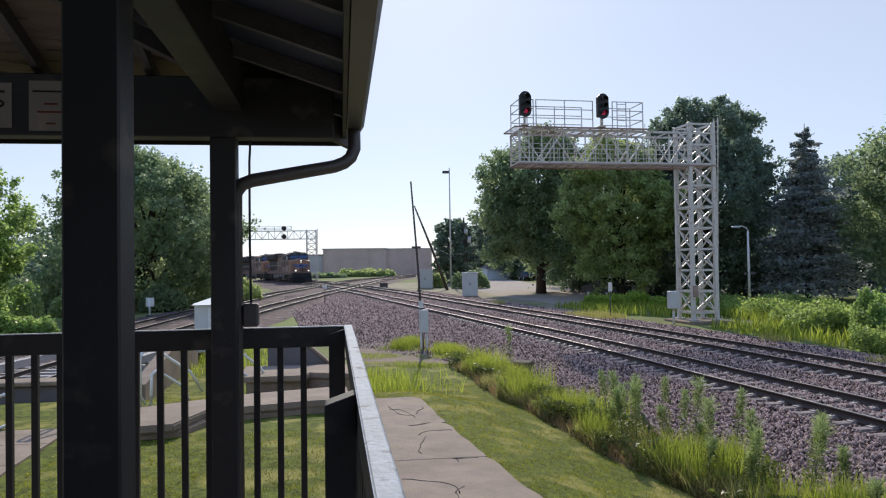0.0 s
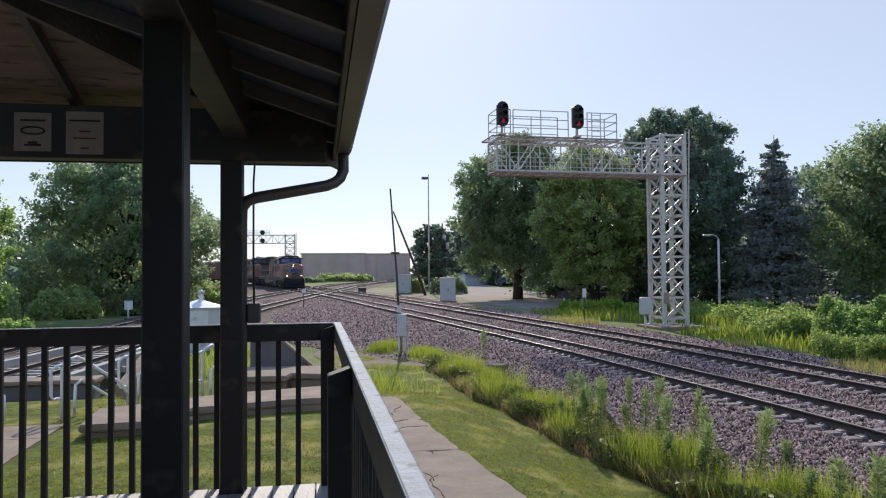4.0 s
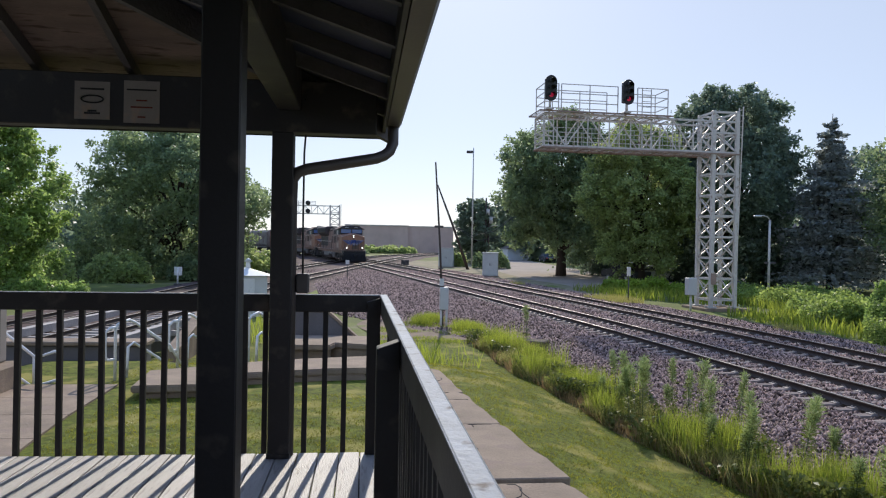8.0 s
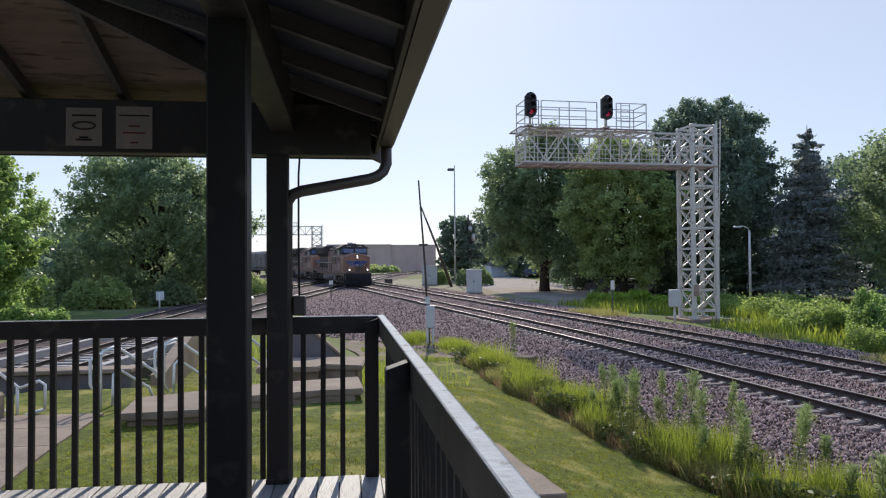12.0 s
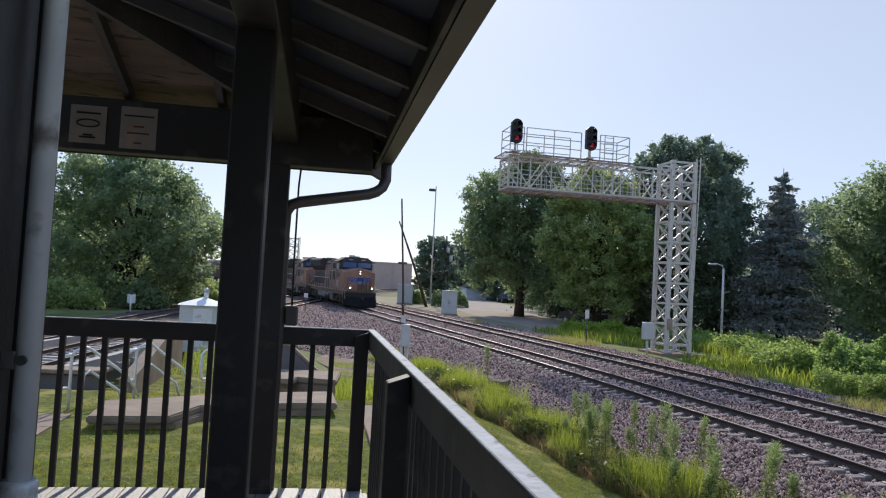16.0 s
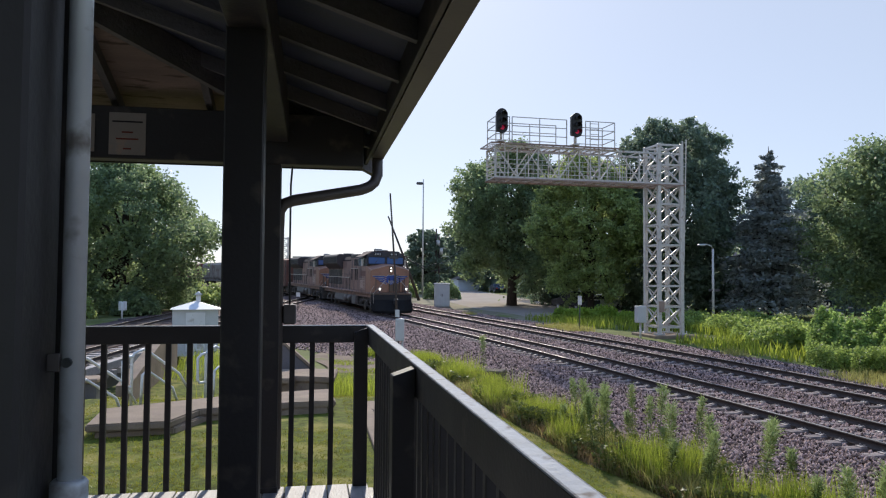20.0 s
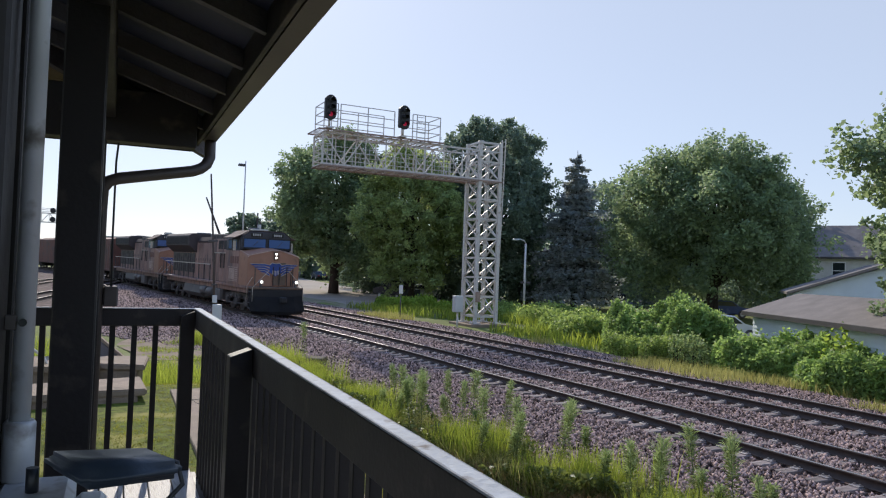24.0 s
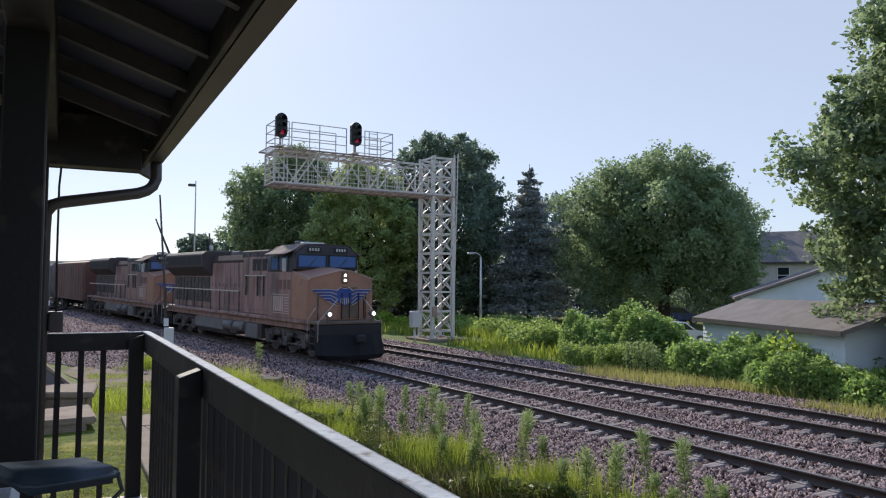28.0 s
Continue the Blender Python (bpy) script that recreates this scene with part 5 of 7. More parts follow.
        for k in range(10):
            part("hood_louvre", add_box(bmesh.new(), (sx * 0.95 - 0.02, 3.5 + 0.64 * k, 1.9), (sx * 0.95 + 0.02, 4.0 + 0.64 * k, 3.3), 0.0), M_TRUCK, L)
    for k in range(4):
        part("blister_door", add_box(bmesh.new(), (-1.435, -5.55 + 0.74 * k, 1.8), (-1.41, -4.9 + 0.74 * k, 3.95), 0.008), M_YEL_SHADED, L)
    # cab
    cab = part("cab", add_box(bmesh.new(), (-1.54, -8.35, 1.58), (1.54, -5.75, 3.56), 0.02), M_YEL_SHADED, L, "dusty yellow cab side, shade put in its colour")
    part("cab_top", add_prism(bmesh.new(), [(-1.53, 3.56), (-1.53, 4.05), (-1.45, 4.40), (-1.05, 4.70), (1.05, 4.70), (1.45, 4.40), (1.53, 4.05), (1.53, 3.56)], -8.35, -5.75, 0.03), M_CABTOP, cab, "charcoal upper cab")
    part("cab_roof", add_prism(bmesh.new(), [(-1.48, 4.40), (-1.06, 4.73), (-0.5, 4.77), (0.5, 4.77), (1.06, 4.73), (1.48, 4.40), (1.42, 4.40), (1.04, 4.695), (-1.04, 4.695), (-1.42, 4.40)], -8.6, -5.7), M_HOODTOP, cab, "sooty dark roof")
    for sx in (-1, 1):
        for y0, y1 in ((-7.95, -7.15), (-6.95, -6.25)):
            win = part("side_window", add_box(bmesh.new(), (sx * 1.545 - 0.012, y0, 3.66), (sx * 1.545 + 0.012, y1, 4.2), 0.01), M_CABGLASS, cab)
            fr = bmesh.new()
            for za in (3.63, 4.2):
                add_box(fr, (sx * 1.55 - 0.02, y0 - 0.03, za), (sx * 1.55 + 0.02, y1 + 0.03, za + 0.03), 0.0)
            for ya in (y0 - 0.03, y1):
                add_box(fr, (sx * 1.55 - 0.02, ya, 3.66), (sx * 1.55 + 0.02, ya + 0.03, 4.2), 0.0)
            part("window_frame", fr, M_TRUCK, win)
        part("mirror", add_box(bmesh.new(), (sx * 1.74 - 0.09, -8.05, 3.55), (sx * 1.74 + 0.09, -8.0, 4.12), 0.015), M_HAND, cab)
        sh = bmesh.new()
        add_prism(sh, [(sx * 1.02, 4.77), (sx * 1.42, 4.53), (sx * 1.86, 4.33), (sx * 1.86, 4.29), (sx * 1.42, 4.48), (sx * 1.02, 4.72)], -8.35, -6.15)
        part("sun_shade", sh, M_SHADE, cab, "tan sun shade over the side window")
    for y0, y1 in ((-5.5, -5.0), (-4.75, -4.35), (-4.25, -3.85)):
        part("intake_vent", add_box(bmesh.new(), (-1.45, y0, 3.62), (-1.405, y1, 4.16), 0.01), M_PILOT, L, "dark air intake")
    # windshield band, slightly raked
    ws = bmesh.new()
    add_prism(ws, [(-1.5, 3.66), (-1.5, 4.06), (-1.42, 4.38), (-1.02, 4.69), (1.02, 4.69), (1.42, 4.38), (1.5, 4.06), (1.5, 3.66)], -8.62, -8.34, 0.02)
    part("windshield_frame", ws, M_CABTOP, cab, "charcoal windshield surround")
    for x0, x1 in ((-1.42, -0.06), (0.06, 1.42)):
        pane = part("windshield", add_box(bmesh.new(), (x0 + 0.03, -8.65, 3.77), (x1 - 0.03, -8.615, 4.27), 0.02), M_CABGLASS, cab, "blue windshield paled by painted reflection")
        fr = bmesh.new()
        for za in (3.73, 4.27):
            add_box(fr, (x0, -8.665, za), (x1, -8.61, za + 0.04), 0.0)
        for xa in (x0, x1 - 0.03):
            add_box(fr, (xa, -8.665, 3.77), (xa + 0.03, -8.61, 4.27), 0.0)
        part("gasket", fr, M_SIGBLK, pane, "black rubber gasket")
        part("wiper", add_bar(bmesh.new(), (x0 + 0.55, -8.675, 3.84), (x0 + 0.85, -8.675, 4.16), 0.02), M_TRUCK, cab)
    for x0 in (-0.98, 0.3):
        nb = part("number_board", add_box(bmesh.new(), (x0, -8.66, 4.41), (x0 + 0.68, -8.61, 4.63), 0.01), M_SIGBLK, cab, "dark number board")
        for i in range(4):
            part("number_bar", add_box(bmesh.new(), (x0 + 0.09 + 0.13 * i, -8.668, 4.46), (x0 + 0.17 + 0.13 * i, -8.66, 4.58), 0.0), M_NUMB, nb)
    # nose with a peaked top
    nose = part("nose", bmesh.new(), M_YEL_SKYLIT, L, "dusty yellow nose, skylight put in its colour")
    bm = bmesh.new()
    front = [(-1.52, 1.58), (-1.52, 3.22), (-1.47, 3.30), (-0.28, 3.62), (0.28, 3.62), (1.47, 3.30), (1.52, 3.22), (1.52, 1.58), (0.28, 1.58), (-0.28, 1.58)]
    back = [(-1.54, 1.58), (-1.54, 3.5), (-1.49, 3.58), (-0.35, 3.80), (0.35, 3.80), (1.49, 3.58), (1.54, 3.5), (1.54, 1.58), (0.28, 1.58), (-0.28, 1.58)]

    def prow(x):
        """How far the nose front stands ahead of its corners."""
        return 0.2 * max(abs(x), 0.28) - 0.3

    a = [bm.verts.new((x, F + 1.0 + prow(x), z)) for x, z in front]
    b = [bm.verts.new((x, -8.36, z)) for x, z in back]
    for face in ((9, 0, 1, 2, 3), (9, 3, 4, 8), (8, 4, 5, 6, 7)):
        bm.faces.new([a[i] for i in face])
        bm.faces.new([b[i] for i in face[::-1]])
    for i in range(10):
        bm.faces.new((a[i], b[i], b[(i + 1) % 10], a[(i + 1) % 10]))
    bmesh.ops.recalc_face_normals(bm, faces=bm.faces[:])
    bmesh.ops.bevel(bm, geom=[e for e in bm.edges if len(e.link_faces) == 2 and e.calc_face_angle() > 0.1], offset=0.03, segments=2, affect='EDGES')
    bm.to_mesh(nose.data)
    bm.free()
    y = F + 0.985
    trim = bmesh.new()
    for i in (1, 2, 3, 4, 5):
        add_bar(trim, (front[i][0], y, front[i][1]), (front[i + 1][0], y, front[i + 1][1]), 0.035)
    for i in (2, 5):
        add_bar(trim, (front[i][0], y, front[i][1] + 0.005), (back[i][0], -8.36, back[i][1] + 0.005), 0.03)
    part("nose_edge", trim, M_EDGE, nose, "pale nose edge")
    part("nose_door", add_box(bmesh.new(), (-0.12, y - 0.02, 1.65), (0.66, y + 0.03, 2.95), 0.02), M_LOUVDK, nose, "grimy olive nose door")
    for xx in (-0.14, 0.22, 0.70, 0.98):
        part("door_rail", add_bar(bmesh.new(), (xx, y - 0.07, 1.62), (xx, y - 0.07, 2.7 if xx != 0.98 else 2.45), 0.04), M_PILOT, nose)
    # winged shield
    part("shield", add_prism(bmesh.new(), [(-0.36, 2.80), (-0.33, 2.36), (0, 2.16), (0.33, 2.36), (0.36, 2.80), (0.22, 2.92), (0, 2.88), (-0.22, 2.92)], y - 0.05, y - 0.03), M_BLUE, nose, "blue shield emblem")
    rim = [(-0.36, 2.80), (-0.22, 2.92), (0, 2.88), (0.22, 2.92), (0.36, 2.80)]
    edge = bmesh.new()
    for p, q in zip(rim, rim[1:]):
        add_bar(edge, (p[0], y - 0.045, p[1]), (q[0], y - 0.045, q[1]), 0.028)
    part("shield_rim", edge, M_HAND, nose, "pale shield outline")
    for k in range(5):
        part("shield_stripe", add_prism(bmesh.new(), [(-0.2 + 0.09 * k, 2.5), (-0.165 + 0.09 * k, 2.5), (-0.165 + 0.09 * k, 2.27 - 0.03 * (2 - abs(k - 2))), (-0.2 + 0.09 * k, 2.27 - 0.03 * (2 - abs(k - 2)))], y - 0.056, y - 0.05), M_HAND, nose, "pale shield stripe")
    for sx in (-1, 1):
        edge = bmesh.new()
        for k in range(4):
            zz = 2.80 - 0.125 * k
            far, drop = 1.40 - 0.17 * k, 0.05 + 0.05 * k
            part("wing_feather", add_prism(bmesh.new(), [(sx * 0.34, zz - 0.05 - drop), (sx * 0.62, zz - 0.055), (sx * (far - 0.1), zz - 0.045), (sx * far, zz + 0.03), (sx * 0.62, zz + 0.04), (sx * 0.34, zz + 0.03 - drop)], y - 0.042, y - 0.03), M_BLUE, nose, "blue wing stripe")
            add_bar(edge, (sx * 0.62, y - 0.04, zz + 0.052), (sx * far, y - 0.04, zz + 0.042), 0.02)
            add_bar(edge, (sx * 0.34, y - 0.04, zz + 0.045 - drop), (sx * 0.62, y - 0.04, zz + 0.052), 0.02)
        add_bar(edge, (sx * 0.34, y - 0.04, 2.18), (sx * 0.78, y - 0.04, 2.36), 0.02)
        part("wing_edge", edge, M_HAND, nose, "pale wing outline")
    lamp = M_LAMP if lights else M_NUMB
    hl = part("headlight_housing", add_box(bmesh.new(), (-0.13, y - 0.06, 3.08), (0.13, y + 0.06, 3.56), 0.04), M_LOUVDK, nose)
    for zz in (3.22, 3.43):
        part("headlight", add_cyl(bmesh.new(), (0, y - 0.08, zz), (0, y - 0.06, zz), 0.062, 18), lamp, hl, "bright lit headlight" if lights else "unlit headlight")
    for ob in [q for q in nose.children] + list(hl.children):
        for v in ob.data.vertices:
            if v.co.y < F + 1.3:
                v.co.y += prow(v.co.x)
    # platform, steps, pilot
    plat = part("front_platform", add_box(bmesh.new(), (-1.5, F + 0.15, 1.44), (1.5, F + 1.05, 1.56), 0.02), M_LOUVDK, L)
    for sx in (-1, 1):
        d = part("ditch_light", add_cyl(bmesh.new(), (sx * 1.02, F + 0.05, 1.86), (sx * 1.02, F + 0.3, 1.86), 0.11, 16), M_HARB, L)
        part("lens", add_cyl(bmesh.new(), (sx * 1.02, F + 0.035, 1.86), (sx * 1.02, F + 0.05, 1.86), 0.08, 16), lamp, d, "bright lit lens" if lights else "unlit lens")
        part("lamp_bracket", add_box(bmesh.new(), (sx * 1.02 - 0.05, F + 0.12, 1.56), (sx * 1.02 + 0.05, F + 0.25, 1.74), 0.01), M_HARB, L)
    part("pilot_plate", add_box(bmesh.new(), (-1.5, F + 0.15, 0.55), (1.5, F + 0.4, 1.42), 0.02), M_PILOT, L)
    bm = bmesh.new()
    pl = [(-1.6, F + 0.1), (-1.4, F - 0.25), (-0.75, F - 0.62), (0, F - 0.72), (0.75, F - 0.62), (1.4, F - 0.25), (1.6, F + 0.1)]
    rows = [[bm.verts.new((x * sq, y2 + back_by, zz)) for x, y2 in pl] for zz, sq, back_by in ((0.07, 0.9, 0.02), (0.25, 1.0, 0.0), (0.6, 1.0, 0.15), (1.05, 0.97, 0.32))]
    fs = [bm.faces.new((r0[i], r0[i + 1], r1[i + 1], r1[i])) for r0, r1 in zip(rows, rows[1:]) for i in range(6)]
    bmesh.ops.solidify(bm, geom=fs, thickness=-0.05)
    part("snow_plow", bm, M_PILOT, L, "grimy black plow")
    part("coupler", add_box(add_box(bmesh.new(), (-0.12, F - 0.6, 0.78), (0.12, F + 0.2, 1.02), 0.02), (-0.17, F - 0.85, 0.74), (0.17, F - 0.55, 1.06), 0.05), M_PILOT, L)
    part("rear_coupler", add_box(bmesh.new(), (-0.15, 10.7, 0.75), (0.15, 11.3, 1.05), 0.03), M_TRUCK, L)
    part("rear_pilot", add_box(bmesh.new(), (-1.5, 10.6, 0.4), (1.5, 10.82, 1.42), 0.02), M_TRUCK, L)
    for sx in (-1, 1):
        for fy in (F + 0.55, 10.3):
            bm = bmesh.new()
            for k in range(4):
                add_box(bm, (sx * 1.05, fy - 0.28, 0.35 + 0.3 * k), (sx * 1.52, fy + 0.28, 0.39 + 0.3 * k), 0.01)
            add_box(bm, (sx * 1.05, fy - 0.3, 0.35), (sx * 1.5, fy - 0.27, 1.45), 0.0)
            add_box(bm, (sx * 1.05, fy + 0.27, 0.35), (sx * 1.5, fy + 0.3, 1.45), 0.0)
            part("step_well", bm, M_TRUCK, L)
        # hand rails
        ys2 = [-2.3 + 1.35 * k for k in range(10)]
        for q in ys2:
            part("stanchion", add_bar(bmesh.new(), (sx * 1.48, q, 1.58), (sx * 1.48, q, 2.62), 0.05), M_TRUCK, L)
        part("handrail", add_bar(bmesh.new(), (sx * 1.48, ys2[0], 2.62), (sx * 1.48, ys2[-1], 2.62), 0.055), M_HAND, L)
        for q in (-5.3, -4.6, -3.2):
            part("stanchion", add_bar(bmesh.new(), (sx * 1.5, q, 2.45), (sx * 1.5, q, 3.37), 0.06), M_TRUCK, L)
        part("grab_rail", add_bar(bmesh.new(), (sx * 1.5, -5.6, 3.38), (sx * 1.5, -3.1, 3.38), 0.05), M_HAND, L)
        bm = bmesh.new()
        add_tube(bm, [(sx * 1.48, F + 0.15, 0.7), (sx * 1.48, F + 0.15, 1.55), (sx * 0.62, F + 0.15, 2.45)], 0.014, 6)
        add_tube(bm, [(sx * 1.53, F + 1.0, 0.7), (sx * 1.53, F + 1.0, 1.6), (sx * 1.3, F + 0.75, 2.1)], 0.012, 6)
        for xx in (0.2, 1.12):
            part("grab_iron", add_bar(bmesh.new(), (sx * xx, F + 0.9, 1.6), (sx * xx, F + 0.9, 2.72), 0.045), M_TRUCK, L)
        part("front_handrail", bm, M_HAND, L)
        for q in range(4):
            part("number_bar", add_box(bmesh.new(), (sx * 1.545 - 0.01, -8.25 + 0.42 * q, 2.8), (sx * 1.545 + 0.012, -7.97 + 0.42 * q, 3.22), 0.0), M_NUMMARK, cab, "dark brown worn number mark")
        pan = part("cab_side_door", add_box(bmesh.new(), (sx * 1.545 - 0.01, -8.25, 1.75), (sx * 1.545 + 0.02, -6.45, 2.6), 0.01), M_YEL_SHADED, cab)
        for q in range(5):
            part("louvre", add_box(bmesh.new(), (sx * 1.565 - 0.005, -7.6 + 0.22 * q, 1.85), (sx * 1.565 + 0.012, -7.47 + 0.22 * q, 2.5), 0.0), M_LOUV, pan)
        for q in range(6):
            part("louvre", add_box(bmesh.new(), (sx * 1.565 - 0.005, -8.18, 1.85 + 0.115 * q), (sx * 1.565 + 0.012, -7.72, 1.9 + 0.115 * q), 0.0), M_LOUV, pan)
        for za in (1.76, 2.56):
            part("louvre_frame", add_box(bmesh.new(), (sx * 1.565 - 0.005, -8.24, za), (sx * 1.565 + 0.015, -6.46, za + 0.03), 0.0), M_LOUV, pan)
    part("bell_horn", add_box(bmesh.new(), (-0.3, -6.3, 4.78), (0.3, -5.9, 5.0), 0.05), M_HARB, L)
    part("antenna", add_box(bmesh.new(), (-0.5, -7.4, 4.78), (0.5, -6.9, 4.9), 0.04), M_HAND, L)
    return L


def freight_truck(parent, y):
    t = part("truck", bmesh.new(), M_TRUCK, parent, "two axle freight truck")
    bm = bmesh.new()
    for sx in (-1, 1):
        add_prism_yz(bm, [(-1.15, 0.55), (-0.5, 0.85), (0.5, 0.85), (1.15, 0.55), (0.6, 0.4), (-0.6, 0.4)], sx * 0.95, sx * 1.08)
    add_box(bm, (-1.0, -0.3, 0.5), (1.0, 0.3, 0.95), 0.03)
    bm.to_mesh(t.data)
    bm.free()
    t.location = (0, y, 0)
    for k in (-0.88, 0.88):
        wheelset(t, k, 0.46)


def build_boxcar(label, material, length=15.4, height=4.75, hopper=False):
    """A freight car: ribbed sides, roof, ladders, trucks."""
    C = thing("freight_car", Matrix(), label, "freight car", "freight cars")
    h = length / 2
    if hopper:
        body = add_prism(bmesh.new(), [(-1.2, 1.15), (-1.5, 1.7), (-1.53, 4.2), (-1.2, height - 0.08), (1.2, height - 0.08), (1.53, 4.2), (1.5, 1.7), (1.2, 1.15)], -h + 0.9, h - 0.9, 0.03)
    else:
        body = add_prism(bmesh.new(), [(-1.5, 1.05), (-1.5, height - 0.28), (-0.3, height - 0.05), (0.3, height - 0.05), (1.5, height - 0.28), (1.5, 1.05)], -h + 0.4, h - 0.4, 0.03)
    part("body", body, material, C)
    part("underframe", add_box(bmesh.new(), (-0.5, -h, 0.8), (0.5, h, 1.1), 0.03), M_TRUCK, C)
    for sx in (-1, 1):
        n = 13
        for k in range(n):
            y = -h + 1.0 + k * (length - 2.0) / (n - 1)
            if not hopper and abs(y) < 1.3:
                continue
            part("side_rib", add_box(bmesh.new(), (sx * 1.5 - 0.03, y - 0.06, 1.15), (sx * 1.5 + 0.06, y + 0.06, height - 0.5), 0.01), material, C)
        part("side_sill", add_box(bmesh.new(), (sx * 1.5 - 0.05, -h + 0.5, 1.0), (sx * 1.5 + 0.05, h - 0.5, 1.2), 0.01), material, C)
        if not hopper:
            part("sliding_door", add_box(bmesh.new(), (sx * 1.5 - 0.03, -1.3, 1.15), (sx * 1.5 + 0.09, 1.3, height - 0.45), 0.02), material, C)
        bm = bmesh.new()
        for k in range(8):
            add_bar(bm, (sx * 1.58, -h + 0.5, 1.2 + 0.42 * k), (sx * 1.58, -h + 0.95, 1.2 + 0.42 * k), 0.03)
        for o in (0.5, 0.95):
            add_bar(bm, (sx * 1.58, -h + o, 1.0), (sx * 1.58, -h + o, 4.3), 0.03)
        part("end_ladder", bm, M_TRUCK, C)
    part("roof_walk", add_box(bmesh.new(), (-0.35, -h + 0.6, height - 0.06), (0.35, h - 0.6, height), 0.01), material, C)
    for y in (-h + 2.0, h - 2.0):
        freight_truck(C, y)
    for s in (-1, 1):
        part("coupler", add_box(bmesh.new(), (-0.12, min(s * h, s * (h + 0.35)), 0.78), (0.12, max(s * h, s * (h + 0.35)), 1.02), 0.02), M_TRUCK, C)
    return C


# front of the leading engine along the near track, by its y
HEAD_T = [0.0, 3.0, 8.0, 11.0, 17.0, 20.0, 25.0, 28.0]
HEAD_Y = [117.0, 109.0, 95.2, 84.4, 64.8, 54.2, 37.2, 27.4]


def train_pose(arc_front, length):
    """Pose of a car of that length whose front coupler stands at an arc length of the track."""
    a0, a1 = arc_front + 0.2 * length, arc_front + 0.8 * length
    y0, y1 = np.interp(a0, ARC, CURVE_Y), np.interp(a1, ARC, CURVE_Y)
    x0, x1 = np.interp(y0, CURVE_Y, CURVE_X), np.interp(y1, CURVE_Y, CURVE_X)
    z0, z1 = float(rail_z(y0)), float(rail_z(y1))
    return pose((x0 + x1) / 2, (y0 + y1) / 2, (z0 + z1) / 2, math.degrees(math.atan2(z1 - z0, y1 - y0)), 0, math.degrees(math.atan2(-(x1 - x0), y1 - y0)))


TRAIN = []


def build_train():
    TRAIN.append((build_loco("dusty yellow and grey diesel locomotive leading the train with lit headlights", True), 22.3))
    TRAIN.append((build_loco("dusty yellow and grey diesel locomotive second in the train", False), 22.3))
    car = build_boxcar("dusty brown ribbed boxcar behind the locomotives", M_CARBR)
    TRAIN.append((car, 16.1))
    hop = build_boxcar("weathered grey covered hopper in the train", M_CARGR, 17.0, 4.7, True)
    TRAIN.append((hop, 17.7))
    for k in range(6):
        src, ln = ((car, 16.1), (hop, 17.7))[k % 2 if k != 3 else 0]
        TRAIN.append((copy_thing(src, Matrix()), ln))


def motions():
    """The train rolls in along the near track."""
    times = [i * 1.0 for i in range(29)]
    back = 0.0
    for ob, ln in TRAIN:
        rows = []
        for t in times:
            y = float(head_at(t))
            rows.append((t, train_pose(float(np.interp(y, CURVE_Y, ARC)) + back, ln)))
        walk(ob, rows)
        back += ln + 0.15


def head_at(t):
    """Smooth course of the train's front."""
    c = np.polyfit(HEAD_T, HEAD_Y, 3)
    return np.polyval(c, t)


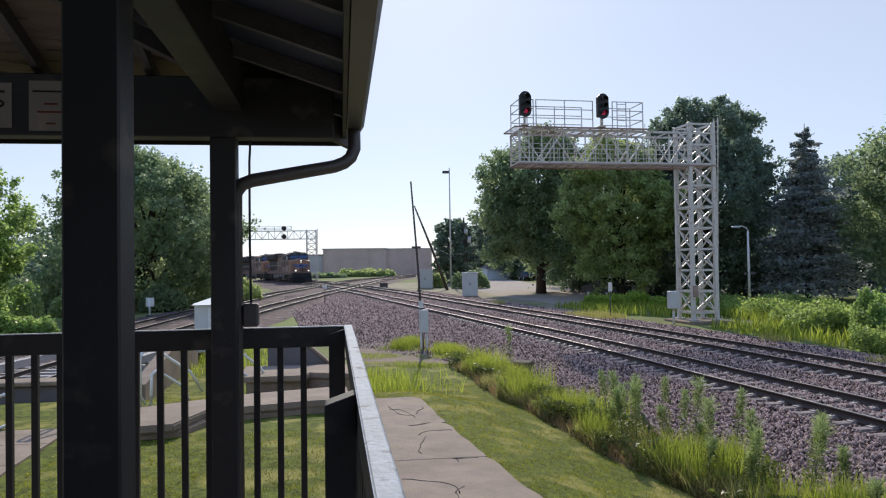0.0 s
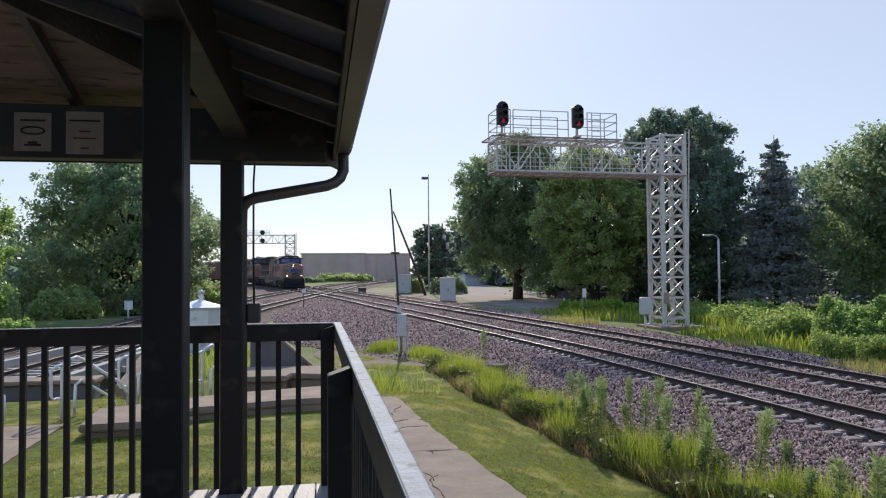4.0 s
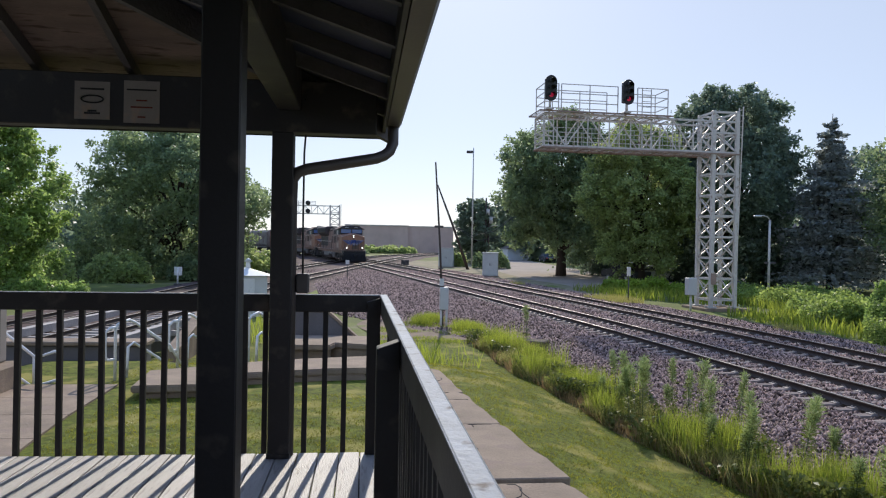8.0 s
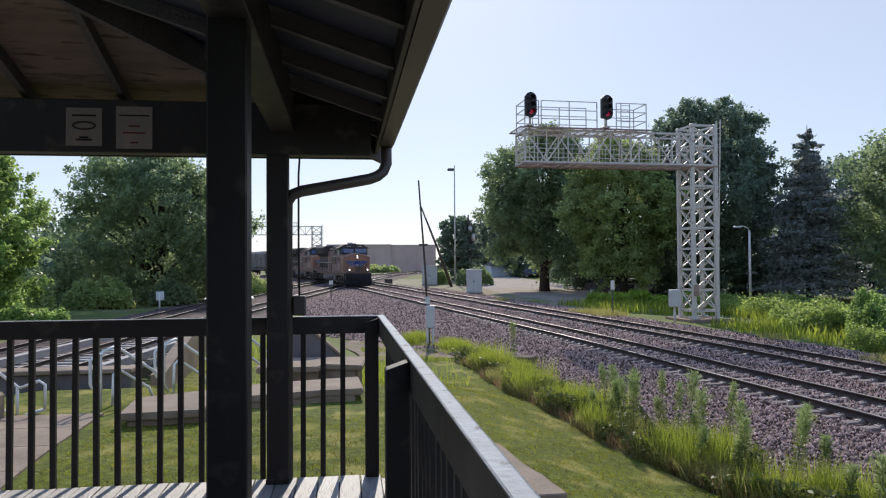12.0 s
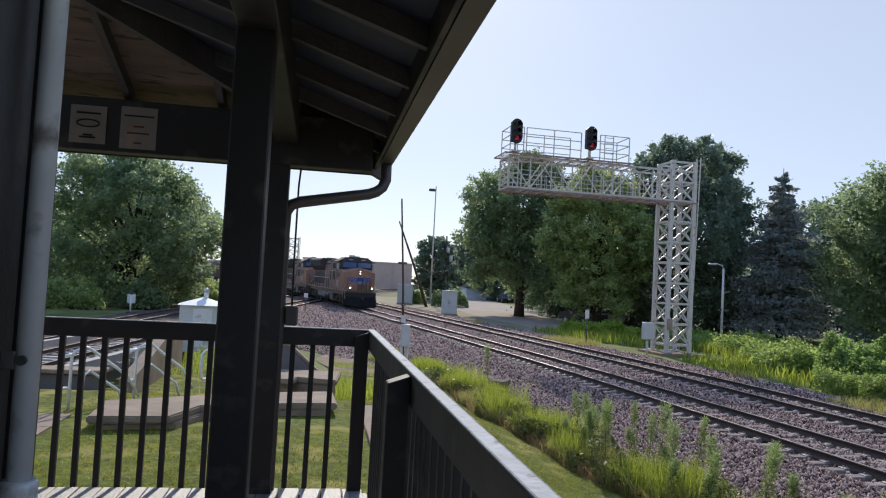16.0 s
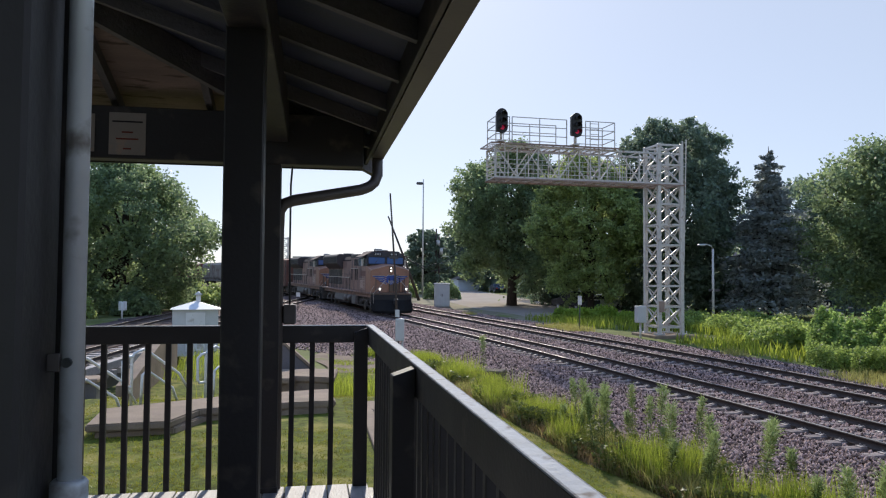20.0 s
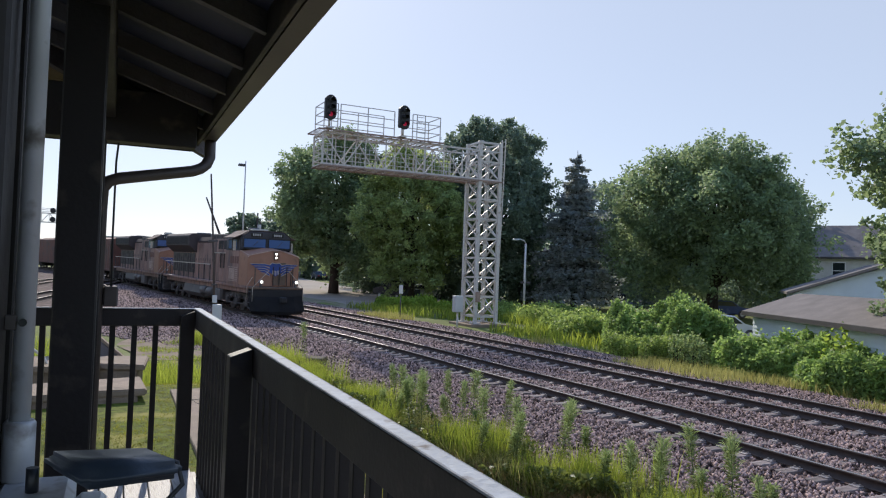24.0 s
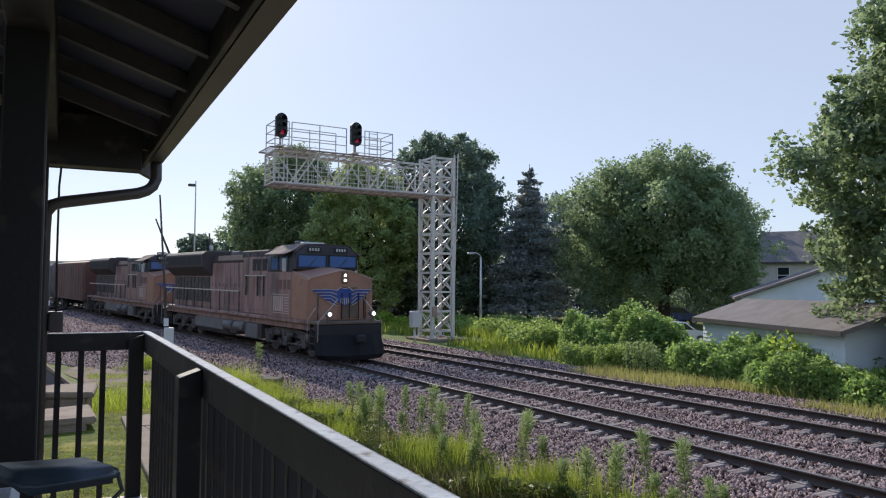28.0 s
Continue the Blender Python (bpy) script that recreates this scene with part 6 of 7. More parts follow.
# ---- lineside things ----
def utility_poles():
    z = float(land(29))
    p = thing("utility_pole", pose(4.02, 29.6, z), "thin old wooden pole beside the track with small fittings", "pole", "poles")
    part("shaft", add_tube(bmesh.new(), [(0, 0, -0.4), (-0.17, 0, 3.2), (-0.42, 0.0, 6.77)], 0.05, 10, taper=[0.05, 0.043, 0.032]), M_POLE, p)
    part("crossarm", add_box(bmesh.new(), (-0.42, -0.05, 4.08), (-0.06, 0.03, 4.17), 0.01), M_GUTTER, p)
    part("small_sign", add_box(bmesh.new(), (-0.18, -0.09, 1.7), (0.0, -0.05, 2.0), 0.01), M_GREYBOX, p)
    part("crossarm", add_box(bmesh.new(), (-0.23, -0.07, 2.38), (-0.03, 0.02, 2.44), 0.01), M_GUTTER, p)
    c = thing("signal_case", pose(4.0, 29.3, z), "small light grey electrical case on twin posts", "signal case")
    part("case", add_box(bmesh.new(), (-0.16, -0.12, 0.75), (0.18, 0.12, 1.65), 0.02), M_GREYBOX, c)
    for sx in (-0.1, 0.12):
        part("post", add_cyl(bmesh.new(), (sx, 0, -0.3), (sx, 0, 0.76), 0.045, 10), M_GALV, c)
    z = float(land(85))
    q = thing("leaning_pole", pose(13.1, 85, z), "leaning weathered pole with hanging wires", "pole", "poles")
    part("shaft", add_tube(bmesh.new(), [(0, 0, -0.3), (-1.8, 0, 4.7), (-3.85, 0, 9.9)], 0.16, 10, taper=[0.18, 0.14, 0.08]), M_POLE, q)
    bm = bmesh.new()
    add_tube(bm, [(-1.75, 0, 5.0), (0.5, 0, 4.0), (3.0, 0, 4.6), (5.5, 0, 6.6)], 0.04, 5)
    add_tube(bm, [(-1.75, 0, 5.0), (1.0, 0, 3.4), (5.0, 0, 4.2)], 0.04, 5)
    part("wire", bm, M_BLACKPL, q)
    l = thing("lamp_pole", pose(15.38, 98, float(land(98))), "tall grey lamp pole beside the gravel road", "street lamp", "poles")
    part("shaft", add_tube(bmesh.new(), [(0, 0, -0.3), (0, 0, 16.0)], 0.1, 10, taper=[0.13, 0.07]), M_GALV, l)
    part("lamp_head", add_box(bmesh.new(), (-0.95, -0.2, 15.25), (-0.05, 0.2, 15.6), 0.08), M_GUTTER, l)
    for k, (xx, h) in enumerate(((18.5, 9.7), (18.95, 8.5))):
        u = thing("utility_pole", pose(xx, 106, float(land(106))), "far wooden utility pole among the trees", "pole", "poles")
        part("shaft", add_cyl(bmesh.new(), (0, 0, -0.3), (0.1, 0, h), 0.17, 8, 0.11), M_POLE, u)
        part("transformer", add_cyl(bmesh.new(), (0.35, -0.2, h - 2.6), (0.35, -0.2, h - 1.7), 0.28, 12), M_GALV, u)
        part("lamp_arm", add_tube(bmesh.new(), [(0, 0, h - 3.2), (0.9, 0, h - 2.8), (1.5, 0, h - 2.85)], 0.06, 6), M_GALV, u)
    s = thing("street_lamp", pose(28.3, 47.0, float(land(47))), "grey street lamp with a curved arm", "street lamp", "poles")
    part("shaft", add_tube(bmesh.new(), [(0, 0, -0.3), (0, 0, 5.3)], 0.07, 10, taper=[0.1, 0.07]), M_GALV, s)
    part("arm", add_tube(bmesh.new(), [(0, 0, 5.3), (-0.15, 0, 5.5), (-0.5, 0, 5.6), (-0.75, 0, 5.57)], 0.04, 8), M_GALV, s)
    part("lamp_head", add_box(bmesh.new(), (-1.15, -0.13, 5.48), (-0.6, 0.13, 5.62), 0.05), M_GREYBOX, s)
    part("street_sign", add_box(bmesh.new(), (-0.35, -0.05, 2.3), (0.5, -0.02, 2.45), 0.01), M_GUTTER, s)
    m = thing("marker_post", pose(16.33, 41.5, float(land(41.5))), "short dark post with a small white sign", "marker post")
    part("post", add_cyl(bmesh.new(), (0, 0, -0.3), (0, 0, 1.65), 0.035, 8), M_TRUCK, m)
    part("sign", add_box(bmesh.new(), (-0.12, -0.02, 1.6), (0.12, 0.02, 2.15), 0.01), M_WHITE, m)
    m = thing("marker_post", pose(-0.6, 62.0, float(land(62))), "thin dark marker rod between the tracks", "marker post")
    part("post", add_cyl(bmesh.new(), (0, 0, -0.3), (0, 0, 1.3), 0.04, 8), M_TRUCK, m)
    part("sign", add_box(bmesh.new(), (-0.16, -0.02, 1.3), (0.16, 0.02, 1.65), 0.01), M_WHITE, m)
    m = thing("switch_stand", pose(-11.9, 51.5, float(land(51.5))), "white switch stand with two small white targets on a post", "switch stand")
    part("post", add_cyl(bmesh.new(), (0, 0, 0.1), (0, 0, 1.3), 0.06, 8), M_WHITE, m)
    part("base", add_box(bmesh.new(), (-0.22, -0.18, -0.3), (0.22, 0.18, 0.2), 0.03), M_TRUCK, m)
    for sx in (-1, 1):
        tg = part("target", add_box(bmesh.new(), (0.02, -0.015, 0.75), (0.29, 0.015, 1.35), 0.01), M_WHITE, m)
        tg.rotation_euler = (0, 0, radians(25 if sx > 0 else 155))
    m = thing("timber_baulk", pose(6.15, 24.2, float(land(25)) + 0.2, 0, 0, -30), "old grey timber lying at the ballast edge", "timber")
    part("plank", add_box(bmesh.new(), (-0.85, -0.35, -0.35), (0.85, 0.35, 0.06), 0.03), M_TIE, m)


def cabinet(x, y, w, d, h, label):
    c = thing("equipment_cabinet", pose(x, y, float(land(y)), 0, 0, -12), label, "cabinet", "equipment cabinets")
    part("body", add_box(bmesh.new(), (-w / 2, -d / 2, 0.08), (w / 2, d / 2, h - 0.08), 0.03), M_GREYBOX, c)
    part("roof", add_box(bmesh.new(), (-w / 2 - 0.06, -d / 2 - 0.06, h - 0.08), (w / 2 + 0.06, d / 2 + 0.06, h), 0.02), M_WHITE, c)
    part("plinth", add_box(bmesh.new(), (-w / 2 - 0.1, -d / 2 - 0.1, -0.4), (w / 2 + 0.1, d / 2 + 0.1, 0.08), 0.02), M_CONC, c)
    for sx in (-1, 1):
        dr = part("door", add_box(bmesh.new(), (min(0.02 * sx, sx * (w / 2 - 0.06)), -d / 2 - 0.02, 0.18), (max(0.02 * sx, sx * (w / 2 - 0.06)), -d / 2, h - 0.16), 0.008), M_GREYBOX, c)
        part("handle", add_box(bmesh.new(), (sx * 0.07 - 0.02, -d / 2 - 0.05, h * 0.45), (sx * 0.07 + 0.02, -d / 2 - 0.02, h * 0.55), 0.005), M_GUTTER, dr)


def car(x, y, turn, paint, label, cls="car", scale=1.0):
    c = thing("parked_car", pose(x, y, float(land(y)) + 0.02, 0, 0, turn), label, "car", "parked cars")
    prof = [(-2.2, 0.32), (-2.25, 0.62), (-2.1, 0.82), (-1.1, 0.92), (-0.55, 1.38), (0.75, 1.42), (1.45, 0.98), (2.1, 0.9), (2.22, 0.6), (2.15, 0.32)]
    if cls == "truck":
        prof = [(-2.6, 0.5), (-2.6, 1.05), (-0.9, 1.05), (-0.85, 1.12), (-0.7, 1.75), (0.6, 1.78), (1.2, 1.15), (2.5, 1.05), (2.6, 0.8), (2.55, 0.45)]
    bm = bmesh.new()
    add_prism(bm, prof, -0.86, 0.86, 0.05)
    part("body", bm, paint, c)
    up = 0.3 if cls == "truck" else 0.0
    for sy in (-1, 1):
        w = bmesh.new()
        pts = [(-0.98, 0.96 + up * 0.6), (-0.5, 1.31 + up), (0.68, 1.35 + up), (1.22, 1.0 + up * 0.5)] if cls == "car" else [(-0.6, 1.2), (-0.52, 1.66), (0.52, 1.68), (0.95, 1.22)]
        add_prism(w, pts, sy * 0.862, sy * 0.875)
        part("side_window", w, M_PANE, c)
        for xx in (-1.4, 1.4):
            wh = part("wheel", add_cyl(bmesh.new(), (xx, sy * 0.7, 0.33), (xx, sy * 0.9, 0.33), 0.33, 18), M_TRUCK, c)
            part("rim", add_cyl(bmesh.new(), (xx, sy * 0.9, 0.33), (xx, sy * 0.91, 0.33), 0.2, 14), M_GALV, wh)
    for x0, x1, z0, z1 in ((-1.08, -0.6, 0.96, 1.34), (0.82, 1.4, 1.38, 1.02)):
        w = bmesh.new()
        f = w.faces.new([w.verts.new(v) for v in ((x0, -0.75, z0 + up), (x0, 0.75, z0 + up), (x1, 0.66, z1 + up), (x1, -0.66, z1 + up))])
        bmesh.ops.solidify(w, geom=[f], thickness=0.02)
        part("windscreen", w, M_PANE, c)
    for sy in (-0.62, 0.62):
        part("headlight", add_box(bmesh.new(), (2.12, sy - 0.16, 0.62), (2.2, sy + 0.16, 0.76), 0.02), M_GALV, c)
        part("tail_light", add_box(bmesh.new(), (-2.26, sy - 0.14, 0.62), (-2.18, sy + 0.14, 0.8), 0.02), M_REDP, c)
    return c


def clapboards(parent, x0, x1, y, z0, z1, material, step=0.16, facing=-1):
    """Lapped boards on a wall that faces along y."""
    n = int((z1 - z0) / step)
    for i in range(n):
        za = z0 + i * step
        bm = bmesh.new()
        add_prism_yz(bm, [(y, za), (y + facing * 0.045, za), (y + facing * 0.008, za + step), (y, za + step)], x0, x1)
        part("clapboard", bm, material, parent)


def window_unit(parent, x, y, z, w, h, facing=-1):
    fr = part("window", add_box(bmesh.new(), (x - w / 2 - 0.08, min(y, y + facing * 0.06), z - 0.08), (x + w / 2 + 0.08, max(y, y + facing * 0.06), z + h + 0.08), 0.01), M_WHITE, parent)
    part("pane", add_box(bmesh.new(), (x - w / 2, min(y + facing * 0.05, y + facing * 0.075), z), (x + w / 2, max(y + facing * 0.05, y + facing * 0.075), z + h), 0.0), M_PANE, fr)
    part("sash_bar", add_box(bmesh.new(), (x - w / 2, min(y + facing * 0.07, y + facing * 0.09), z + h / 2 - 0.03), (x + w / 2, max(y + facing * 0.07, y + facing * 0.09), z + h / 2 + 0.03), 0.0), M_WHITE, fr)


def house(x, y, turn, w, d, h, rise, wall, roof, label, category="house", windows=(), boards=False, name="house", hip=False, lift=0.0):
    """A gabled or hipped building: front wall along x at y = 0, its roof ridge along x."""
    H = thing(name, pose(x, y, float(land(y)) + lift, 0, 0, turn), label, category)
    part("wall", add_box(bmesh.new(), (-w / 2, 0, -0.5), (w / 2, d, h), 0.01), wall, H)
    bm = bmesh.new()
    o = 0.35
    if hip:
        k = min(d / 2, w / 3)
        base = [(-w / 2 - o, -o, h), (w / 2 + o, -o, h), (w / 2 + o, d + o, h), (-w / 2 - o, d + o, h)]
        top = [(-w / 2 + k, d / 2, h + rise), (w / 2 - k, d / 2, h + rise)]
        v = [bm.verts.new(q) for q in base + top]
        for f in ((0, 1, 5, 4), (2, 3, 4, 5), (1, 2, 5), (3, 0, 4), (3, 2, 1, 0)):
            bm.faces.new([v[i] for i in f])
    else:
        add_prism_yz(bm, [(-o, h - 0.08), (d / 2, h + rise), (d + o, h - 0.08), (d + o, h + 0.06), (d / 2, h + rise + 0.16), (-o, h + 0.06)], -w / 2 - o, w / 2 + o)
        g = bmesh.new()
        add_prism_yz(g, [(0, h), (d / 2, h + rise - 0.05), (d, h)], -w / 2 + 0.002, w / 2 - 0.002)
        part("gable", g, wall, H)
    part("roof", bm, roof, H)
    part("fascia", add_box(bmesh.new(), (-w / 2 - o, -o - 0.03, h - 0.12), (w / 2 + o, -o, h + 0.05), 0.0), M_GUTTER, H)
    if boards:
        clapboards(H, -w / 2, w / 2, 0.0, 0.0, h - 0.02, wall)
    for wx, wz, ww, wh in windows:
        window_unit(H, wx, -0.001 if not boards else -0.03, wz, ww, wh)
    return H


def build_buildings():
    # warehouse far down the line
    Wh = thing("warehouse", pose(0, 215, -0.85, 0, 0, 0), "long low tan warehouse beyond the crossing", "warehouse")
    part("wall", add_box(bmesh.new(), (-4.6, 0, -1), (13.8, 40, 8.0), 0.0), M_BRICKW, Wh)
    part("wall", add_box(bmesh.new(), (13.802, 1.5, -1), (27.4, 40, 7.9), 0.0), M_BRICKW, Wh)
    part("parapet", add_box(bmesh.new(), (-4.9, -0.2, 8.0), (14.0, 40, 8.3), 0.0), M_HOUSEW, Wh)
    part("parapet", add_box(bmesh.new(), (14.0, 1.3, 7.9), (27.7, 40, 8.2), 0.0), M_HOUSEW, Wh)
    for k in range(8):
        x = -4.2 + 4.3 * k
        part("pilaster", add_box(bmesh.new(), (x, -0.22 if x < 13 else 1.25, -1), (x + 0.4, 0.0 if x < 13 else 1.5, 7.9), 0.0), M_BRICKW, Wh)
    Wg = thing("warehouse", pose(-9.8, 218, -0.85), "grey blue steel shed beside the warehouse", "warehouse")
    part("wall", add_box(bmesh.new(), (0, 0, -1), (5.0, 30, 6.4), 0.0), M_GREYBOX, Wg)
    part("roof", add_box(bmesh.new(), (-0.3, -0.3, 6.4), (5.1, 30, 6.7), 0.0), M_HARB, Wg)
    house(28.2, 124, 0, 5.2, 7, 1.85, 0.95, M_SIDING, M_ROOFTAN, "small white garage at the end of the gravel road", "garage", name="garage", hip=True, lift=0.2)
    # white garage beside the bushes, its wall towards the tracks
    house(23.25, 18.05, -112, 9.5, 4.2, 2.05, 0.72, M_SIDING, M_ROOFTAN, "white clapboard garage with a grey brown shingle roof behind the bushes", "garage", boards=True, name="garage")
    gx, gy, gt = 43.7, 24.75, 43
    N = house(gx, gy, gt, 8.0, 9.0, 2.75, 1.65, M_SIDING, M_ROOFTAN, "white clapboard house with a low gable behind the garage", "house")
    for i in range(27):
        z = 0.16 * i
        k = 0.0 if z + 0.16 < 2.75 else (z + 0.16 - 2.75) / 1.6 * 4.5
        if k > 4.3:
            break
        part("clapboard", add_prism(bmesh.new(), [(-4.0, z), (-4.03, z), (-4.008, z + 0.16), (-4.0, z + 0.16)], k + 0.02, 8.98 - k), M_SIDING, N)
    fr = part("window", add_box(bmesh.new(), (-4.07, 5.6, 2.05), (-4.0, 6.9, 2.6), 0.01), M_WHITE, N)
    part("pane", add_box(bmesh.new(), (-4.085, 5.7, 2.13), (-4.06, 6.8, 2.52), 0.0), M_PANE, fr)
    house(64, 45, -60, 10, 9, 5.6, 3.2, M_HOUSEW, M_ROOFTAN, "tall pale house with a steep roof behind the trees", "house", windows=((-2.6, 3.6, 1.0, 1.5), (1.8, 3.6, 1.0, 1.5), (-2.6, 0.9, 1.0, 1.5)))
    house(56, 78, -35, 11, 9, 5.2, 3.0, M_HOUSE, M_ROOFTAN, "brown two storey house in the shade of the trees", "house", windows=((-3, 0.9, 1.1, 1.5), (0, 0.9, 1.1, 1.5), (3, 0.9, 1.1, 1.5), (-2, 3.3, 1.0, 1.4), (2, 3.3, 1.0, 1.4)))
    house(72, 66, -45, 11, 9, 5.0, 2.8, M_HOUSE, M_ROOFTAN, "brown house behind the wide maple", "house", windows=((-3, 0.9, 1.1, 1.5), (0, 0.9, 1.1, 1.5), (3, 0.9, 1.1, 1.5)))
    # white shed by the crossing tracks
    S = thing("signal_shed", pose(-4.58, 33.8, float(land(33.8)), 0, 0, 8), "small white metal shed with a low peaked roof and vent", "shed")
    part("wall", add_box(bmesh.new(), (-0.95, -0.9, -0.2), (0.95, 0.9, 1.84), 0.02), M_GREYBOX, S)
    bm = bmesh.new()
    v = [bm.verts.new(q) for q in ((-1.05, -1.02, 1.82), (1.05, -1.02, 1.82), (1.05, 1.02, 1.82), (-1.05, 1.02, 1.82), (0, 0, 2.17))]
    for f in ((0, 1, 4), (1, 2, 4), (2, 3, 4), (3, 0, 4), (3, 2, 1, 0)):
        bm.faces.new([v[i] for i in f])
    part("roof", bm, M_WHITE, S)
    vent = part("vent", add_cyl(bmesh.new(), (0.1, 0, 2.05), (0.1, 0, 2.42), 0.1, 12), M_WHITE, S)
    part("vent_cap", add_cyl(bmesh.new(), (0.1, 0, 2.42), (0.1, 0, 2.58), 0.2, 12, 0.03), M_GREYBOX, vent)
    part("door", add_box(bmesh.new(), (-0.4, -0.93, 0.0), (0.4, -0.9, 1.68), 0.01), M_WHITE, S)


def pipe_rail(name, m, pts_list, label):
    r = thing(name, m, label, "handrail", "white handrails")
    for pts in pts_list:
        part("rail", add_tube(bmesh.new(), pts, 0.03, 8), M_WHITE, r)


def build_left_side():
    # concrete ledges of an old platform
    def slab(name, pts, z0, z1, label):
        t = thing(name, Matrix(), label, "ledge", "concrete ledges", "structure")
        cx, cy = sum(p[0] for p in pts) / len(pts), sum(p[1] for p in pts) / len(pts)
        for nm, za, zb, k in (("slab", z1 - 0.13, z1, 0.0), ("base", z0, z1 - 0.13, 0.16)):
            ring = [(x + (cx - x) * k / math.hypot(cx - x, cy - y), y + (cy - y) * k / math.hypot(cx - x, cy - y)) for x, y in pts]
            bm = bmesh.new()
            lo, hi = [bm.verts.new((x, y, za)) for x, y in ring], [bm.verts.new((x, y, zb)) for x, y in ring]
            bm.faces.new(lo[::-1])
            bm.faces.new(hi)
            n = len(ring)
            for i in range(n):
                bm.faces.new((lo[i], lo[(i + 1) % n], hi[(i + 1) % n], hi[i]))
            bmesh.ops.recalc_face_normals(bm, faces=bm.faces[:])
            bmesh.ops.bevel(bm, geom=bm.edges[:], offset=0.025, segments=2, affect='EDGES')
            part(nm, bm, M_CONC, t)

    slab("concrete_ledge", [(-3.17, 12.75), (-1.88, 12.9), (-1.55, 14.0), (0.1, 14.5), (0.97, 14.6), (0.9, 16.2), (-1.1, 15.6), (-3.3, 14.3)], -1.7, -1.04, "long low concrete ledge with a broken edge on the lawn")
    slab("concrete_ledge", [(-1.4, 16.9), (0.0, 16.9), (0.1, 17.3), (1.0, 16.9), (1.15, 18.6), (-1.5, 18.8)], -1.7, -0.9, "raised concrete step behind the ledge")
    # curved footpath
    t = thing("footpath", Matrix(), "pale concrete footpath curving to the steps", "footpath", kind="structure")
    ed = [(-9.0, 6.0, -3.1), (-9.2, 8.5, -3.45), (-9.4, 10.2, -3.62), (-9.4, 11.6, -3.72), (-9.3, 12.9, -3.75), (-9.2, 14.05, -3.78)]
    for (l0, y0, r0), (l1, y1, r1) in zip(ed, ed[1:]):
        bm = bmesh.new()
        v = [(l0, y0), (r0, y0), (r1, y1 - 0.02), (l1, y1 - 0.02)]
        hi = [bm.verts.new((x, y, -1.25)) for x, y in v]
        lo = [bm.verts.new((x, y, -1.5)) for x, y in v]
        bm.faces.new(hi)
        for i in range(4):
            bm.faces.new((lo[i], lo[(i + 1) % 4], hi[(i + 1) % 4], hi[i]))
        part("slab", bm, M_CONC, t)
    # white handrails by the steps
    W = "white painted tubular handrail beside the concrete steps"
    for x, y in ((-4.0, 14.6), (-3.15, 15.9), (-1.75, 16.4)):
        h = -1.3
        pipe_rail("handrail", pose(x, y, h), [
            [(-0.02, 0, -0.15), (-0.02, 0, 1.0), (0.02, 0, 1.1), (0.14, 0.3, 1.16), (0.22, 0.4, 1.1), (0.75, 1.0, 0.55), (0.95, 1.2, 0.1)],
            [(-0.02, 0, 0.42), (-0.14, -0.1, 0.42), (-0.17, -0.12, 0.5), (-0.17, -0.12, 0.95), (-0.1, -0.08, 1.03), (0.0, 0, 1.05)],
            [(0.1, 0.3, -0.1), (0.12, 0.32, 0.62), (0.2, 0.4, 0.7), (0.62, 0.95, 0.25), (0.72, 1.05, -0.1)]], W)
    pipe_rail("handrail", pose(-5.0, 14.3, -1.3), [[(0.1, 0, 0.1), (0.1, 0, 0.55), (0.0, 0, 0.62), (-0.35, 0, 0.5), (-1.2, 0, 1.2)], [(0.1, 0, 0.1), (-0.4, 0, -0.05), (-1.3, 0, 0.6)], [(-0.38, 0, -0.1), (-0.38, 0, 0.52)]], W)
    c = thing("utility_cabinet", pose(-6.4, 13.4, -1.25), "beige utility cabinet at the footpath's edge", "cabinet")
    part("body", add_box(bmesh.new(), (-0.9, -0.5, 0.45), (0.72, 0.5, 1.55), 0.03), M_HOUSE, c)
    part("plinth", add_box(bmesh.new(), (-1.0, -0.6, -0.2), (0.95, 0.6, 0.45), 0.05), M_CONC, c)
    part("label_plate", add_box(bmesh.new(), (0.4, -0.515, 0.6), (0.68, -0.5, 0.85), 0.0), M_INK, c)
    # deck bridge of the crossing track
    b = thing("track_bridge", Matrix(), "open timber deck of a short track bridge with grey guard timbers", "bridge", kind="structure")
    for off, z0, z1, wd in ((1.95, -1.78, -1.52, 0.28), (-1.95, -1.78, -1.52, 0.28), (1.6, -2.5, -1.86, 0.35), (-1.6, -2.5, -1.86, 0.35)):
        p, q = LINE_B(17, off), LINE_B(36, off)
        part("guard_timber" if z1 > -1.8 else "girder", add_bar(bmesh.new(), (p[0], p[1], (z0 + z1) / 2), (q[0], q[1], (z0 + z1) / 2), wd, z1 - z0), M_BRTIE if z1 > -1.8 else M_HARB, b)
    tie = bpy.data.meshes.new("bridge_tie")
    bm = add_box(bmesh.new(), (-2.3, -0.12, -0.2), (2.3, 0.12, 0.0), 0.01)
    bm.to_mesh(tie)
    bm.free()
    tie.materials.append(M_BRTIE)
    part("abutment", add_box(bmesh.new(), (-9.6, 17.55, -3.4), (-4.3, 18.05, -1.02), 0.03), M_HARB, b, "grey concrete abutment wall")
    part("abutment_coping", add_box(bmesh.new(), (-9.7, 17.45, -1.02), (-4.25, 18.15, -0.92), 0.02), M_CONC, b)
    for k in range(25):
        p = LINE_B(18.4 + 0.75 * k)
        ob = new("bridge_tie", tie)
        ob.parent = b
        ob.matrix_basis = pose(p[0], p[1], -1.79, 0, 0, -6)
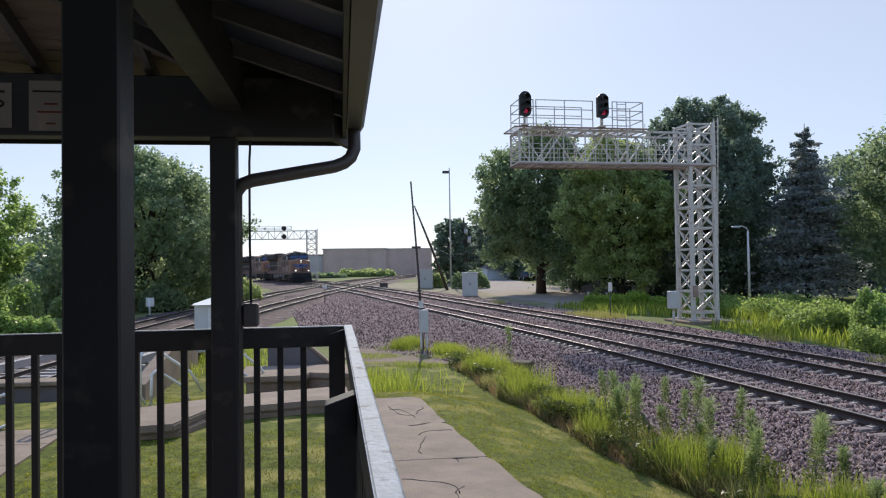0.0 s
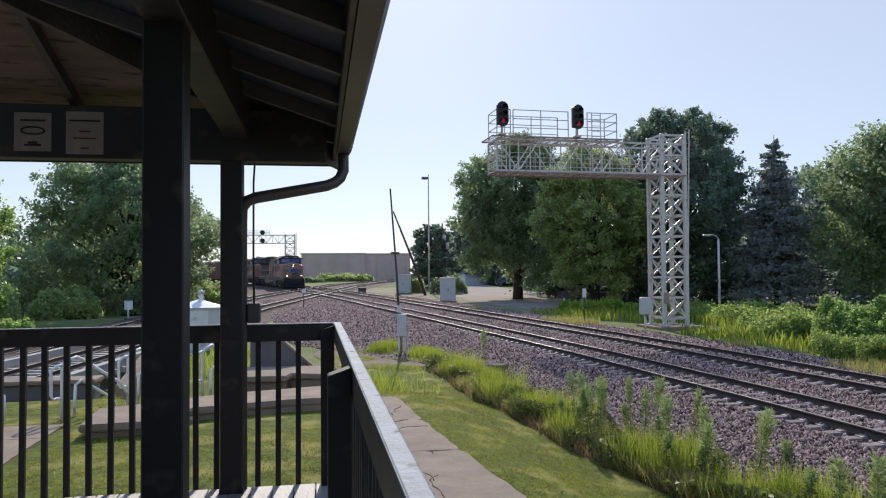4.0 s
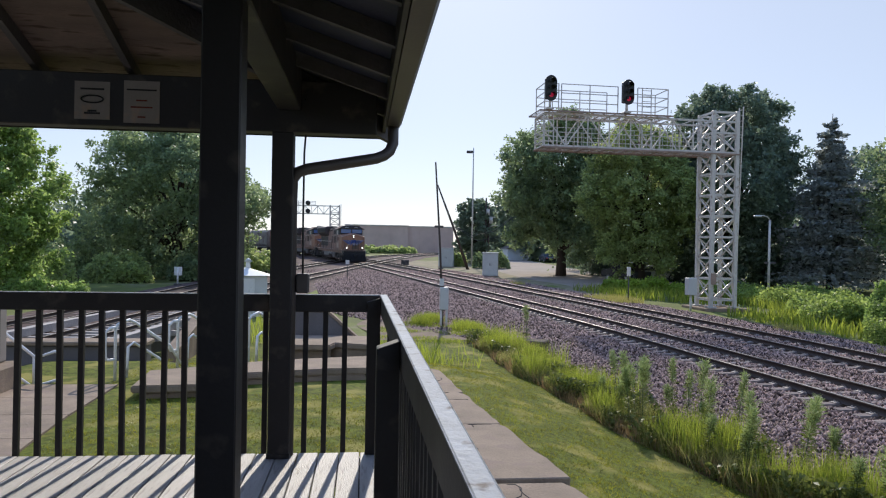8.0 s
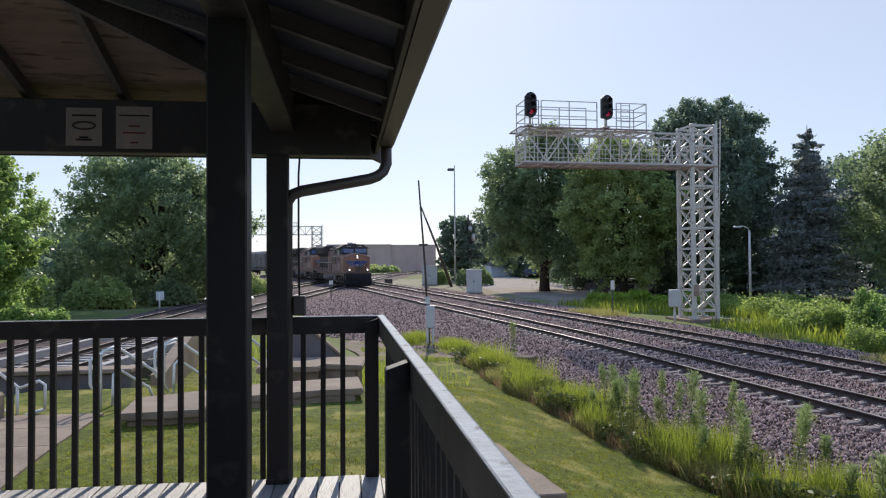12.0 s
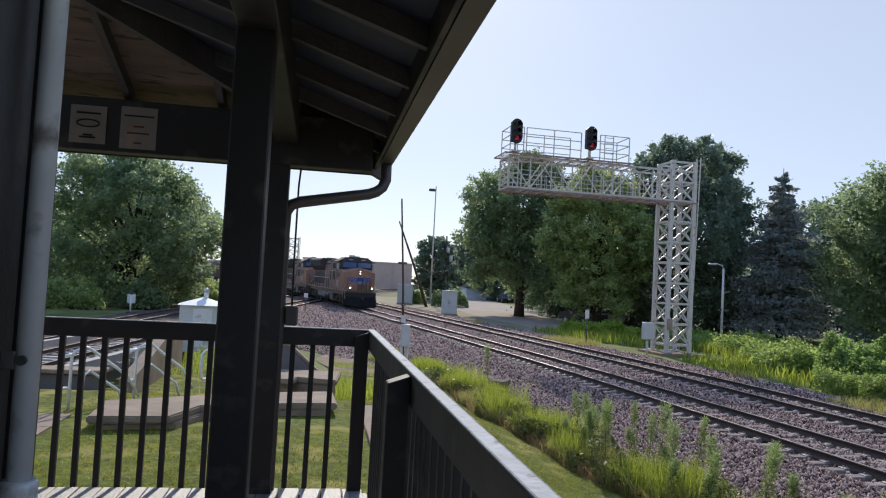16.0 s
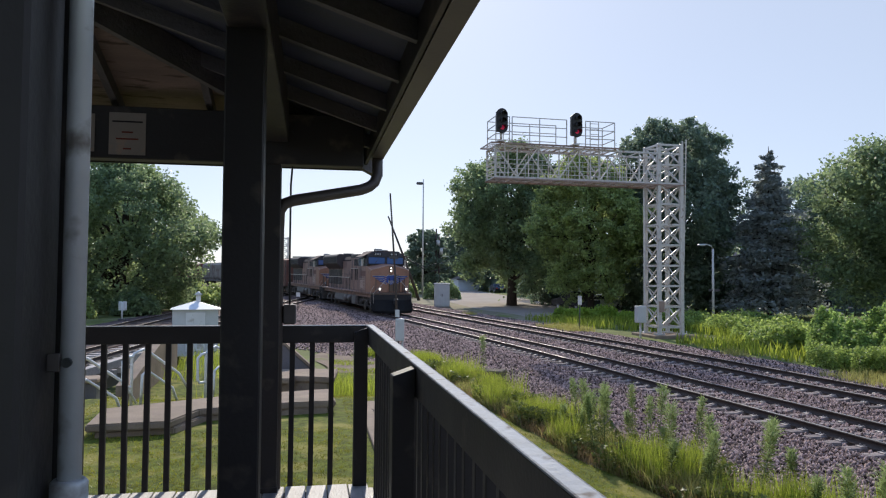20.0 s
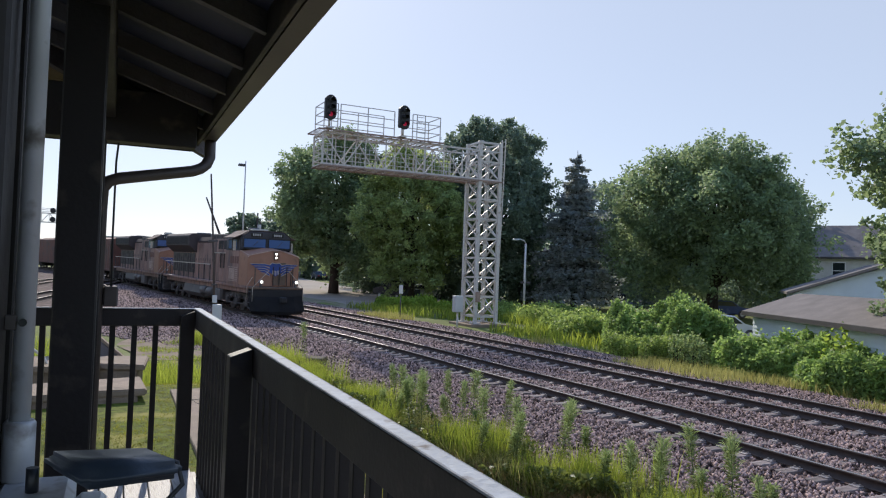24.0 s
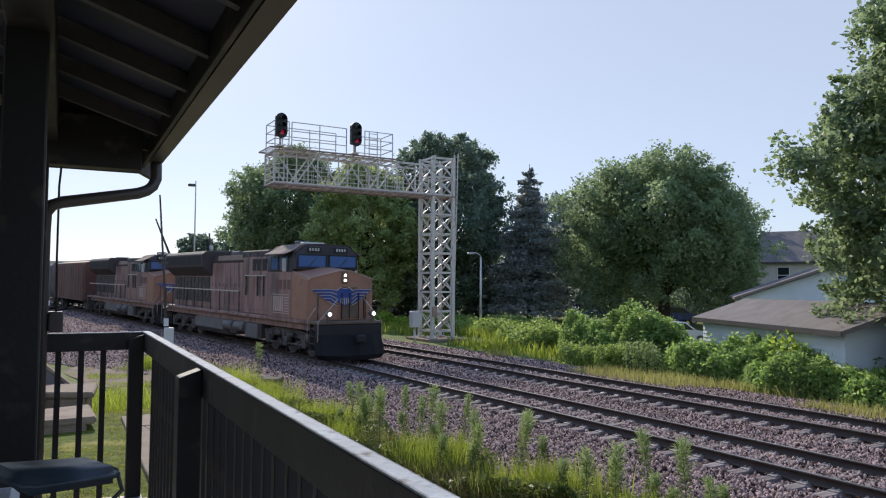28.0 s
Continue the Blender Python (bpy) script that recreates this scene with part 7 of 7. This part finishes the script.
    # walls beside the bridge
    w = thing("wing_wall", Matrix(), "sloping grey concrete wing wall in the grass", "wall", "wing walls", "structure")
    bm = bmesh.new()
    add_prism(bm, [(-1.0, -2.2), (-1.0, -0.3), (-0.19, -0.34), (0.75, -1.18), (0.95, -2.2)], 19.0, 19.3, 0.02)
    part("panel", bm, M_HARB, w)
    bm = bmesh.new()
    add_prism(bm, [(-1.0, -0.3), (-0.19, -0.34), (0.75, -1.18), (0.78, -1.13), (-0.17, -0.28), (-1.0, -0.24)], 18.97, 19.33)
    part("coping", bm, M_CONC, w)
    w = thing("wing_wall", Matrix(), "pale concrete abutment wall by the track bridge", "wall", "wing walls", "structure")
    bm = bmesh.new()
    add_prism_yz(bm, [(20.5, -2.2), (20.5, -1.5), (24.5, -0.75), (27.5, -0.75), (27.5, -2.2)], -4.6, -4.25)
    part("panel", bm, M_CONC, w)


# ---- growing things ----
def weed_plant(h, seed, head=0.2):
    """A tall weed: a stem with narrow leaves below and a loose feathery head."""
    rnd = np.random.default_rng(seed)
    t = thing("tall_weed", Matrix(), "tall green weed with a feathery head at the ballast edge", "weed", "tall weeds")
    part("stem", add_tube(bmesh.new(), [(0, 0, -0.05), (0.02, 0.01, h * 0.5), (0.05, 0.02, h * 0.98)], 0.006, 6, taper=[0.01, 0.007, 0.002]), M_STEM, t)

    def sprigs(n, k, ln, width, rise):
        an = rnd.uniform(0, 6.283, n)
        c = np.stack([0.04 * k, 0.02 * k, h * k], 1)
        d = np.stack([np.cos(an), np.sin(an), rise], 1)
        d /= np.linalg.norm(d, axis=1)[:, None]
        s = np.cross(d, rnd.normal(size=(n, 3)))
        s /= np.linalg.norm(s, axis=1)[:, None]
        start = c + d * (ln * rnd.random(n) * 0.6)[:, None]
        tip = start + d * (ln * 0.7)[:, None] - np.array([0, 0, 1]) * (ln * 0.1)[:, None]
        m = (start + tip) / 2 + np.array([0, 0, 0.1]) * ln[:, None]
        w = s * np.broadcast_to(width, n)[:, None]
        return np.stack([start, m + w, tip, m - w], 1).reshape(-1, 3)

    n = 340
    k = rnd.uniform(0.05, 0.85, n)
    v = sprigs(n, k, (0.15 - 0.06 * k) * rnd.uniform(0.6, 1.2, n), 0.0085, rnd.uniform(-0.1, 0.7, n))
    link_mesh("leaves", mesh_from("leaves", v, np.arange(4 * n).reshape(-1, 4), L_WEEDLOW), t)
    n = 520
    k = 1 - 0.36 * rnd.random(n)
    wide = head * np.clip(np.sin(np.pi * (1.10 - k) / 0.56) * 0.95 + 0.05, 0.15, 1)
    v = sprigs(n, k - 0.06, wide * rnd.uniform(0.4, 1.3, n), 0.0045, rnd.uniform(0.4, 2.2, n))
    link_mesh("feathery_head", mesh_from("feathery_head", v, np.arange(4 * n).reshape(-1, 4), L_WEED), t)
    return t


M_STEM = mat("green plant stem", (0.09, 0.13, 0.04), 0.7, bump=0.1)


def build_plants():
    rnd = random.Random(21)
    protos = [weed_plant(1.4, 31, 0.21), weed_plant(1.25, 32, 0.18), weed_plant(0.9, 33, 0.14), weed_plant(0.8, 34, 0.13), weed_plant(1.3, 35, 0.14)]
    spots = [(7.0, 12.96), (7.52, 10.5), (7.6, 9.85), (6.85, 13.6), (7.45, 12.4), (6.6, 14.3), (6.95, 13.9), (6.35, 15.0), (7.9, 8.4), (8.3, 8.0), (6.7, 11.9), (6.4, 24.6)]
    for i in range(24):
        y = 5.5 + 9.5 * rnd.random() ** 1.1
        u = rnd.random()
        spots.append((lawn_edge(y) + 0.25 + 1.5 * u * u, y))
    for i, (x, y) in enumerate(spots):
        m = pose(x, y, float(lawn_z(x, y)), rnd.uniform(-9, 9), rnd.uniform(-9, 9), rnd.uniform(0, 360))
        if i < len(protos):
            protos[i].matrix_world = m
        else:
            copy_thing(protos[(i * 7 + i // 3) % 5], m)

    def strip(n, y0, y1, a, b, power=1.0):
        y = y0 + (y1 - y0) * RNG.random(n) ** power
        e = np.array([lawn_edge(q) for q in y])
        return np.stack([e + RNG.uniform(a, b, n), y], 1)

    def clumped(xy, amount):
        f = np.sin(xy[:, 0] * 2.1 + 1) * np.sin(xy[:, 1] * 1.3) + np.sin(xy[:, 1] * 2.9 + xy[:, 0])
        return xy[f > amount]

    blades("tall_grass", clumped(strip(30000, 4.5, 25, 0.05, 1.15, 1.25), 0.35), 0.72, 0.0065, L_GRASS, "tall bright green grass along the ballast edge", 0.16)
    blades("dry_grass", clumped(strip(26000, 4.5, 24, 0.0, 1.3, 1.3), -0.2), 0.5, 0.005, L_DRY, "dry yellowing grass among the weeds", 0.3)
    blades("dead_grass", strip(15000, 4.5, 24, -0.02, 1.1, 1.3), 0.34, 0.005, L_BROWN, "short dead brown grass under the weeds", 0.45)
    blades("tall_grass", clumped(strip(7000, 4.5, 26, 0.3, 1.8, 1.2), 1.0), 0.8, 0.008, L_GRASS, "tall green grass tufts on the ballast slope", 0.14)
    xy = clumped(strip(42000, 4.5, 25, 0.02, 1.25, 1.25), -0.6)
    hz = 0.05 + 0.5 * RNG.random(len(xy)) * (0.6 + 0.4 * np.sin(xy[:, 0] * 3 + xy[:, 1] * 2.3))
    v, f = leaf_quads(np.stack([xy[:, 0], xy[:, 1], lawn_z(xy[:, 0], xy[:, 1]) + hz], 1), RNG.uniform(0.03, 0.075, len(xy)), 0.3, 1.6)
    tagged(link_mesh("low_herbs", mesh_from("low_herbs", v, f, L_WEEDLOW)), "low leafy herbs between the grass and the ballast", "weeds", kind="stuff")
    n = 260000
    y = 3.5 + 18 * RNG.random(n) ** 1.7
    x = RNG.uniform(-4, 6.4, n)
    keep = (x < np.array([lawn_edge(q) for q in y])) & ~((x > 1.4) & (x < np.interp(y, [0, 7.4, 11, 14.3, 16], [3.55, 3.25, 2.8, 2.5, 2.35])) & (y < 15.6)) & ~((x < -3.4) & (y < 14.1)) & ~((x > -3.2) & (x < 1.15) & (y > 13.2) & (y < 16.4))
    xy = np.stack([x, y], 1)[keep]
    tuft = np.sin(xy[:, 0] * 31 + 3 * np.sin(xy[:, 1] * 13)) * np.sin(xy[:, 1] * 27 + 3 * np.sin(xy[:, 0] * 17))
    blades("lawn_grass", xy, 0.044 + 0.01 * np.sin(xy[:, 0] * 9 + 2 * np.sin(xy[:, 1] * 7)) + 0.02 * tuft, 0.005, L_LAWN, "short blades of the mown lawn", 0.8, zoff=0.045)
    a = np.stack([RNG.uniform(1.2, 5.2, 9000), 24.5 + 6 * RNG.random(9000)], 1)
    blades("short_grass", clumped(a, 0.2), 0.13, 0.007, L_GRASS, "thin grass creeping over the bare earth", 0.5, zoff=0.05)
    # grass by the shed and walls
    a = np.stack([RNG.normal(0.9, 1.1, 2200), RNG.uniform(18.9, 23, 2200)], 1)
    blades("tall_grass", a, 0.55, 0.011, L_GRASS, "tall bright grass round the concrete walls")
    a = np.stack([RNG.uniform(-4.2, -1.0, 900), RNG.uniform(24, 31, 900)], 1)
    blades("tall_grass", a, 0.5, 0.012, L_GRASS, "tall grass beside the white shed")
    for i, (x, y) in enumerate(((4.7, 28.3), (5.0, 27.6), (3.2, 30.2), (3.7, 31.0))):
        a = np.stack([RNG.normal(x, 0.22, 900), RNG.normal(y, 0.35, 900)], 1)
        blades("grass_tuft", a, 0.48, 0.007, L_GRASS, "green grass tuft at the pole's foot", category="grass")
    # beyond the far track
    n = 26000
    y = RNG.uniform(8, 60, n)
    x = np.interp(y, CURVE_Y, CURVE_X) + 4.3 + RNG.uniform(2.0, 4.6, n)
    f = np.sin(x * 1.1) * np.sin(y * 0.7) + 0.6 * np.sin(y * 0.31 + 1)
    keep = (f > -0.35 + 0.9 * np.clip((y - 17) / 5, 0, 1)) & ~((np.abs(y - 37.5) < 2.6) & (x < 23))
    blades("dry_grass", np.stack([x, y], 1)[keep], 0.4, 0.012, L_DRY, "yellow grass at the foot of the bushes")
    n = 22000
    y = RNG.uniform(24, 75, n)
    x = np.interp(y, CURVE_Y, CURVE_X) + 9.5 + RNG.uniform(-0.6, 14, n)
    f = np.sin(x * 0.6) * np.sin(y * 0.35) + 0.5 * np.sin(y * 0.9 + x)
    keep = (f > -0.2) & ~((np.abs(y - 37.5) < 2.6) & (x < 23)) & ~((x < 29) & (y > 52))
    blades("tall_grass", np.stack([x, y], 1)[keep], 0.65, 0.03, L_GRASS, "tall green grass beyond the tracks")
    # bramble hedge towards the garage
    B = "dense green bramble bush beyond the tracks"
    for i, (x, y, sx, sy, h, n, sq) in enumerate(((22.6, 26.1, 1.7, 2.5, 2.05, 34000, 2.4), (22.7, 22.9, 1.6, 1.6, 1.8, 20000, 2.4), (21.9, 18.7, 1.5, 2.3, 1.4, 24000, 2.6), (21.7, 15.0, 1.5, 2.3, 1.05, 26000, 2.6), (21.5, 11.4, 1.5, 2.3, 0.95, 24000, 2.6), (21.2, 7.8, 1.6, 2.4, 1.1, 12000, 2.6), (20.9, 3.8, 1.6, 2.6, 1.5, 6000, 2.6))):
        shrub("bush", x, y, float(land(y)), sx, sy, h, n, 0.105, L_HEDGE, B, 40 + i, group="bushes beyond the track", square=sq)
    for i, (x, y, sx, sy, h, n) in enumerate(((22.6, 31.4, 1.5, 2.4, 0.95, 8000), (24.5, 34.5, 2.4, 2.0, 1.0, 8000), (26.5, 40.0, 3.0, 2.4, 1.1, 7000), (23.5, 43.5, 2.6, 2.2, 0.9, 6000))):
        shrub("bush", x, y, float(land(y)), sx, sy, h, n, 0.13, L_BRAMBLE, "low leafy green growth behind the signal bridge", 50 + i, group="bushes beyond the track")
    for i, (x, y, sx, sy, h, n, m) in enumerate(((20.5, 25.0, 0.8, 1.5, 0.85, 6000, L_BRAMBLE), (20.5, 22.9, 0.8, 1.0, 1.0, 5000, L_BRAMBLE), (20.6, 21.4, 0.9, 0.8, 0.9, 1800, L_WEED))):
        shrub("weed_clump", x, y, float(land(y)), sx, sy, h, n, 0.075, m, "pale weed clump before the brambles" if m is L_WEED else "low green weed clump before the brambles", 110 + i, category="weeds", group="weed clumps before the hedge")
    # Added leafy mass that stands for the tree's low hanging branches.
    shrub("bush", 22.6, 11.6, float(land(13)), 1.2, 1.3, 3.4, 12000, 0.14, L_DARK, "dark leafy mass as the tree's low branches beside the garage", 57, group="bushes beyond the track")
    shrub("sapling", 21.6, 15.9, float(land(16)), 0.75, 0.6, 1.75, 220, 0.15, L_BRIGHT, "young bright green sapling among the brambles", 58)
    for i, (x, y, sx, sy, h) in enumerate(((21.5, 52.5, 2.2, 1.4, 0.8), (19.3, 50.5, 1.6, 1.2, 0.7), (24.6, 49.5, 2.4, 1.4, 0.75))):
        shrub("bush", x, y, float(land(y)), sx, sy, h, 3500, 0.16, L_BRIGHT, "bright green bush beside the gravel road", 60 + i, group="bushes beyond the track")
    for i, (x, y, sx, sy, h) in enumerate(((-16.3, 39.0, 1.3, 1.0, 1.2), (-14.6, 39.5, 1.3, 1.0, 0.9), (-18.2, 38.0, 1.5, 1.2, 1.3))):
        shrub("bush", x, y, float(land(y)), sx, sy, h, 3500, 0.17, L_HEDGE, "bright green bush at the foot of the woods", 64 + i, group="low bushes")
    # Tall dark bushes past x 20 are added to stand for under-tree shade.
    for i, (x, y, sx, sy, h) in enumerate(((-17, 55, 2.5, 1.6, 1.9), (-12.5, 58, 1.8, 1.4, 1.6), (-21, 50, 3.0, 2, 2.2), (-26, 46, 3, 2.2, 2.4), (-9.5, 70, 3, 2, 2.0), (16.5, 89, 2.4, 1.5, 2.2), (12.5, 93, 1.5, 1.2, 1.6), (27, 74, 2.5, 2, 2.4), (31, 64, 2.2, 1.6, 2.6), (37, 60, 3, 2, 2.2), (7, 195, 8, 3, 1.7), (-5, 180, 7, 3, 1.0), (28.5, 86, 4, 2, 5.0), (31, 80, 4, 2, 5.5), (34, 74, 4, 2, 6.0), (26.5, 76, 2.5, 2, 4.5), (39, 68, 4, 2.2, 5.4), (45, 64, 3, 2, 3.0), (50, 57, 4, 2, 3.2), (54, 50, 3, 2.5, 3.0), (-15, 72, 4, 2.5, 3.0), (-22, 60, 3, 2.5, 3.0), (-29, 52, 4, 2.5, 3.2), (28, 68, 3, 1.6, 2.6))):
        shrub("bush", x, y, float(land(y)), sx, sy, h, 3500, 0.22 if y < 120 else 0.6, L_DARK if x > 20 else (L_MAPLE if i % 2 else L_LIGHT), "leafy bush among the trees, dark ones filling in shade", 70 + i, group="low bushes")


def far_woods():
    """Distant tree line round the horizon, as one leafy mass."""
    pts = []
    for i in range(300):
        an = radians(RNG.uniform(-75, 95))
        r = RNG.uniform(105, 300)
        if -0.19 < an < 0.17:
            r = RNG.uniform(420, 700)
        h, w = RNG.uniform(7, 13), RNG.uniform(5, 10)
        n = 700
        d = RNG.normal(size=(n, 3))
        d /= np.linalg.norm(d, axis=1)[:, None]
        p = d * (RNG.random(n) ** 0.4)[:, None] * (w, w, h / 2)
        if -0.19 < an < 0.17:
            p[:, 2] *= 0.6
        p += (math.sin(an) * r, math.cos(an) * r, h * 0.4 - 1.0)
        pts.append(p)
    pts = np.concatenate(pts)
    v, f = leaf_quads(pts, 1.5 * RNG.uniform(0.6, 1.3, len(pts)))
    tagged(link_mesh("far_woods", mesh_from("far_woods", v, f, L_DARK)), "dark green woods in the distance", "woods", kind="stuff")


# ---- build: large structure ----
build_ground()
build_lawn()
build_ballast()
build_roads()
build_deck()
build_railing()
build_roof()
build_gutter()
build_posts()
build_conduit()
build_signs()
build_walkway()
build_left_side()
build_buildings()

# ---- things along the line ----
GX, GY = 19.43, 37.48
build_gantry(GX, GY, float(land(GY)) + 0.12, 3.0)
far_gantry(-5.15, 128, -0.8)
utility_poles()
cabinet(13.05, 70.0, 1.5, 1.3, 2.35, "light grey metal equipment cabinet beside the road")
cabinet(11.1, 91.0, 1.8, 1.5, 2.45, "light grey metal cabinet beside the leaning pole")
relay = thing("relay_box", pose(6.08, 94, float(land(94))), "small dark relay box between the tracks", "relay box")
part("body", add_box(bmesh.new(), (-0.5, -0.4, -0.1), (0.5, 0.4, 0.75), 0.04), M_TRUCK, relay)
PAINT_W = mat("white car paint", (0.6, 0.6, 0.58), 0.25, var=0.04, bump=0)
PAINT_K = mat("dark car paint", (0.03, 0.032, 0.036), 0.25, var=0.1, bump=0)
PAINT_B = mat("blue car paint", (0.03, 0.06, 0.2), 0.25, var=0.1, bump=0)
PAINT_C = mat("cream car paint", (0.42, 0.42, 0.33), 0.3, var=0.06, bump=0)
car(24.0, 62.8, 105, PAINT_K, "dark parked pickup truck facing the tracks", "truck")
car(28.0, 65.6, 160, PAINT_C, "cream parked car beside the bushes")
car(46.5, 62.5, 170, PAINT_K, "dark parked pickup truck in the shade", "truck")
car(46.1, 45.3, 165, PAINT_B, "blue parked car behind the bushes")
car(30.2, 29.7, 165, PAINT_W, "white parked car behind the bushes")
car(30.5, 116, 90, PAINT_K, "dark car parked by the far garage")
build_train()

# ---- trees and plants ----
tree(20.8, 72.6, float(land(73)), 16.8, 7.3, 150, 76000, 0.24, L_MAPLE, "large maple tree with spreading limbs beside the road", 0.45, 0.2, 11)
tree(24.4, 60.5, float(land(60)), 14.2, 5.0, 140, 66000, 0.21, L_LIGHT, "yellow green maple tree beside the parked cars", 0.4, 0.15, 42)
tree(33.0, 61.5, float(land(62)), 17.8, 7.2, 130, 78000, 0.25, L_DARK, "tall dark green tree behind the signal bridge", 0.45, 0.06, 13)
spruce(37.85, 54.5, float(land(54)), 14.2, 5.4, 21, "tall blue green spruce beside the houses")
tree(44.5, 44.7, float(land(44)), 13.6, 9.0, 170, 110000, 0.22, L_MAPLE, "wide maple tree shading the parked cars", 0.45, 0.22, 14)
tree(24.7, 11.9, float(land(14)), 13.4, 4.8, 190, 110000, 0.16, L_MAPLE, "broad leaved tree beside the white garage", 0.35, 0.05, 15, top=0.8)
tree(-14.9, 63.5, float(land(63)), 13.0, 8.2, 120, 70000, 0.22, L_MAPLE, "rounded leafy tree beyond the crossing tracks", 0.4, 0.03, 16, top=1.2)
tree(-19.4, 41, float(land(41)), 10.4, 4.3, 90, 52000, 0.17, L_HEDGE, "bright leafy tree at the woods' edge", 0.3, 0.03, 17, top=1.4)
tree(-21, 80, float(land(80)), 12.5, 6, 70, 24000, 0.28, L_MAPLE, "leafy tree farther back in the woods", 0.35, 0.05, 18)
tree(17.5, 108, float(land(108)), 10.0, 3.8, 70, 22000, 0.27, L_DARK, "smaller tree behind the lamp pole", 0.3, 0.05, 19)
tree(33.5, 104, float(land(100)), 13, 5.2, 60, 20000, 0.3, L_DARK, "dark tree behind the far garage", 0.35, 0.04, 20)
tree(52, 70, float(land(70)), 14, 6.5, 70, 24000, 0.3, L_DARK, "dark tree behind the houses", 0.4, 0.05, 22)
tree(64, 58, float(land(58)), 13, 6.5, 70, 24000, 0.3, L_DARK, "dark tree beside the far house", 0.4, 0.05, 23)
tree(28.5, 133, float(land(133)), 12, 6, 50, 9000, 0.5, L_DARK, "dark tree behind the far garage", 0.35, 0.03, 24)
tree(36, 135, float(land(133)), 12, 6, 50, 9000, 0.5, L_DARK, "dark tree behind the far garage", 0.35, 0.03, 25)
far_woods()
build_plants()
build_track(main_line, "near main railway track with steel rails on timber ties", -12, 150, 0.55, M_TIE_TOP, 45, 1)
build_track(far_line, "far main railway track with steel rails on timber ties", -12, 150, 0.55, M_TIE_TOP, 45, 2)
build_track(LINE_B, "railway track crossing the main line", 18.1, 240, 0.8, M_TIE, 0, 3, 36.5)
build_track(LINE_A, "second railway track crossing the main line", 6, 240, 0.8, M_TIE, 0, 4)
build_stones()
motions()
